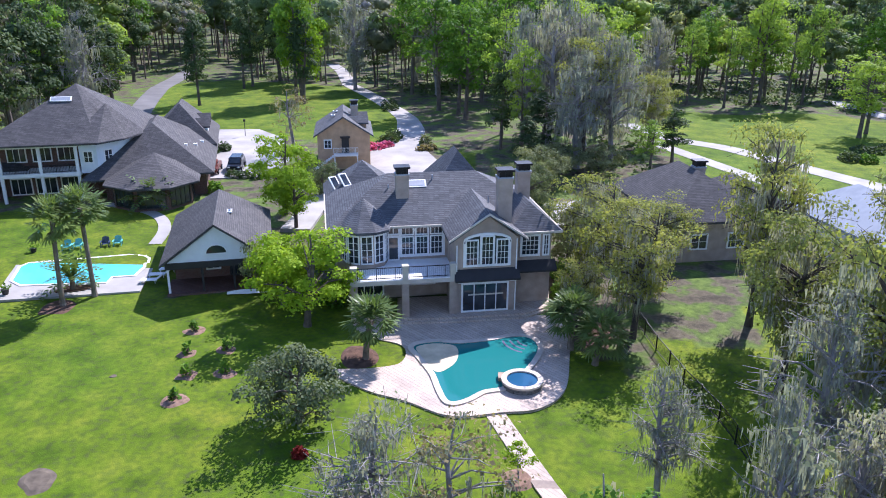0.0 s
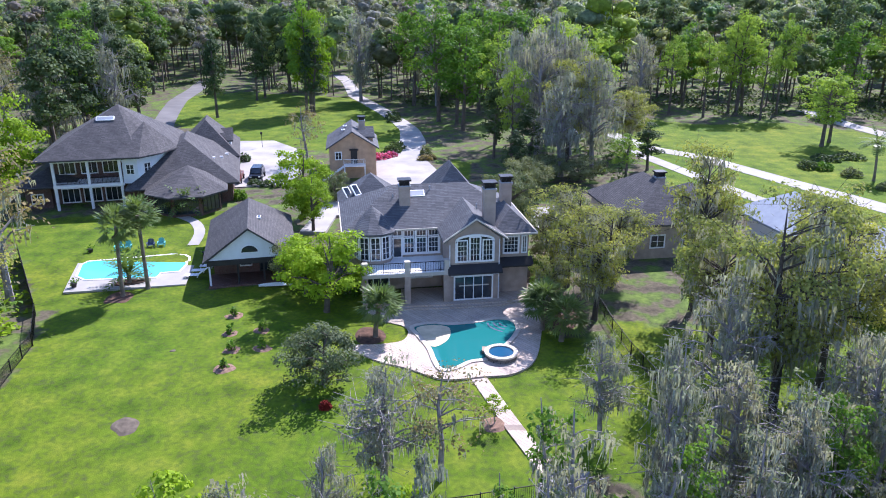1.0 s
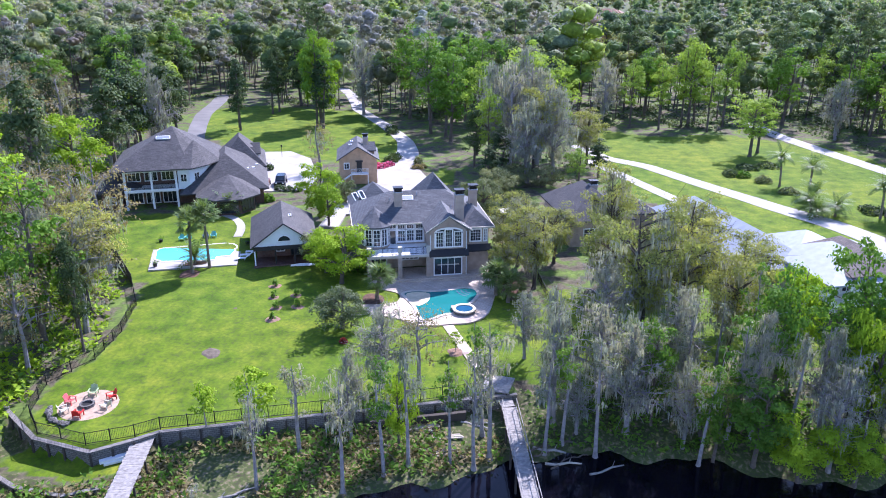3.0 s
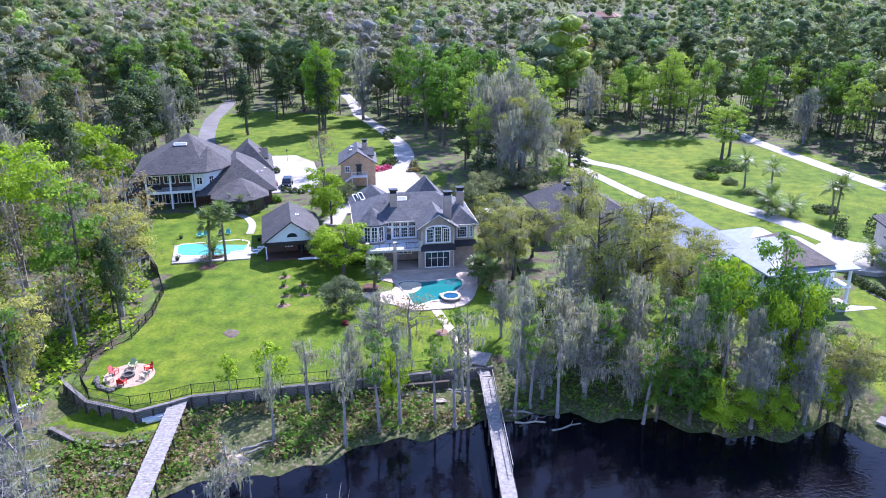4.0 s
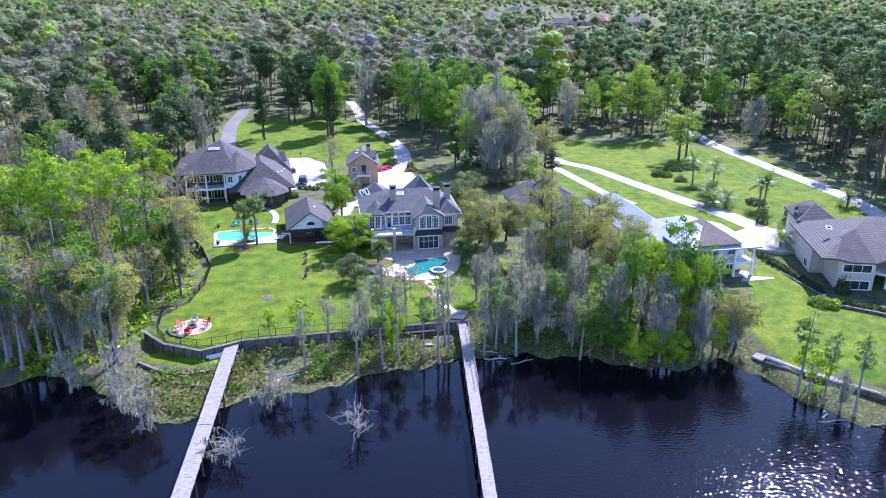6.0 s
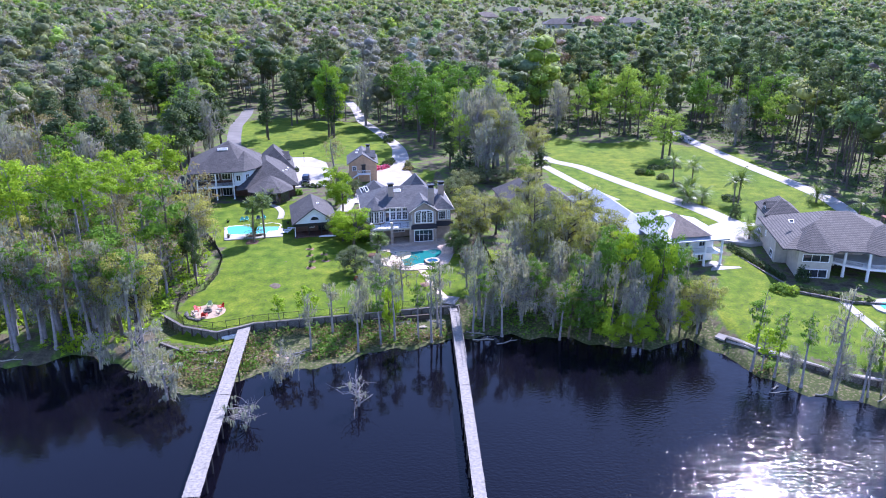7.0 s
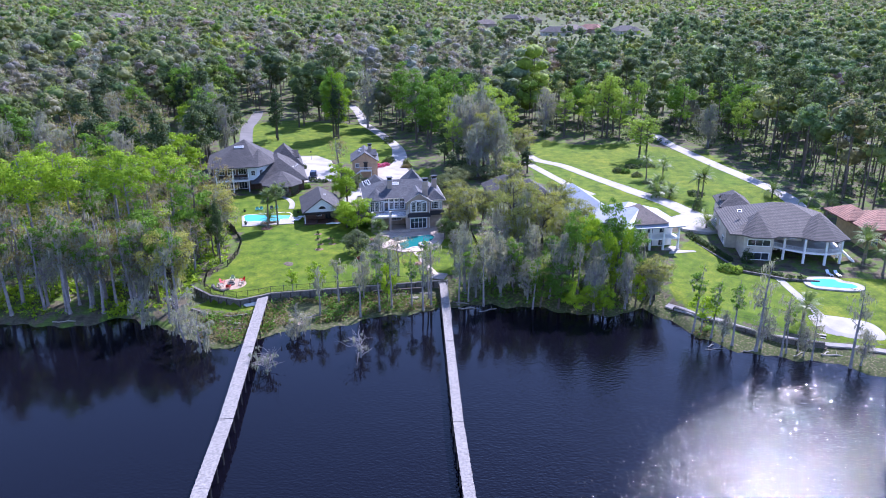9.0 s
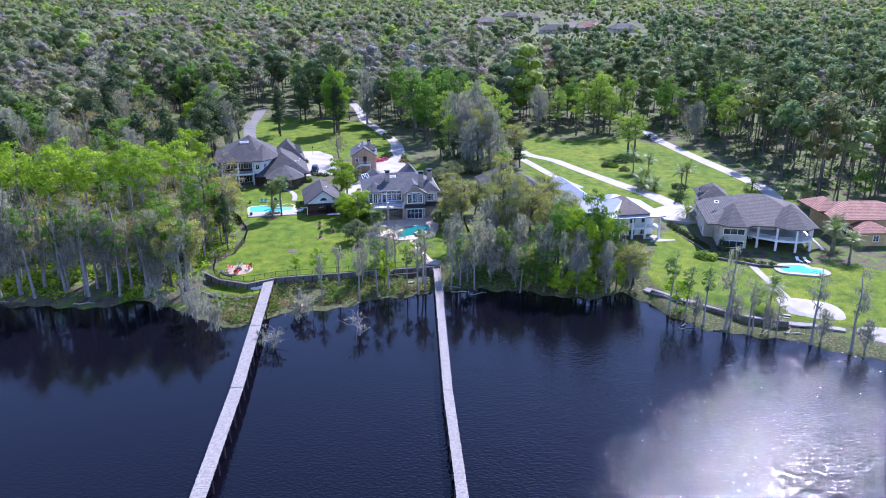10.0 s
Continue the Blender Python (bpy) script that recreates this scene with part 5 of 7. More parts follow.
def make_tree(kind, seed):
    rs = np.random.RandomState(seed)
    R, Hc, base, nc, nl, cs, ls, lmat, bark, shape, nm = KINDS[kind]
    tips = clump_centres(rs, nc, R, Hc, base, shape)
    H = base + Hc * 0.9
    t = thing("tree", LABELS[kind], "tree", kind="")
    bm = bmesh.new()
    lean = rs.normal(size=2) * (0.5 if kind != "pine" else 0.2)
    slim = kind in ("cypress", "cypress_moss", "pine", "sapling")
    limb_tubes(bm, rs, H, (0.2 if slim else 0.3) * (0.5 if kind == "sapling" else 1), tips, base, lean, 2.0 if "cypress" in kind else 1.5,
               len(tips) if nm > 300 else min(len(tips), 16), 4 if nm > 700 else (2 if nm > 300 else 0))
    part("trunk", bm, bark, t)
    # each clump is a pad of leaves that face outwards and up, hollow underneath
    c = np.repeat(tips, nl, 0)
    d = rs.normal(size=c.shape)
    d /= np.linalg.norm(d, axis=1, keepdims=True)
    d[:, 2] = np.where(rs.rand(len(d)) < 0.7, np.abs(d[:, 2]), d[:, 2])
    pad = cs * np.repeat(rs.uniform(0.7, 1.35, (len(tips), 1)), nl, 0) * rs.uniform(0.5, 1.12, (len(c), 1))
    c = c + d * pad * (1, 1, 0.66)
    heart = np.array((0, 0, base + Hc * 0.42))
    u, w = spin(rs, len(c), ls, 0.35, d + 0.35 * (c - heart) / (R, R, Hc * 0.5), 0.4, 0.3, 1.0)
    part("crown", quad_mesh("crown", c, u, w, lmat), None, t)
    if nm:
        # drapes hang from all along the limbs
        f = rs.uniform(0.3, 1.0, (len(tips) * 5, 1))
        far = np.repeat(tips, 5, 0)
        near = np.stack([far[:, 0] * 0.1, far[:, 1] * 0.1, np.maximum(base, far[:, 2] - 0.4 * np.hypot(far[:, 0], far[:, 1]))], 1)
        part("moss", quad_mesh("moss", *moss_strands(rs, near + (far - near) * f, int(nm * 1.7), 1.2 if not slim else 0.95, 0.055), MOSS, 3), None, t, "grey hanging moss")["kind"] = "stuff"
    return t


def plant(kind, x, y, s=1.0, sz=None, z=None, group="", label=""):
    """Plant one tree: the first of each variant is built, the others are copies."""
    v = len(TREES.setdefault(kind, []))
    m = Matrix.LocRotScale((x, y, (land_z(x, y) if z is None else z) - 0.05), Euler((0, 0, random.uniform(0, 6.28))), (s, s, sz or s))
    if v < 3:
        t = make_tree(kind, 100 + 17 * v + len(kind))
        TREES[kind].append(t)
        t.matrix_basis = m
    else:
        src = TREES[kind][random.randrange(3)]
        t = copy_thing(src, Matrix.Identity(4))
        t.matrix_basis = m
        TREES[kind].append(t)
        t["label"] = LABELS[kind]
    if label:
        t["label"] = label
    if group:
        t["group"] = group
    return t


# trees that stand alone about the houses
for kind, x, y, s, sz in (
    ("bright", -7.6, -1.6, 1.0, 0.92), ("olive", -5.2, -14.9, 0.95, 1.0), ("bright", -16.2, 26.0, 1.0, 1.05), ("bright", -13.6, 20.5, 0.75, 0.85),
    ("brown", -22.5, 57.5, 0.95, 0.85), ("olive", -13.2, 34.0, 0.6, 0.9), ("olive", -11.5, 5.5, 0.8, 0.95), ("bright", -10.4, 2.0, 0.7, 0.7),
    ("green", -2.5, 98.0, 1.5, 1.7), ("green", 3.0, 88.0, 1.45, 1.45), ("green", 10.5, 101.0, 1.5, 1.7), ("green", -10.0, 120.0, 1.5, 1.75), ("dark", 18.0, 108.0, 1.5, 1.6), ("green", 6.0, 110.0, 1.5, 1.75), ("green", 1.5, 94.0, 1.3, 1.5),
    ("lime", 20.0, 82.0, 1.6, 1.75), ("lime", 12.0, 58.0, 0.8, 1.15), ("bare_moss", 16.5, 64.0, 1.6, 1.75), ("bare_moss", 22.5, 66.0, 1.6, 1.7), ("moss_oak", 21.0, 56.0, 1.2, 1.6), ("bare_moss", 19.5, 74.0, 1.6, 1.9),
    ("lime", 27.5, 76.0, 1.2, 1.45), ("bare_moss", 19.5, 50.0, 1.35, 1.3), ("bare_moss", 25.0, 54.0, 1.35, 1.5), ("lime", 29.0, 47.0, 0.75, 0.55), ("dark", 14.5, 53.0, 0.9, 0.75), ("olive", 17.0, 46.5, 0.9, 0.8), ("olive", 22.0, 46.5, 0.9, 0.8), ("bare_moss", 13.0, 68.0, 1.4, 1.7),
    ("olive", 10.5, 27.0, 1.0, 1.35), ("olive", 14.0, 39.0, 1.0, 1.1), ("dark", 9.0, 62.0, 0.9, 0.9), ("dark", 12.0, 46.0, 0.8, 0.55), ("olive", 12.0, 34.0, 0.8, 1.1), ("dark", 34.0, 55.0, 0.85, 0.55), ("lime", 9.5, 74.0, 1.0, 1.4), ("moss_oak", 33.0, 66.0, 1.1, 1.1),
    ("green", -33.5, 106.0, 1.2, 1.7), ("bright", -33.0, 109.0, 1.5, 2.7), ("dark", -31.5, 104.0, 1.1, 1.3), ("dark", -52.5, 100.0, 1.0, 1.25), ("dark", -54.0, 104.0, 0.9, 1.2), ("dark", -51.0, 126.0, 1.0, 1.3), ("dark", -50.0, 130.0, 1.0, 1.4),
    ("bare_moss", -24.0, 126.0, 1.5, 1.7), ("dark", -20.0, 132.0, 1.0, 1.2),
    ("lime", 70.5, 76.0, 1.25, 0.95), ("lime", 73.5, 80.0, 1.1, 0.9), ("lime", 50.0, 110.0, 0.95, 1.2), ("lime", 57.0, 107.0, 0.95, 1.25), ("lime", 64.0, 112.0, 1.0, 1.5), ("lime", 69.0, 105.0, 0.9, 1.2), ("lime", 75.0, 112.0, 1.0, 1.6),
    ("moss_oak", 15.8, 5.5, 0.9, 0.95), ("moss_oak", 21.0, 7.0, 0.85, 0.75), ("moss_oak", 17.6, -2.2, 0.9, 0.98), ("moss_oak", 27.3, 0.6, 0.95, 1.42), ("moss_oak", 31.0, -3.0, 0.9, 0.72),
    ("moss_oak", 37.0, -1.5, 1.0, 1.15), ("olive", 14.5, 13.0, 1.0, 1.2), ("olive", 18.0, 16.0, 1.0, 1.3), ("moss_oak", 13.6, -0.4, 0.5, 0.55),
    ("moss_oak", 28.4, -18.0, 1.15, 1.5), ("moss_oak", 33.5, -13.5, 1.1, 1.3), ("moss_oak", 26.0, -9.5, 0.95, 1.15), ("moss_oak", 37.0, -20.0, 0.9, 1.15), ("moss_oak", 40.5, -12.0, 1.0, 1.05),
    ("bare_moss", 24.0, -19.6, 1.0, 0.95), ("bare_moss", 22.6, -26.8, 0.95, 0.85), ("bare_moss", 27.0, -28.5, 0.85, 0.8), ("bare_moss", 20.0, -31.2, 0.55, 0.62), ("bare_moss", 31.0, -24.5, 0.95, 0.9), ("bare_moss", 17.6, -29.6, 0.5, 1.12),
    ("cypress", 11.2, -31.8, 1.0, 0.98), ("cypress_moss", 17.9, -30.2, 1.1, 1.12), ("cypress_moss", 24.6, -31.0, 1.1, 1.0), ("green", 27.2, -30.0, 0.5, 0.75),
    ("green", 38.1, -29.5, 0.75, 1.08), ("green", 45.8, -27.5, 0.75, 1.2), ("bright", 46.0, -31.5, 0.72, 1.6), ("bare_moss", 42.2, -31.5, 0.65, 0.95), ("cypress", 33.9, -31.5, 1.1, 0.95), ("bright", 42.0, -24.0, 0.75, 1.5), ("green", 49.5, -28.0, 0.65, 0.95),
    ("green", 35.2, -35.0, 0.75, 0.62), ("bright", 38.6, -36.6, 0.72, 0.72), ("green", 32.0, -34.0, 0.55, 0.55), ("bare_moss", 41.6, -35.4, 0.7, 0.85), ("bright", 43.2, -37.0, 0.6, 0.68), ("bare_moss", 47.4, -34.4, 0.7, 0.88), ("bright", 49.6, -33.2, 0.5, 0.75), ("bare_moss", 36.0, -31.8, 0.65, 1.05),
    ("bare_moss", 52.4, -33.0, 0.5, 0.62), ("brown", 51.5, -31.0, 0.6, 0.55), ("bright", 54.6, -26.0, 0.5, 0.5), ("olive", 53.0, -23.0, 0.8, 0.9), ("bare_moss", 29.6, -32.6, 0.6, 0.75),
    ("bare_moss", 1.0, -26.6, 0.9, 0.72), ("brown", 4.6, -25.6, 0.75, 0.7), ("bare_moss", 15.6, -20.4, 0.62, 0.62), ("sapling", -9.6, -33.6, 1.1, 1.2), ("cypress_moss", -5.4, -35.6, 1.05, 0.72), ("sapling", 8.2, -19.5, 0.5, 0.4), ("bright", 3.6, -34.6, 0.4, 0.95), ("bare_moss", -1.0, -33.6, 0.5, 0.8),
    # tall lime tops and grey half-bare trees of the woods to the west
    ("tall_lime", -43.8, -15.0, 1.05, 1.0), ("tall_lime", -47.0, -27.0, 1.1, 1.1), ("tall_lime", -53.0, -20.0, 1.1, 1.05), ("tall_lime", -59.0, -26.0, 1.15, 1.05), ("tall_lime", -64.0, -31.0, 1.15, 1.12), ("tall_lime", -67.0, -19.0, 1.1, 1.05), ("tall_lime", -74.0, -27.0, 1.1, 1.1), ("tall_lime", -52.0, -9.0, 1.0, 0.95), ("tall_lime", -82.0, -20.0, 1.1, 1.0), ("tall_lime", -90.0, -29.0, 1.1, 1.05),
    ("brown", -55.0, -39.5, 1.2, 1.55), ("brown", -63.0, -40.5, 1.2, 1.6), ("bare_moss", -72.0, -40.5, 1.1, 1.4), ("brown", -48.5, -38.0, 1.1, 1.45), ("brown", -80.0, -41.0, 1.2, 1.6), ("brown", -88.0, -41.0, 1.2, 1.6), ("cypress", -42.0, -41.0, 1.3, 1.35),
    ("dark", -32.4, -21.5, 0.5, 0.95), ("dark", -35.6, -16.5, 0.55, 0.85), ("brown", -38.6, -31.0, 1.1, 1.2), ("brown", -44.0, -36.0, 1.15, 1.25), ("brown", -36.0, -26.0, 0.85, 0.95), ("bare_moss", -41.0, -39.5, 0.9, 1.1), ("bare_moss", -50.0, -40.0, 0.95, 1.2), ("bare_moss", -58.0, -41.0, 0.95, 1.2), ("cypress", -47.0, -42.5, 1.3, 1.25), ("cypress_moss", -53.5, -43.0, 1.3, 1.3),
):
    plant(kind, x, y, s, sz)

# slim trees along the waterline
for x, y, kind, s in ((-14.2, -34.5, "sapling", 0.8), (-7.8, -41.0, "cypress_moss", 0.8), (-0.6, -40.5, "cypress_moss", 0.95), (2.6, -38.0, "cypress", 0.9),
                      (4.6, -36.5, "cypress_moss", 0.95), (8.3, -36.2, "cypress", 0.8), (10.4, -36.4, "cypress_moss", 0.95), (11.8, -35.0, "cypress_moss", 1.1), (16.8, -34.0, "cypress_moss", 0.9),
                      (18.5, -32.5, "cypress", 0.9), (21.5, -33.8, "cypress_moss", 1.0), (-10.4, -47.5, "cypress_moss", 0.5), (-7.8, -49.2, "cypress_moss", 0.35), (30.5, -34.6, "cypress", 0.9),
                      (57.5, -43.6, "cypress", 1.0), (58.6, -44.4, "sapling", 1.3), (60.0, -45.6, "cypress", 0.85), (61.5, -47.2, "bare_moss", 0.45), (66.0, -50.0, "cypress_moss", 1.25), (69.5, -51.5, "cypress_moss", 0.9), (74.0, -52.5, "cypress_moss", 0.7),
                      (79.0, -54.8, "cypress_moss", 1.15), (84.5, -57.5, "cypress_moss", 1.2), (67.0, -49.4, "bare_moss", 0.55), (80.6, -54.6, "bare_moss", 0.5), (73.0, -51.6, "bare_moss", 0.42), (62.6, -48.6, "cypress", 0.9), (86.5, -57.6, "bare_moss", 0.5), (70.6, -50.8, "cypress", 0.7), (90.5, -58.0, "cypress_moss", 1.1), (72.5, -50.5, "cypress_moss", 0.6)):
    plant(kind, x, y, s, s * 1.0, z=max(land_z(x, y), -3.7))

# woods near the houses, region by region
def outside_built(x, y, pad=0.0):
    for p in LAWNS + KEEP_CLEAR:
        if inside(np.array([x]), np.array([y]), p)[0]:
            return False
    return land_z(x, y) > -3.2


KEEP_CLEAR = [
    [(-60, 20), (-20, 16), (-16, 70), (-30, 80), (-50, 72), (-64, 45)], [(-16, 20), (14, 20), (8, 66), (-4, 84), (-22, 72)], [(-8, -4), (15, -4), (14, 24), (-8, 24)],
    [(-24, -2), (-10, 0), (-12, 20), (-28, 22)], [(20, 9), (38, 9), (40, 32), (22, 34)], [(44, -14), (68, -16), (66, 22), (44, 32)], [(66, -22), (104, -34), (108, 24), (68, 24)],
    [(100, -12), (130, -14), (128, 12), (100, 10)], [(32, 90), (50, 28), (76, 6), (80, 20), (40, 92)], [(80, 120), (96, 44), (106, 48), (90, 122)],
    [(-74, 94), (-58, 94), (-58, 175), (-78, 175)], [(-14, 80), (-4, 80), (-28, 150), (-36, 190), (-48, 190), (-34, 140)], [(60, -40), (60, -60), (110, -80), (110, -40)],
]


def scatter(poly, n, mix, smin, smax, seed, group, near=3.2):
    rnd = random.Random(seed)
    xs, ys = [p[0] for p in poly], [p[1] for p in poly]
    done, tries = [], 0
    while len(done) < n and tries < n * 40:
        tries += 1
        x, y = rnd.uniform(min(xs), max(xs)), rnd.uniform(min(ys), max(ys))
        if not inside(np.array([x]), np.array([y]), poly)[0] or not outside_built(x, y):
            continue
        if any((x - a) ** 2 + (y - b) ** 2 < near ** 2 for a, b in done):
            continue
        done.append((x, y))
        s = rnd.uniform(smin, smax)
        plant(rnd.choice(mix), x, y, s, s * rnd.uniform(0.9, 1.15), group=group)


scatter([(-36, -6), (-45, 10), (-62, 18), (-110, 20), (-100, -44), (-60, -46), (-36, -44), (-32, -36), (-34, -28), (-31.5, -20)], 62,
        ["brown", "bare_moss", "brown", "moss_oak", "brown", "cypress", "brown", "green"], 0.95, 1.3, 3, "west woods")
scatter([(-62, 18), (-110, 20), (-110, 60), (-62, 60)], 28, ["dark", "brown", "bare_moss", "green", "brown", "bright", "dark"], 1.25, 1.6, 4, "west woods", 4.5)
scatter([(-62, 60), (-110, 60), (-120, 120), (-74, 130), (-64, 96), (-60, 76)], 26, ["dark", "dark", "bare_moss", "brown", "green", "bright", "dark"], 1.2, 1.65, 5, "west woods", 4.5)
scatter([(-75, 134), (-20, 142), (-10, 120), (20, 112), (32, 92), (30, 150), (-90, 160), (-110, 130)], 26, ["dark", "bare_moss", "dark", "green", "bare_moss", "pine"], 1.2, 1.65, 6, "north woods", 4.4)
scatter([(42, 110), (50, 102), (76, 104), (98, 90), (108, 50), (112, 24), (150, 30), (150, 150), (36, 150)], 44, ["pine", "pine", "dark", "lime", "pine", "bare_moss", "green"], 1.05, 1.45, 7, "east woods", 4.6)
scatter([(22, -32), (24, -28), (44, -16), (54, -26), (54, -34), (40, -36), (30, -33)], 14, ["green", "bare_moss", "moss_oak", "cypress_moss", "cypress", "bare_moss"], 0.65, 0.9, 8, "river woods", 3.0)
scatter([(106, 22), (104, -10), (150, -10), (150, 40)], 12, ["green", "dark", "pine"], 0.8, 1.2, 9, "east woods", 5)
scatter([(-34, -46), (-30, -38), (-40, -40), (-60, -47), (-95, -45), (-95, -42), (-60, -43), (-40, -36)], 18, ["cypress", "cypress", "cypress_moss", "bare_moss"], 1.1, 1.6, 10, "river woods", 2.5)


# ---- woods beyond, one sheet of crowns for each distance ----
PALETTE = np.array([(0.15, 0.215, 0.075), (0.11, 0.16, 0.075), (0.22, 0.33, 0.05), (0.24, 0.235, 0.195), (0.27, 0.265, 0.25), (0.185, 0.215, 0.11), (0.235, 0.265, 0.11), (0.125, 0.185, 0.09), (0.30, 0.40, 0.075)])


def patch(x, y, s):
    """A slow noise over the plan, 0 to 1."""
    return 0.5 + 0.5 * noise.noise(Vector((x / s, y / s, 3.7)))


def ico(sub):
    bm = bmesh.new()
    bmesh.ops.create_icosphere(bm, subdivisions=sub, radius=1)
    v, f = np.array([q.co[:] for q in bm.verts]), np.array([[q.index for q in p.verts] for p in bm.faces])
    bm.free()
    return v, f


def in_gap(px, py):
    for a, b, r, depth in FAR_GAPS:
        if b - depth < py < b + 25 and abs(px - a - (py - b) * (a - 20) / (b + 150)) < r:
            return True
    return False


def far_woods(name, y0, y1, step, leaves, leaf, clumps, hmin, hmax, seed):
    """Crowns of several leafy lobes: a dense heart to each lobe, loose leaves all over it."""
    rs = np.random.RandomState(seed)
    iv, fi = ico(1)
    leaf_v, core_v, leaf_t, core_t = [], [], [], []
    trunks = bmesh.new()
    y = y0
    while y < y1:
        half = 60 + (y + 175) * 0.64
        x = -half
        while x < half:
            px, py = x + rs.uniform(-0.5, 0.5) * step, y + rs.uniform(-0.5, 0.5) * step
            x += step * rs.uniform(0.7, 1.3)
            if -112 < px < (152 if py < 25 else 108) and py < 122:
                continue
            if py < np.interp(px, sx, sy) + 3 or not outside_built(px, py):
                continue
            low = 0.2 if in_gap(px, py) else 1.0
            if low < 1 and any(abs(px - a) < 22 and abs(py - b) < 20 for a, b, _ in FAR_HOUSES):
                continue
            pa, pb = patch(px, py, 70), patch(px + 900, py, 45)
            east = px > 30 + 0.12 * py
            roll = rs.rand()
            if east and py < 620:
                k = 7 if roll < 0.46 + 0.3 * pa else (0 if roll < 0.84 else (6 if roll < 0.92 else (4 if roll < 0.97 else 8)))
            elif pa > 0.56:
                k = (4 if roll < 0.5 else 3) if roll < 0.72 else 5
            elif pb > 0.62:
                k = 2 if roll < 0.6 else (8 if roll < 0.75 else 6)
            else:
                k = 0 if roll < 0.4 else (1 if roll < 0.65 else (5 if roll < 0.85 else 3))
            H = rs.uniform(hmin, hmax) * low * (0.75 + 0.5 * patch(px, py + 500, 24)) * rs.choice((0.75, 0.9, 1.0, 1.1, 1.25))
            pine, bare = k == 7, k in (3, 4)
            R = H * (rs.uniform(0.14, 0.19) if pine else rs.uniform(0.22, 0.32)) * (1 if step < 15 else 1.35)
            gz = land_z(px, py)
            n = leaves
            tip = clump_centres(rs, clumps, R * 0.72, H * (0.36 if pine else 0.56), H * (0.62 if pine else 0.36), "round")
            rc = R * rs.uniform(0.36, 0.58, (clumps, 1)) * (0.62 if bare else 1.0)
            tint = PALETTE[k] * rs.uniform(0.8, 1.45) * (1 + rs.normal(size=3) * 0.05)
            cv = tip[:, None] + iv[None] * (rc * 0.72)[:, None] * (1, 1, 0.72) * rs.uniform(0.8, 1.2, (clumps, len(iv), 1))
            core_v.append(cv.reshape(-1, 3) + (px, py, gz))
            core_t.append(tint)
            d = rs.normal(size=(n, 3))
            d /= np.linalg.norm(d, axis=1, keepdims=True)
            d[:, 2] = np.where(rs.rand(n) < 0.75, np.abs(d[:, 2]), d[:, 2])
            q = rs.randint(0, clumps, n)
            c = tip[q] + d * rc[q] * rs.uniform(0.8, 1.5 if bare else 1.25, (n, 1)) * (1, 1, 0.78)
            u, w = spin(rs, n, leaf * (0.75 if bare else 1.0), 0.35, d, 0.28, 0.25, 1.0)
            c = c + (px, py, gz)
            leaf_v.append(np.stack([c - u - w * 0.5, c + w * 1.2, c + u - w * 0.5], 1).reshape(-1, 3))
            leaf_t.append(tint)
            if step < 9 or (pine and step < 15):
                tube(trunks, (px, py, gz - 0.3), (px + rs.normal() * 0.4, py, gz + H * 0.8), 0.24, 0.08, 4)
        y += step
    nt = len(core_v)
    nv = clumps * len(iv)
    lv, cv = np.concatenate(leaf_v), np.concatenate(core_v)
    faces = (np.arange(nt * clumps)[:, None, None] * len(iv) + fi[None]).reshape(-1, 3) + len(lv)
    idx = np.concatenate([np.arange(len(lv)).reshape(-1, 3), faces]).astype(np.int32)
    me = bpy.data.meshes.new(name)
    me.vertices.add(len(lv) + len(cv))
    me.vertices.foreach_set("co", np.concatenate([lv, cv]).astype(np.float32).ravel())
    me.loops.add(idx.size)
    me.loops.foreach_set("vertex_index", idx.ravel())
    me.polygons.add(len(idx))
    me.polygons.foreach_set("loop_start", np.arange(0, idx.size, 3, dtype=np.int32))
    me.polygons.foreach_set("use_smooth", np.arange(len(idx)) >= len(lv) // 3)
    me.update(calc_edges=True)
    at = me.color_attributes.new("tint", "FLOAT_COLOR", "POINT")
    col = np.ones((len(lv) + len(cv), 4), np.float32)
    col[:, :3] = np.concatenate([np.repeat(np.array(leaf_t), 3 * leaves, 0), np.repeat(np.array(core_t), nv, 0)])
    at.data.foreach_set("color", col.ravel())
    me.materials.append(WOODS)
    tagged(new(name, me), "mixed green and grey woodland stretching into the distance", "woods", kind="stuff")
    if len(trunks.verts):
        tagged(single("woodland_trunks", trunks, BARK, "slim dark tree trunks of the woods", "tree trunks", kind="stuff"))
    else:
        trunks.free()


# clearings: centre, half width, stretch along the view
FAR_HOUSES = [(143, 751, 1), (97, 694, 0), (118, 735, 0), (63, 1040, 0), (85, 980, 0), (176, 720, 0), (-526, 1000, 0), (-640, 1080, 0), (-560, 1060, 0), (-700, 960, 0), (20, 860, 0)]
FAR_GAPS = [(a, b, 24, 330) for a, b, _ in FAR_HOUSES] + [(54, 345, 7, 70), (24, 250, 6, 50), (120, 235, 8, 50), (95, 250, 6, 50), (150, 96, 8, 30), (176, 356, 8, 60)]
far_woods("woods", -46, 260, 8.2, 330, 0.45, 7, 17, 26, 21)
far_woods("woods", 262, 640, 11.5, 120, 0.9, 5, 17, 26, 22)
far_woods("woods", 650, 2500, 21, 26, 1.9, 2, 15, 24, 23)
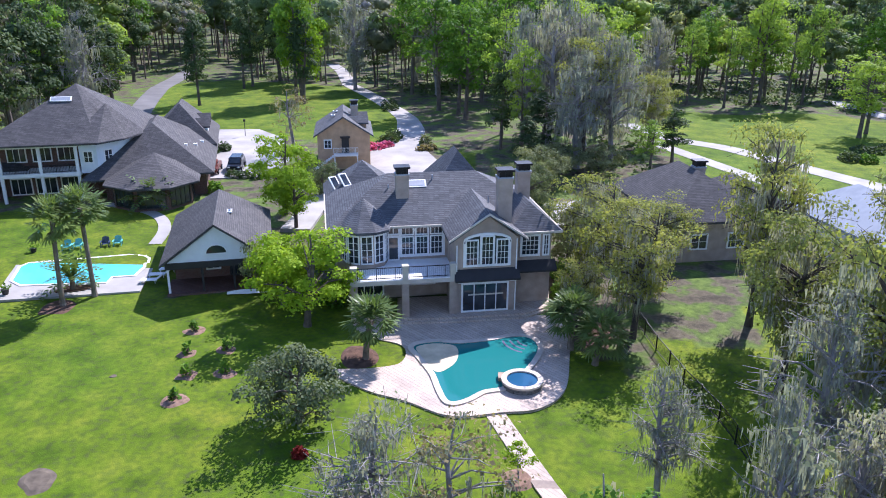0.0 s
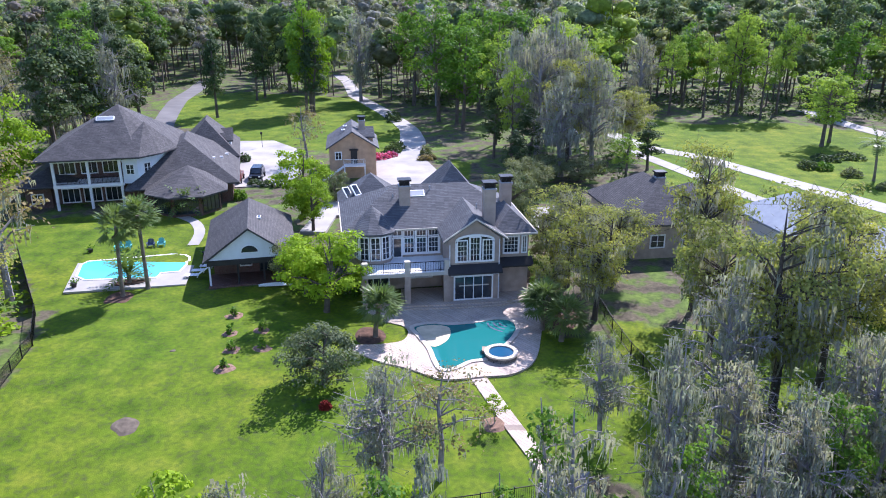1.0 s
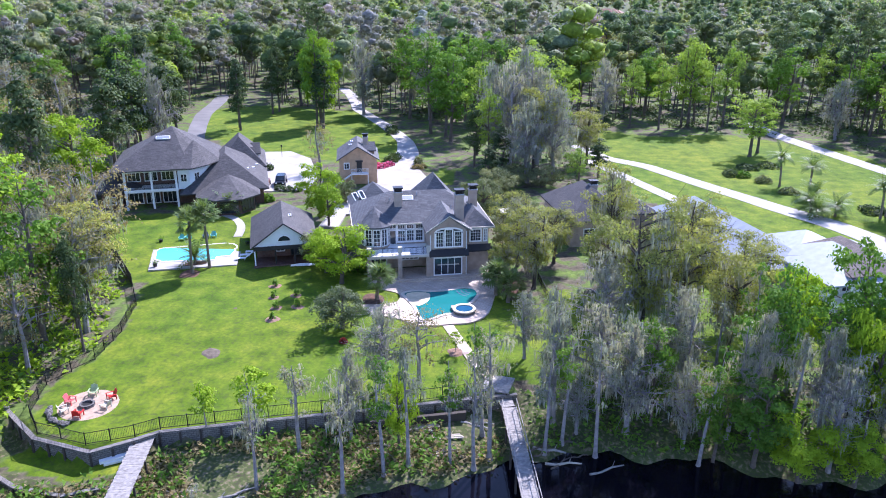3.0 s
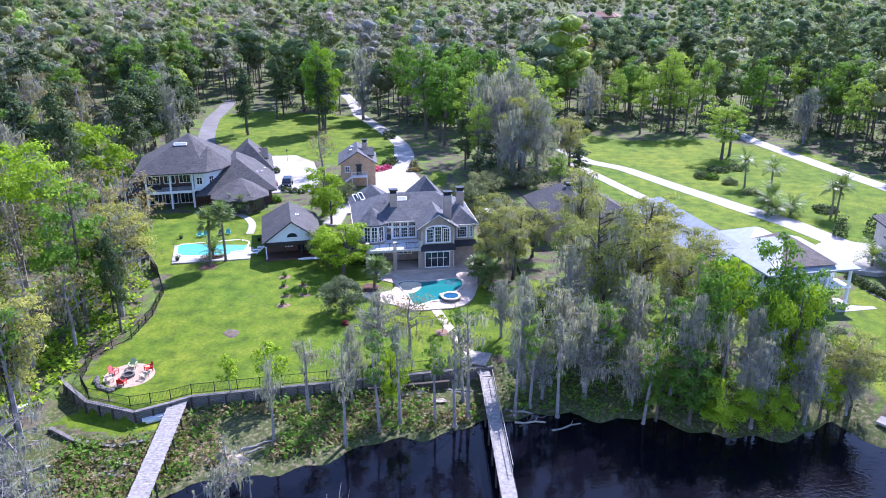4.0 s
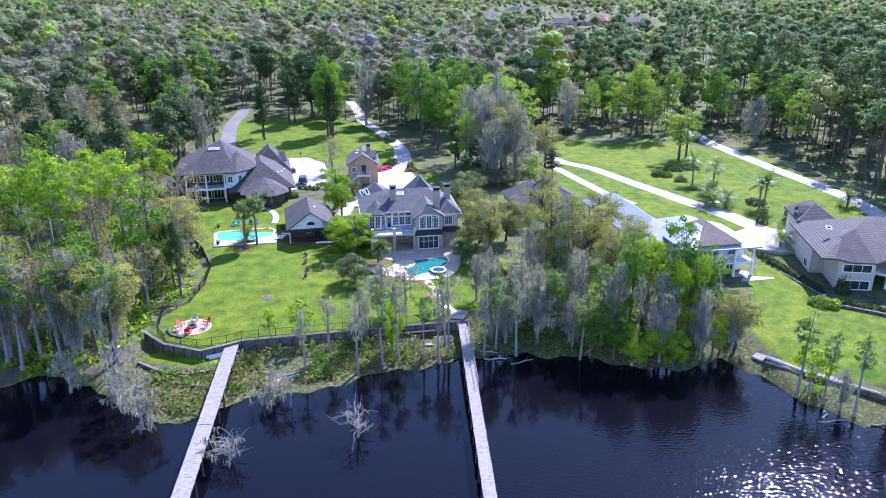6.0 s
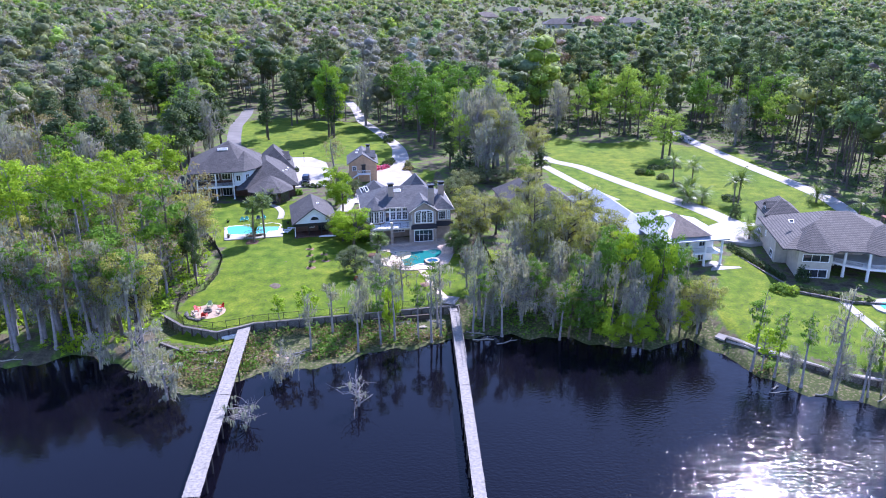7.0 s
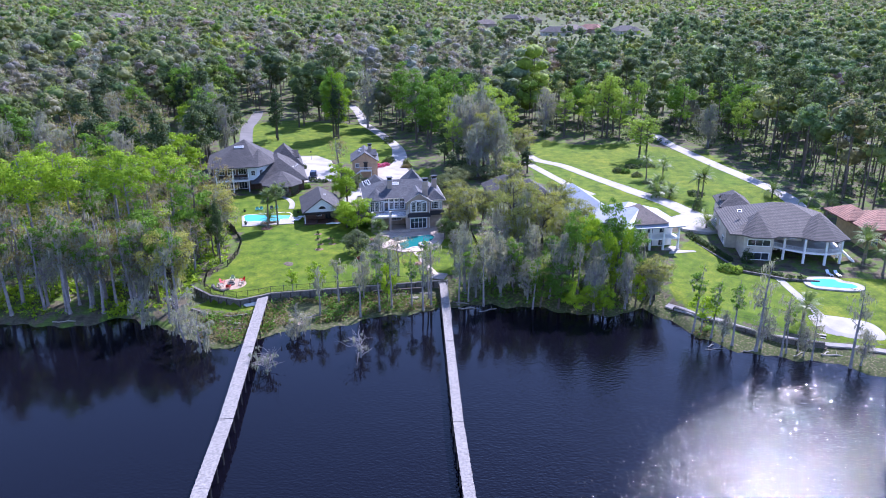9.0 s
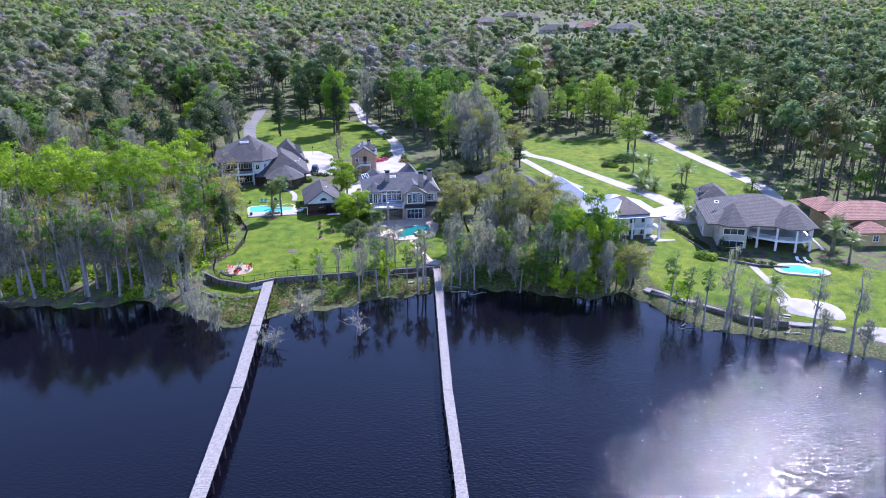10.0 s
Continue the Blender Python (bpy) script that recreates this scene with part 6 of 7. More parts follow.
# ---- palms, shrubs and beds ----
def frond_quads(rs, n, length, droop, width, tilt0, tilt1):
    """Feather fronds: a bent rib with leaflets on both sides, as centres and half sides."""
    cs, us, ws = [], [], []
    for i in range(n):
        az = 2 * math.pi * i * 0.382 + rs.normal() * 0.15
        el = radians(rs.uniform(tilt0, tilt1))
        L = length * rs.uniform(0.8, 1.1)
        p = np.zeros(3)
        d = np.array([math.cos(az) * math.cos(el), math.sin(az) * math.cos(el), math.sin(el)])
        side = np.array([-math.sin(az), math.cos(az), 0])
        m = 9
        for k in range(m):
            d = d - np.array([0, 0, droop / m])
            d = d / np.linalg.norm(d)
            q = p + d * L / m
            wd = width * math.sin(math.pi * (0.12 + 0.82 * k / m))
            for sgn in (-1, 1):
                cs.append((p + q) / 2 + sgn * side * wd * 0.5 - np.array([0, 0, wd * 0.18]))
                us.append(sgn * side * wd * 0.6 + d * wd * 0.25)
                ws.append(d * L / m * 0.42)
            p = q
    return np.array(cs), np.array(us), np.array(ws)


def fan_quads(rs, n, stem, fan, tilt0, tilt1):
    """Fan fronds: blades spread from the end of a stem."""
    cs, us, ws = [], [], []
    for i in range(n):
        az = 2 * math.pi * i * 0.382 + rs.normal() * 0.2
        el = radians(rs.uniform(tilt0, tilt1))
        d = np.array([math.cos(az) * math.cos(el), math.sin(az) * math.cos(el), math.sin(el)])
        side = np.array([-math.sin(az), math.cos(az), 0])
        hub = d * stem * rs.uniform(0.8, 1.1)
        cs.append(hub / 2), us.append(side * 0.03), ws.append(hub / 2)
        for k in range(9):
            a = radians(-80 + 20 * k)
            b = d * math.cos(a) + side * math.sin(a)
            b = b - np.array([0, 0, 0.35 * abs(math.sin(a)) + 0.15])
            b = b / np.linalg.norm(b)
            cs.append(hub + b * fan / 2), us.append(np.cross(b, np.array([0, 0, 1.0])) * 0.11), ws.append(b * fan / 2)
    return np.array(cs), np.array(us), np.array(ws)


def palm(x, y, h, style, seed, label, z=None):
    rs = np.random.RandomState(seed)
    t = thing("palm_tree", label, "palm", (x, y, land_z(x, y) if z is None else z))
    bm = bmesh.new()
    lean = rs.normal(size=2) * 0.25
    pts = [Vector((lean[0] * k * k, lean[1] * k * k, h * k - 0.2)) for k in (0, 0.08, 0.35, 0.65, 1.0)]
    r = 0.22 if h > 5 else 0.26
    for a, b, ra, rb in zip(pts, pts[1:], (1.5, 1.0, 0.85, 0.8), (1.0, 0.85, 0.8, 0.9)):
        tube(bm, a, b, r * ra, r * rb, 9)
    part("trunk", bm, BARK_PALM, t)
    top = np.array(pts[-1])
    if style == "fan":
        c, u, w = fan_quads(rs, 64, 1.35 if h > 5 else 1.3, 1.2 if h > 5 else 1.15, -35, 85)
    else:
        c, u, w = frond_quads(rs, 32, 3.3, 1.25, 0.62, 0, 80)
    part("crown", quad_mesh("crown", c + top, u, w, L_PALM), None, t)
    if style == "fan" and h > 5:
        c, u, w = fan_quads(rs, 26, 0.55, 0.75, -88, -60)
        part("skirt", quad_mesh("skirt", c + top - (0, 0, 0.25), u, w, L_DRY), None, t, "dry hanging old fronds")
    return t


palm(-28.6, 0.9, 7.6, "fan", 1, "tall fan palm with a dry skirt beside the pool")
palm(-26.9, 2.9, 8.0, "fan", 2, "tall fan palm with a dry skirt beside the pool")
palm(-2.2, -6.8, 3.3, "fan", 3, "short bushy fan palm in a mulch bed")
palm(12.7, -4.4, 3.0, "fan", 4, "short bushy fan palm beside the terrace")
palm(14.2, -6.6, 2.6, "fan", 14, "short bushy fan palm beside the terrace")
palm(-29.3, 3.9, 1.3, "feather", 5, "low feathery palm in the pool bed", 0.25)
palm(-32.0, 26.5, 2.0, "feather", 6, "bushy low palm beside the brick house")
for k, (x, y, h) in enumerate(((67.7, 50, 6.0), (71, 44.5, 5.6), (77.2, 30.6, 5.4), (78.6, 31.6, 6.0), (69, 38.5, 2.0), (67, 33.5, 2.6), (70, 31.0, 2.2), (72.6, 5.2, 2.4), (66.5, 30.6, 1.8), (101.5, 21, 3.6), (104.5, 17, 4.2), (106.8, 19.5, 3.2),
                               (76.2, -42.4, 3.8), (98.5, -15, 5.4), (101.0, -11, 5.0), (97.0, 32.5, 2.2), (100.5, -19.5, 4.8))):
    palm(x, y, h, "feather", 30 + k, "feathery garden palm on the lawn")


def shrub(x, y, r, h, mat, label, seed, z=None, name="shrub", cat="shrub", n=420):
    rs = np.random.RandomState(seed)
    a, e = rs.uniform(0, 2 * math.pi, n), np.arcsin(rs.uniform(0, 1, n))
    k = rs.uniform(0.72, 1.05, n) * (1 + 0.15 * np.sin(3 * a + seed))
    c = np.stack([np.cos(a) * np.cos(e) * r * k, np.sin(a) * np.cos(e) * r * k, h * np.sin(e) * k + 0.05], 1)
    u, w = spin(rs, n, 0.16 + 0.05 * r, 0.3)
    t = thing(name, label, cat, (x, y, land_z(x, y) if z is None else z))
    st = bmesh.new()
    for i in range(5):
        tube(st, (0, 0, -0.1), (math.cos(i * 1.3) * r * 0.5, math.sin(i * 1.3) * r * 0.5, h * 0.6), 0.05, 0.02, 4)
    part("stems", st, BARK, t)
    part("leaves", quad_mesh("leaves", c, u, w, mat), None, t)
    return t


def bed(name, pts, mat, label, category="flower bed", lift=0.06):
    """A flat bed draped over the ground."""
    loop = smooth_loop(pts, 5)
    cx, cy = np.mean(loop, 0)
    bm = bmesh.new()
    rings = []
    for f in (1.0, 0.66, 0.33):
        rings.append([bm.verts.new((cx + (x - cx) * f, cy + (y - cy) * f, land_z(cx + (x - cx) * f, cy + (y - cy) * f) + (lift if f < 1 else -0.06))) for x, y in loop])
    mid = bm.verts.new((cx, cy, land_z(cx, cy) + lift))
    n = len(loop)
    for a, b in zip(rings, rings[1:]):
        for i in range(n):
            bm.faces.new((a[i], a[(i + 1) % n], b[(i + 1) % n], b[i]))
    for i in range(n):
        bm.faces.new((rings[-1][i], rings[-1][(i + 1) % n], mid))
    return single(name, bm, mat, label, category, kind="structure")


def blob(x, y, r, k=8, seed=1):
    rs = random.Random(seed)
    return [(x + math.cos(2 * math.pi * i / k) * r * rs.uniform(0.75, 1.2), y + math.sin(2 * math.pi * i / k) * r * rs.uniform(0.75, 1.2)) for i in range(k)]


for i, (x, y) in enumerate(((-13.8, -12.9), (-14.2, -9.8), (-11.7, -9.3), (-15.3, -6.7), (-12.6, -6.0), (-16.1, -3.1))):
    bed("planting_ring", blob(x, y, 0.95, 8, i), STRAW, "round mulch ring in the lawn")
    shrub(x, y, 0.34, 0.9, L_GREEN, "small sparse young shrub in a mulch ring", i + 3, n=60)
bed("palm_bed", [(-4.2, -6.2), (-3.4, -8.2), (-1.6, -7.9), (-1.2, -6.4), (-2.0, -5.0), (-3.6, -4.6)], MULCH, "red-brown mulch bed under the palm", lift=0.12)
bed("dirt_patch", blob(-18.4, -21.0, 1.1, 9, 4), DIRT, "bare dirt patch in the lawn", "dirt patch", 0.03)
bed("dirt_patch", blob(-19.2, -10.2, 0.3, 7, 5), DIRT, "small bare spot in the lawn", "dirt patch", 0.03)
bed("tree_bed", blob(-5.0, -17.4, 2.4, 9, 6), DIRT, "bare shaded earth under the low tree", lift=0.03)
bed("tree_bed", blob(-29, 0.6, 1.9, 9, 7) , MULCH, "mulch bed under two palms", lift=0.05)
bed("tree_bed", [(13, -4), (14.5, -7), (16.4, -3), (16.8, 3), (14, 6), (12.6, 1)], MULCH, "brown leaf-strewn bed under the oaks", lift=0.05)
bed("planting_ring", blob(8.2, -19.5, 1.1, 9, 9), STRAW, "mulch ring round a young tree")
bed("patio", [(78, -40), (80.5, -38.8), (88, -41), (89, -46), (86.5, -48.5), (79, -46)], CONC, "pale concrete river patio", "patio", 0.12)
bed("patio", [(88, -50), (94, -50.5), (97, -54), (92, -56), (88, -54)], WALK, "grey concrete river landing", "patio", 0.12)
shrub(-4.4, -18.2, 0.4, 0.5, L_RED, "small red-leaved garden shrub", 40)
for i, (x, y, r, h) in enumerate(((-10.2, 61.2, 1.6, 0.9), (-11.8, 60.0, 1.4, 0.8), (-9.0, 62.8, 1.2, 0.8), (-2.8, 60.5, 1.3, 0.8), (-1.8, 61.5, 1.0, 0.7))):
    shrub(x, y, r, h, L_PINK if i < 3 else L_BROWN, "pink azalea bush beside the drive" if i < 3 else "low russet bush beside the drive", 50 + i, name="azalea", n=300)
for i, (x, y, r, h, m) in enumerate(((-27.2, 34.5, 1.0, 1.2, L_GREEN), (-29.2, 36.4, 0.9, 1.0, L_GREEN), (-31.2, 30.6, 1.3, 1.6, L_OLIVE), (-34.5, 55.5, 1.1, 1.4, L_DARK), (-33.4, 57.5, 1.1, 1.2, L_DARK), (12.6, 25.5, 1.6, 2.3, L_DARK),
                                     (13.6, 9.0, 1.3, 1.8, L_GREEN), (13.2, 5.2, 1.2, 1.6, L_GREEN), (12.9, 2.2, 1.0, 1.4, L_DARK), (-12.6, 9.0, 1.6, 2.4, L_GREEN), (-6.2, 3.0, 1.4, 2.0, L_GREEN), (70.2, -19.2, 1.7, 1.3, L_LIME), (71.9, -19.9, 1.3, 1.1, L_LIME),
                                     (60.9, 58.0, 1.6, 1.4, L_DARK), (63.0, 57.0, 1.4, 1.2, L_GREEN), (65.6, 53.0, 1.7, 1.2, L_OLIVE), (67.6, 45, 1.8, 1.0, L_OLIVE), (43.4, 112.0, 2.2, 2.4, L_DARK), (-13.0, 101.0, 1.8, 1.5, L_DARK), (-12.4, 97.5, 1.6, 1.4, L_DARK),
                                     (75.6, -14.6, 1.3, 2.6, L_DARK), (74.4, 20.5, 1.2, 3.6, L_DARK), (80.5, 21.5, 1.5, 3.4, L_DARK), (-9.0, 66.5, 1.8, 1.2, L_DARK), (-8.6, 69.0, 1.6, 1.2, L_DARK), (-3.0, 64.5, 1.0, 1.6, L_OLIVE), (77.5, 34.0, 2.2, 1.0, L_DARK), (66, 64, 2.4, 0.9, L_DARK), (71, 66, 2.6, 0.9, L_DARK))):
    shrub(x, y, r, h, m, "rounded leafy garden shrub", 70 + i)
hed = 0
for (xa, ya), (xb, yb) in (((67.6, 2.0), (72.4, -14.5)), ((72.6, -18.8), (80.0, -22.6)), ((-28, 42), (-22.8, 41)), ((80, -23.5), (84, -24))):
    n = max(2, int(math.hypot(xb - xa, yb - ya) / 1.5))
    for i in range(n):
        f = (i + 0.5) / n
        hed += 1
        shrub(xa + (xb - xa) * f, ya + (yb - ya) * f, 0.95, 0.9, L_DARK, "clipped dark hedge plant beside the house", 120 + hed, name="hedge_plant", cat="hedge", n=190)["group"] = "hedges"


def undergrowth(name, polys, n, sizes, mat, label, seed, hmax=1.2, leaf=0.3, per=9):
    """Low plants too many to count."""
    rs = np.random.RandomState(seed)
    cs = []
    while len(cs) < n:
        poly = polys[rs.randint(len(polys))]
        xs, ys = zip(*poly)
        x, y = rs.uniform(min(xs), max(xs)), rs.uniform(min(ys), max(ys))
        if patch(x, y, 7) < 0.42 or not inside(np.array([x]), np.array([y]), poly)[0] or land_z(x, y) < -3.3:
            continue
        if not outside_built(x, y):
            continue
        cs.append((x, y, land_z(x, y)))
    c = np.repeat(np.array(cs), per, 0)
    h = rs.uniform(0.3, 1, (n, 1)).repeat(per, 0)
    c = c + np.concatenate([rs.normal(size=(n * per, 2)) * sizes, rs.uniform(0.05, 1, (n * per, 1)) * hmax * h], 1)
    u, w = spin(rs, len(c), leaf, 0.4)
    ob = new(name, quad_mesh(name, c, u, w, mat, 3))
    return tagged(ob, label, "undergrowth", kind="stuff")


WEST = [(-36, -4), (-46, 10), (-64, 18), (-110, 20), (-110, -44), (-60, -45), (-38, -42), (-33, -36), (-34, -28), (-31.5, -20)]
RIVERSIDE = [(-33, -49), (-31, -44), (-20, -41), (-17, -36.6), (11, -28.6), (14, -36), (0, -40), (-12, -46), (-22, -53)]
EASTBANK = [(16, -35), (16, -24), (30, -24), (52, -22), (56, -38), (40, -39)]
undergrowth("undergrowth", [WEST, WEST, WEST, [(-110, 20), (-62, 20), (-60, 60), (-110, 60)]], 3600, 0.5, L_BRIGHT, "bright green undergrowth on the wood floor", 61, 1.3, 0.34)
EASTSHORE = [(56, -45), (60, -42.5), (70, -48.5), (78, -50.5), (90, -54), (90, -58), (74, -53), (62, -49)]
undergrowth("undergrowth", [RIVERSIDE, RIVERSIDE, EASTSHORE], 1000, 0.45, L_BROWN, "brown weeds and brush on the river bank", 62, 0.8, 0.2)
undergrowth("undergrowth", [RIVERSIDE, RIVERSIDE, EASTBANK, WEST, EASTSHORE], 1200, 0.5, L_GREEN, "leafy green brush on the river bank", 63, 1.4, 0.26)
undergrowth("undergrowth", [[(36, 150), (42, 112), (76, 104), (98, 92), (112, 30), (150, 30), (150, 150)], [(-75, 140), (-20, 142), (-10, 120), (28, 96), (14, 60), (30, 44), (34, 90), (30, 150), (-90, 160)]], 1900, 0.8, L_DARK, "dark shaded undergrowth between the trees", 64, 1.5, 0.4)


# ---- docks, walls and fences ----
def dock(pts, width, label, rails=False, z=-1.25):
    t = thing("dock", label, "dock")
    planks, beams = bmesh.new(), bmesh.new()
    rs = random.Random(len(pts) + int(width * 10))
    for (xa, ya), (xb, yb) in zip(pts, pts[1:]):
        a, b = Vector((xa, ya, z)), Vector((xb, yb, z))
        d = (b - a).normalized()
        s = Vector((-d.y, d.x, 0))
        n = int((b - a).length / 0.16)
        for i in range(n):
            p = a + d * (i * 0.16)
            wv = width / 2 + rs.uniform(-0.04, 0.04)
            dz = rs.uniform(-0.008, 0.008)
            q = [p - s * wv, p + s * wv, p + s * wv + d * 0.145, p - s * wv + d * 0.145]
            top = [planks.verts.new((v.x, v.y, z + dz)) for v in q]
            low = [planks.verts.new((v.x, v.y, z + dz - 0.05)) for v in q]
            planks.faces.new(top[::-1])
            for k in range(4):
                planks.faces.new((top[k], top[(k + 1) % 4], low[(k + 1) % 4], low[k]))
        for o in (-0.42, 0.42):
            tube(beams, a + s * width * o - Vector((0, 0, 0.18)), b + s * width * o - Vector((0, 0, 0.18)), 0.1, 0.1, 4)
        m = max(1, int((b - a).length / 3.2))
        for i in range(m + 1):
            p = a + (b - a) * (i / m)
            for o in (-0.5, 0.5):
                q = p + s * width * o
                part("piling", tube(bmesh.new(), (q.x, q.y, -6.5), (q.x, q.y, z - 0.08 if not rails else z - 0.08), 0.11, 0.1, 7), WOOD_DARK, t)
    tagged(part("planks", planks, WOOD_GREY, t, "weathered grey deck planks"), kind="stuff")
    part("beams", beams, WOOD_DARK, t)
    if rails:
        (xa, ya), (xb, yb) = pts[1], pts[2]
        a, b = Vector((xa, ya, 0)), Vector((xb, yb, 0))
        d = (b - a).normalized()
        s = Vector((-d.y, d.x, 0)) * width / 2
        for sg in (1, -1):
            railing(t, tuple((a + s * sg).xy), tuple((a + s * sg + d * rails).xy), z, 1.0, WOOD_GREY, 1.6, "handrail")
    return t


dock([(-19.4, -36.2), (-16.0, -57.0), (-12.6, -78.0), (-9.3, -103.0), (-6.2, -127.0)], 1.9, "long weathered grey timber dock over the dark water")
dock([(13.0, -26.6), (13.7, -29.2), (16.0, -53.0), (18.3, -77.0), (21.3, -102.0), (24.2, -127.0)], 1.4, "long narrow grey timber dock with a handrail near land", 18.0)
plat = thing("dock_platform", "grey timber landing at the head of the dock", "platform", (12.6, -25.6, land_z(12.6, -25.6)), -14)
for i in range(16):
    part("plank", boxes((-1.5, 1.5, -1.6 + 0.2 * i, -1.42 + 0.2 * i, 0.0, 0.1)), WOOD_GREY, plat)
part("bearer", boxes((-1.4, -1.2, -1.6, 1.6, -1.6, 0.0), (1.2, 1.4, -1.6, 1.6, -1.6, 0.0)), WOOD_DARK, plat)
fl = thing("dinghy", "small white upturned boat beside the dock", "boat", (-21.0, -38.2, -2.3), 30)
part("hull", boxes((-1.5, 1.5, -0.28, 0.28, 0.2, 0.45), (-1.2, 1.2, -0.4, 0.4, 0.0, 0.22)), WHITE, fl)
fl = thing("dinghy", "white upturned boat among the bare trees", "boat", (-35.5, -36.5, -2.2), 55)
part("hull", boxes((-1.7, 1.7, -0.3, 0.3, 0.3, 0.6), (-1.3, 1.3, -0.45, 0.45, 0.0, 0.32)), WHITE, fl)


def block_wall(pts, z0, z1, thick, label, name="retaining_wall", mat=None):
    t = thing(name, label, "wall", kind="structure")
    for (xa, ya), (xb, yb) in zip(pts, pts[1:]):
        L = math.hypot(xb - xa, yb - ya)
        part("wall_run", boxes((-0.02, L + 0.02, -thick / 2, thick / 2, z0, z1), (-0.03, L + 0.03, -thick / 2 - 0.05, thick / 2 + 0.05, z1, z1 + 0.1)), mat or STONE, t, "", (xa, ya, 0), math.atan2(yb - ya, xb - xa))
        for i in range(int(L / 1.8)):
            part("buttress", boxes((-0.1, 0.1, -thick / 2 - 0.16, -thick / 2 - 0.02, z0, z1 - 0.05)), WOOD_DARK, t, "", (xa + (xb - xa) * i * 1.8 / L, ya + (yb - ya) * i * 1.8 / L, 0), math.atan2(yb - ya, xb - xa))


wall_line = [(-35.2, -31.5)] + [(x, y) for x, y in BANK]
block_wall(wall_line, -3.4, -1.0, 0.35, "dark grey timber and block river wall")
block_wall([(-31.5, -40.3), (-28, -42.3), (-23.5, -43.2), (-19.2, -41.4), (-18.0, -40.4)], -3.8, -2.35, 0.3, "lower dark grey river wall")
block_wall([(56, -36.2), (61, -41.4), (66, -44.8), (71, -48.2), (77, -49.6)], -3.8, -1.7, 0.35, "grey block wall under the river walk", mat=STONE)
block_wall([(66.5, 3.0), (71.5, -15.6), (73.0, -20.2), (80.0, -24.2), (86, -25)], -1.6, -0.45, 0.3, "low stone edging beside the hedge")
block_wall([(0.5, -31.8), (9.5, -29.6)], -3.3, -1.7, 0.3, "weathered timber bank support", mat=WOOD_DARK)


def iron_fence(pts, h, label, gap=0.14, mat=None):
    t = thing("iron_fence", label, "fence")
    for (xa, ya), (xb, yb) in zip(pts, pts[1:]):
        L = math.hypot(xb - xa, yb - ya)
        n = max(1, round(L / 2.4))
        for i in range(n):
            f0, f1 = i / n, (i + 1) / n
            p, q = (xa + (xb - xa) * f0, ya + (yb - ya) * f0), (xa + (xb - xa) * f1, ya + (yb - ya) * f1)
            z = max(land_z(*p), land_z(*q))
            part("post", boxes((-0.04, 0.04, -0.04, 0.04, -0.3, h + 0.08)), mat or BLACK, t, "", (*p, z))
            l = math.hypot(q[0] - p[0], q[1] - p[1])
            bm = boxes((0, l, -0.02, 0.02, h - 0.05, h), (0, l, -0.02, 0.02, 0.12, 0.17))
            for k in range(1, int(l / gap)):
                box(bm, k * gap - 0.009, k * gap + 0.009, -0.009, 0.009, 0.05, h)
            part("panel", bm, mat or BLACK, t, "", (*p, z), math.atan2(yb - ya, xb - xa))


iron_fence([(-31.4, -33.6), (-29.3, -36.2), (-24, -37.7), (-20.2, -36.2), (-18.4, -34.9), (-9, -32.5), (3, -29.5), (11.4, -27.2)], 1.25, "black iron fence along the river wall")
iron_fence([(-34.8, -4.0), (-31.6, -10), (-30.2, -17), (-30.4, -23), (-33, -28), (-31.8, -33)], 1.25, "black iron fence along the lawn's edge")
iron_fence([(18.4, 1.0), (19.0, -4.2), (19.8, -9.0), (20.9, -13.4), (21.5, -18)], 1.25, "black iron fence between two gardens")
wf = thing("board_fence", "dark weathered board fence at the lawn's edge", "fence")
pa, pb = Vector((-45, 10.5)), Vector((-34.8, -4.0))
L = (pb - pa).length
ang = math.atan2(pb.y - pa.y, pb.x - pa.x)
for i in range(int(L / 0.3)):
    p = pa + (pb - pa) * (i * 0.3 / L)
    part("board", boxes((0, 0.28, -0.02, 0.02, -0.3, 1.7 + 0.03 * (i % 3))), WOOD_DARK, wf, "", (p.x, p.y, land_z(p.x, p.y)), ang)
part("rail", boxes((0, L, -0.08, -0.02, 1.2, 1.3)), WOOD_DARK, wf, "", (pa.x, pa.y, 0.1), ang)


# ---- driftwood, logs and snags on the bank ----
def log(x, y, length, r, yaw, mat, label):
    bm = bmesh.new()
    z = max(land_z(x, y), WATER_Z) + r * 0.6
    c, s = math.cos(radians(yaw)), math.sin(radians(yaw))
    p = [Vector((t * c * length, t * s * length + 0.1 * math.sin(5 * t), 0.08 * math.sin(7 * t))) for t in (-0.5, -0.2, 0.15, 0.5)]
    for a, b, ra, rb in zip(p, p[1:], (1, 0.95, 0.8), (0.95, 0.8, 0.5)):
        tube(bm, a, b, r * ra, r * rb, 7)
    tube(bm, p[2], p[2] + Vector((0.3, 0.5, 0.35)), r * 0.35, r * 0.1, 5)
    return single("log", bm, mat, label, "log", (x, y, z), group="driftwood")


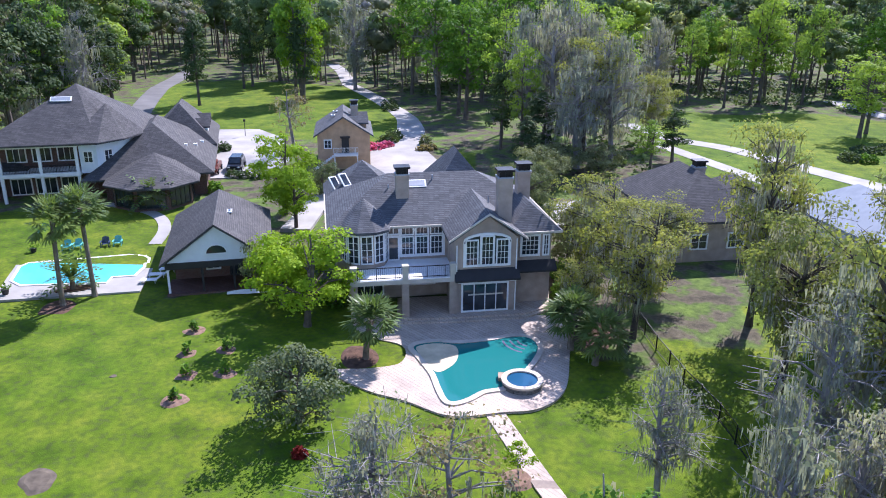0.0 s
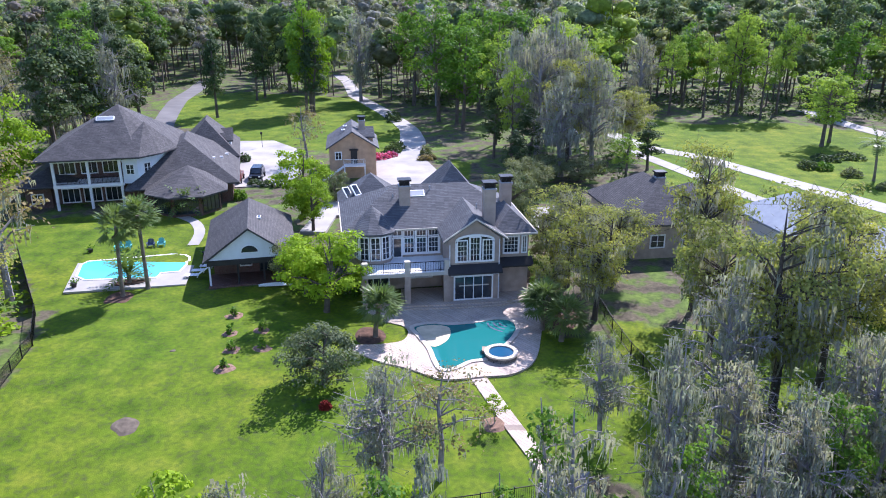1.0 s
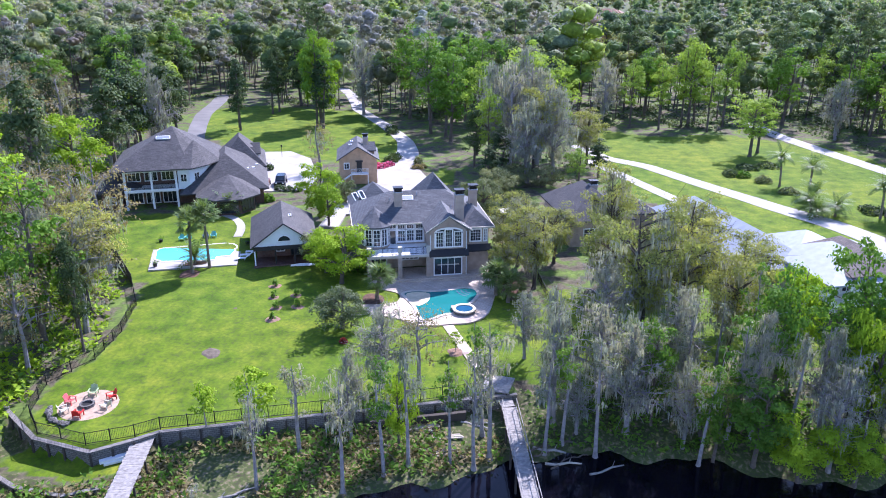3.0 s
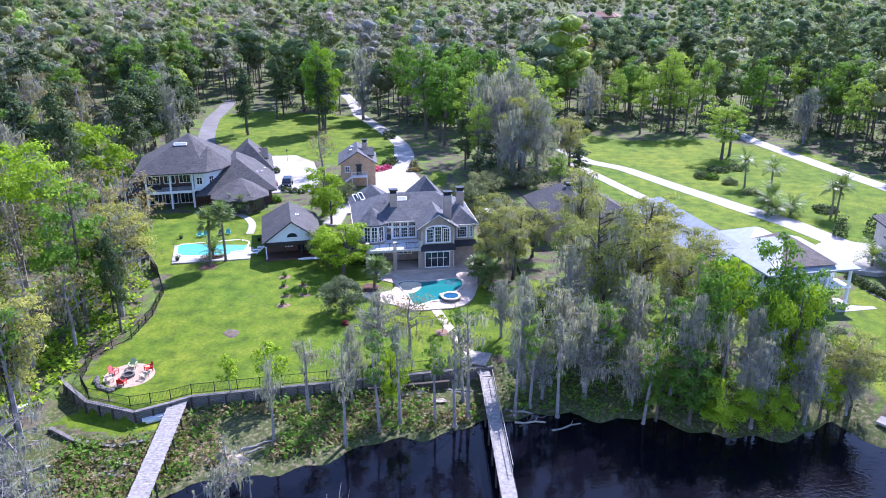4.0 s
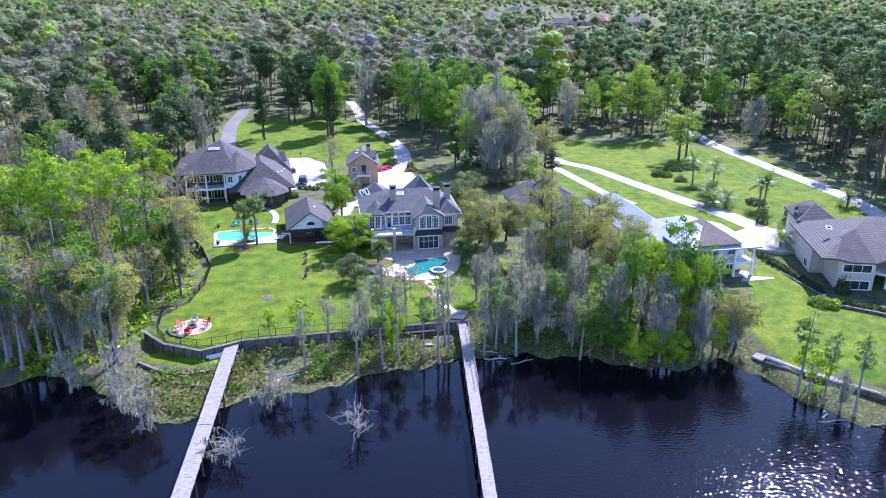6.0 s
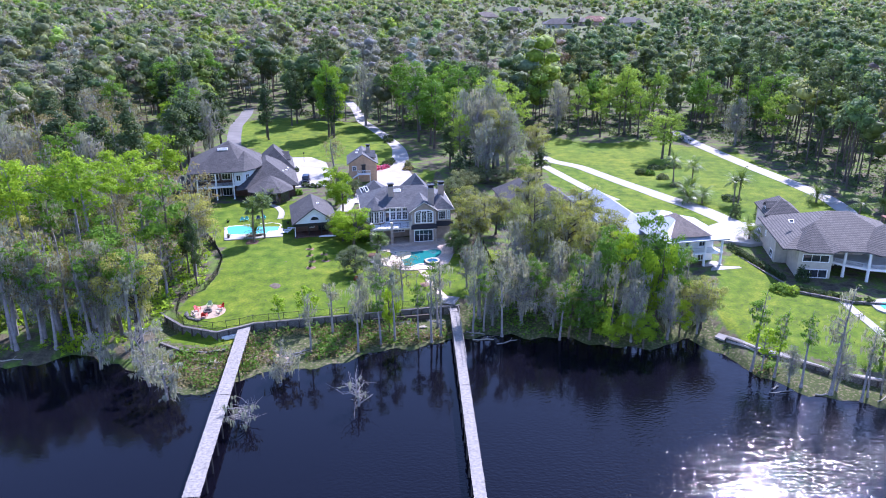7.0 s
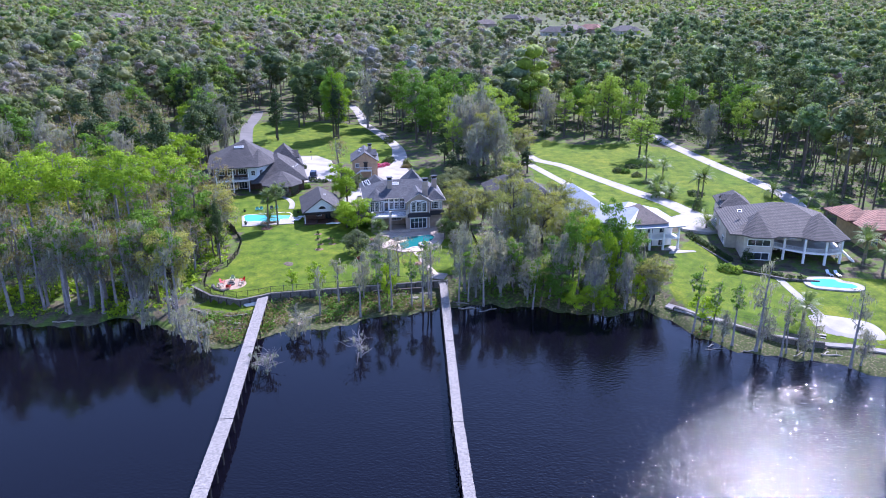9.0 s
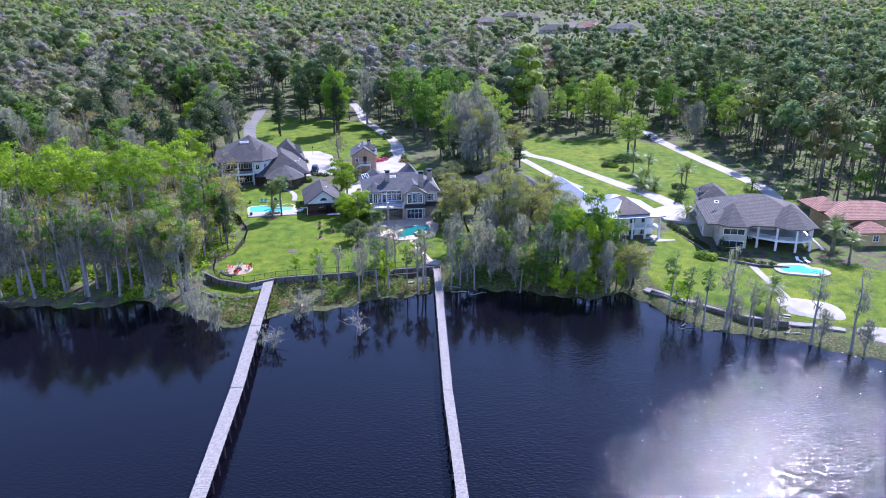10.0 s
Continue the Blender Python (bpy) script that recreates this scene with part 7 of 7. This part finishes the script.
rl = random.Random(12)
for x0, y0, x1, y1, n in ((1, -35, 11, -30, 16), (-30, -48, -20, -43, 5), (-15, -45, -8, -41, 7), (16, -36, 24, -31, 9), (56, -47, 78, -52, 8), (-70, -46, -38, -41, 8)):
    for _ in range(n):
        log(rl.uniform(x0, x1), rl.uniform(y0, y1), rl.uniform(1.4, 4.2), rl.uniform(0.07, 0.17), rl.uniform(-35, 50), rl.choice([WOOD_PALE, WOOD_PALE, BARK, WOOD_GREY]), "bleached fallen log on the river bank")
for x, y, l, w, a in ((-22.5, -45.0, 5.2, 0.8, -12), (5.0, -31.3, 4.2, 0.7, 14), (7.6, -32.6, 3.6, 0.6, 10)):
    t = thing("plank_stack", "stack of bleached old dock boards", "boards", (x, y, land_z(x, y) + 0.05), a)
    for i in range(4):
        part("board", boxes((-l / 2 + 0.15 * i, l / 2 - 0.1 * i, -w / 2 + i * w / 4, -w / 2 + (i + 0.9) * w / 4, 0, 0.12 + 0.05 * (i % 2))), WOOD_PALE, t)
bed("gravel_bank", [(-16.5, -43.6), (-12, -44.6), (-9.5, -43.6), (-12, -42.2), (-15.5, -41.6)], SAND, "pale sandy bank beside the dock", "sand", 0.08)


def snag(x, y, h, seed, label, moss=200):
    rs = np.random.RandomState(seed)
    t = thing("dead_tree", label, "tree", (x, y, max(land_z(x, y), -4.2)))
    bm = bmesh.new()
    tips = np.array([(math.cos(a) * r, math.sin(a) * r, z) for a, r, z in zip(rs.uniform(0, 6.28, 22), rs.uniform(0.8, 2.4, 22), rs.uniform(0.3, 1.0, 22) * h)])
    limb_tubes(bm, rs, h, 0.22, tips, h * 0.3, rs.normal(size=2) * 0.6, 1.9, 22, 3)
    part("trunk", bm, BARK_PALE, t, "bleached bare trunk and limbs")
    if moss:
        part("moss", quad_mesh("moss", *moss_strands(rs, tips, int(moss * 1.4), 0.9, 0.08), MOSS, 3), None, t, "grey hanging moss")["kind"] = "stuff"


snag(1.8, -55.5, 5.0, 5, "small bleached dead tree standing in the river", 60)
snag(-12.2, -60.5, 4.6, 6, "small bleached dead tree beside the dock", 160)
snag(-24.6, -55.2, 7.5, 7, "leaning bleached dead tree hung with moss", 620)
snag(-28.5, -51.5, 6.5, 8, "leaning bleached dead tree hung with moss", 520)
snag(-31.0, -46.5, 7.0, 9, "bare grey tree on the river bank", 420)
snag(-10.2, -48.6, 5.0, 10, "mossy stump standing in the river", 420)
snag(-38.0, -47.0, 7.0, 11, "bare grey tree at the waterline", 360)


# ---- fire pit and garden seats ----
bed("fire_pit_circle", [(-27.0 + 3.6 * math.cos(a), -31.5 + 3.5 * math.sin(a)) for a in (2 * math.pi * i / 10 for i in range(10))], SAND, "round tan gravel circle in the lawn", "gravel circle", 0.08)


def garden_chair(x, y, yaw, mat, label, z=None):
    t = thing("garden_chair", label, "chair", (x, y, (land_z(x, y) + 0.08) if z is None else z), yaw, "garden chairs")
    for i in range(5):
        part("seat_slat", boxes((-0.3, 0.3, -0.32 + 0.13 * i, -0.21 + 0.13 * i, 0.36 - 0.03 * i, 0.39 - 0.03 * i)), mat, t)
    for i in range(5):
        ob = part("back_slat", boxes((-0.06, 0.06, -0.012, 0.012, 0, 0.78 - 0.04 * abs(i - 2))), mat, t, "", (-0.26 + 0.13 * i, 0.28, 0.24))
        ob.rotation_euler = (radians(-22), 0, 0)
    for sx_ in (-1, 1):
        part("arm", boxes((sx_ * 0.4 - 0.07, sx_ * 0.4 + 0.07, -0.42, 0.36, 0.55, 0.58)), mat, t)
        part("leg", boxes((sx_ * 0.36 - 0.04, sx_ * 0.36 + 0.04, -0.38, -0.3, 0, 0.55)), mat, t)
        part("leg", boxes((sx_ * 0.36 - 0.04, sx_ * 0.36 + 0.04, 0.3, 0.38, 0, 0.55)), mat, t)
    return t


for x, y, yw, m, l in ((-25.2, -30.2, -45, RED_P, "bright red slatted garden chair"), (-26.9, -33.4, 180, RED_P, "bright red slatted garden chair"), (-28.8, -31.2, 80, PINK_P, "coral slatted garden chair"), (-27.3, -29.6, 10, GREEN_P, "pale green slatted garden chair"),
                       (-25.0, -31.8, -100, STUCCO_CREAM, "cream slatted garden chair"), (-28.6, -32.8, 130, STUCCO_CREAM, "cream slatted garden chair")):
    garden_chair(x, y, yw, m, l)
for x, y, yw, m, l in ((-34.0, 13.9, 10, TEAL_P, "turquoise slatted poolside chair"), (-31.6, 14.7, 15, BLUE_P, "dark blue slatted poolside chair"), (-30.5, 15.1, 15, TEAL_P, "turquoise slatted poolside chair"), (-34.9, 13.5, 12, TEAL_P, "turquoise slatted poolside chair")):
    garden_chair(x, y, yw, m, l, 0.3)
pit = thing("fire_pit", "dark stone fire ring with charred logs", "fire pit", (-27.0, -31.5, land_z(-27, -31.5) + 0.08))
for i in range(12):
    a = 2 * math.pi * i / 12
    part("stone", boxes((-0.16, 0.16, -0.1, 0.1, 0, 0.28)), STONE, pit, "", (0.6 * math.cos(a), 0.6 * math.sin(a), 0), a + math.pi / 2)
part("ash", prism(bmesh.new(), [(0.5 * x, 0.5 * y) for x, y in circ], 0, 0.1), RUBBER, pit, "black ash")
for i in range(9):
    a = 3.3 + i * 0.16
    bm = bmesh.new()
    bmesh.ops.create_icosphere(bm, subdivisions=1, radius=0.28 + 0.1 * (i % 3))
    for v in bm.verts:
        v.co = v.co * (0.8 + 0.35 * noise.random())
        v.co.z *= 0.7
    x, y = -27 + 3.4 * math.cos(a), -31.5 + 3.3 * math.sin(a)
    single("boulder", bm, STONE, "dark grey boulder at the gravel's edge", "rock", (x, y, land_z(x, y) + 0.15), 40 * i, "boulders")


def lounger(x, y, yaw, z, mat):
    t = thing("sun_lounger", "white poolside sun lounger", "lounger", (x, y, z), yaw, "sun loungers")
    part("frame", boxes((-0.33, 0.33, -0.9, 0.5, 0.26, 0.32)), mat, t)
    b = part("backrest", boxes((-0.33, 0.33, 0, 0.75, 0, 0.06)), mat, t, "", (0, 0.5, 0.28))
    b.rotation_euler = (radians(38), 0, 0)
    for sx_ in (-1, 1):
        for yy in (-0.8, 0.4):
            part("leg", boxes((sx_ * 0.28 - 0.03, sx_ * 0.28 + 0.03, yy - 0.03, yy + 0.03, 0, 0.27)), mat, t)


for x, y, yw in ((-23.2, 5.8, -80), (-23.0, 7.2, -80), (-22.6, 8.6, -80)):
    lounger(x, y, yw, 0.28, WHITE)
lounger(89.5, -21.0, 10, -0.72, WHITE)
lounger(91.0, -21.2, 10, -0.72, WHITE)
for x, y in ((-37.8, 12.6), (-34.4, 2.4), (-24.4, 12.4)):
    p = thing("planter", "round grey planter with a small plant", "planter", (x, y, 0.26))
    part("pot", tube(bmesh.new(), (0, 0, 0), (0, 0, 0.5), 0.22, 0.34, 10), DARK, p)
    rs = np.random.RandomState(5)
    c = rs.normal(size=(60, 3)) * (0.2, 0.2, 0.15) + (0, 0, 0.65)
    part("plant", quad_mesh("plant", c, *spin(rs, 60, 0.12), L_GREEN), None, p)


# ---- parked cars ----
def car(x, y, yaw, paint, label, tall=1.75, pickup=False):
    t = thing("car", label, "car", (x, y, land_z(x, y) + 0.12), yaw, "parked cars")
    prof = [(-2.35, 0.45), (-2.35, 0.95), (-1.5, 1.08), (-0.75, tall - 0.06), (0.2 if pickup else 1.7, tall), (0.75 if pickup else 2.25, 1.1), (2.4, 1.05), (2.4, 0.45)]
    bm = bmesh.new()
    l = [bm.verts.new((-0.92, px, pz)) for px, pz in prof]
    r = [bm.verts.new((0.92, px, pz)) for px, pz in prof]
    bm.faces.new(l)
    bm.faces.new(r[::-1])
    for i in range(len(prof)):
        j = (i + 1) % len(prof)
        bm.faces.new((l[i], r[i], r[j], l[j]))
    for v in bm.verts:
        if v.co.z > 1.3:
            v.co.x *= 0.82
    bmesh.ops.recalc_face_normals(bm, faces=bm.faces)
    bmesh.ops.bevel(bm, geom=bm.edges[:], offset=0.06, segments=2, affect="EDGES")
    body = part("body", bm, paint, t)
    for i, j in ((2, 3), (4, 5)):
        gl = bmesh.new()
        (ya, za), (yb, zb) = prof[i], prof[j]
        pts = [(ya * 0.85 + yb * 0.15, za * 0.85 + zb * 0.15), (ya * 0.15 + yb * 0.85, za * 0.15 + zb * 0.85)]
        up = 0.03
        q = [gl.verts.new((sx_ * 0.7, py + (-up if i == 2 else up), pz + up)) for (py, pz), sx_ in ((pts[0], -1), (pts[0], 1), (pts[1], 1), (pts[1], -1))]
        gl.faces.new(q)
        part("windscreen" if i == 2 else "rear_window", gl, GLASS, body)
    for sx_ in (-1, 1):
        part("side_window", boxes((sx_ * 0.86 - 0.02, sx_ * 0.86 + 0.02, -0.7, 0.1 if pickup else 1.6, 1.12, tall - 0.2)), GLASS, body)
        for yy in (-1.5, 1.5):
            w = part("wheel", tube(bmesh.new(), (sx_ * 0.95 - 0.1, yy, 0.36), (sx_ * 0.95 + 0.1, yy, 0.36), 0.36, 0.36, 14), RUBBER, t)
            part("rim", tube(bmesh.new(), (sx_ * 0.95 - 0.11, yy, 0.36), (sx_ * 0.95 + 0.11, yy, 0.36), 0.2, 0.2, 10), METAL_ROOF, w)
        part("headlight", boxes((sx_ * 0.65 - 0.16, sx_ * 0.65 + 0.16, -2.4, -2.34, 0.75, 0.9)), WHITE, body)
        part("tail_light", boxes((sx_ * 0.72 - 0.12, sx_ * 0.72 + 0.12, 2.36, 2.43, 0.8, 1.0)), RED_P, body)


car(-30.6, 44.0, 10, CAR_RED, "dull red pickup parked beside the house", 1.7, True)
car(-27.8, 45.6, 8, CAR_BLACK, "black sport utility car on the court", 1.9)
car(148, 118, 60, CAR_BLACK, "dark car parked in the wood", 1.5)
car(152, 112, 60, CAR_WHITE, "white car parked in the wood", 1.5)

# garden lamp
lp = thing("garden_lamp", "black lamp post at the edge of the court", "lamp post", (-33.6, 69, 0.85))
part("post", tube(bmesh.new(), (0, 0, -0.2), (0, 0, 2.4), 0.06, 0.05), BLACK, lp)
part("lantern", boxes((-0.15, 0.15, -0.15, 0.15, 2.4, 2.8)), BLACK, lp)

# ---- houses far off in the woods ----
for k, (x, y, red) in enumerate(FAR_HOUSES):
    h = thing("house", "distant low house among the trees", "house", (x, y, land_z(x, y)), 25 * (k % 3) - 20, "far houses")
    h.scale = (1.4, 1.3, 1.3)
    part("wall", boxes((-11, 11, -6, 6, -0.5, 3.4), (2, 9, -10, -6, -0.5, 3.3)), STUCCO_CREAM if k % 2 else STUCCO, h)
    part("roof", hip(bmesh.new(), -12, 12, -7, 7, 3.4, 4.0), TILE_RED if red else (SHINGLE_BR if k % 2 else SHINGLE_LT), h)
    part("roof", hip(bmesh.new(), 1, 10, -11, 0, 3.3, 3.2), TILE_RED if red else (SHINGLE_BR if k % 2 else SHINGLE_LT), h)
    for u in (-8, -3):
        window(h, u, -6.03, 0.9, 2.0, 1.6, 2, 1)
slab("clearing_road", [(46, 290), (56, 290), (58, 330), (48, 330)], 0.5, 1.4, CONC, "pale patch of road in the wood", "road")
strip("road", [(22, 190), (26, 215), (30, 235)], 4.0, CONC, "pale lane between the trees", "road", lift=0.1)
strip("road", [(140, 124), (150, 112), (160, 96)], 5.0, ASPHALT, "grey lane between the trees", "road", lift=0.1)
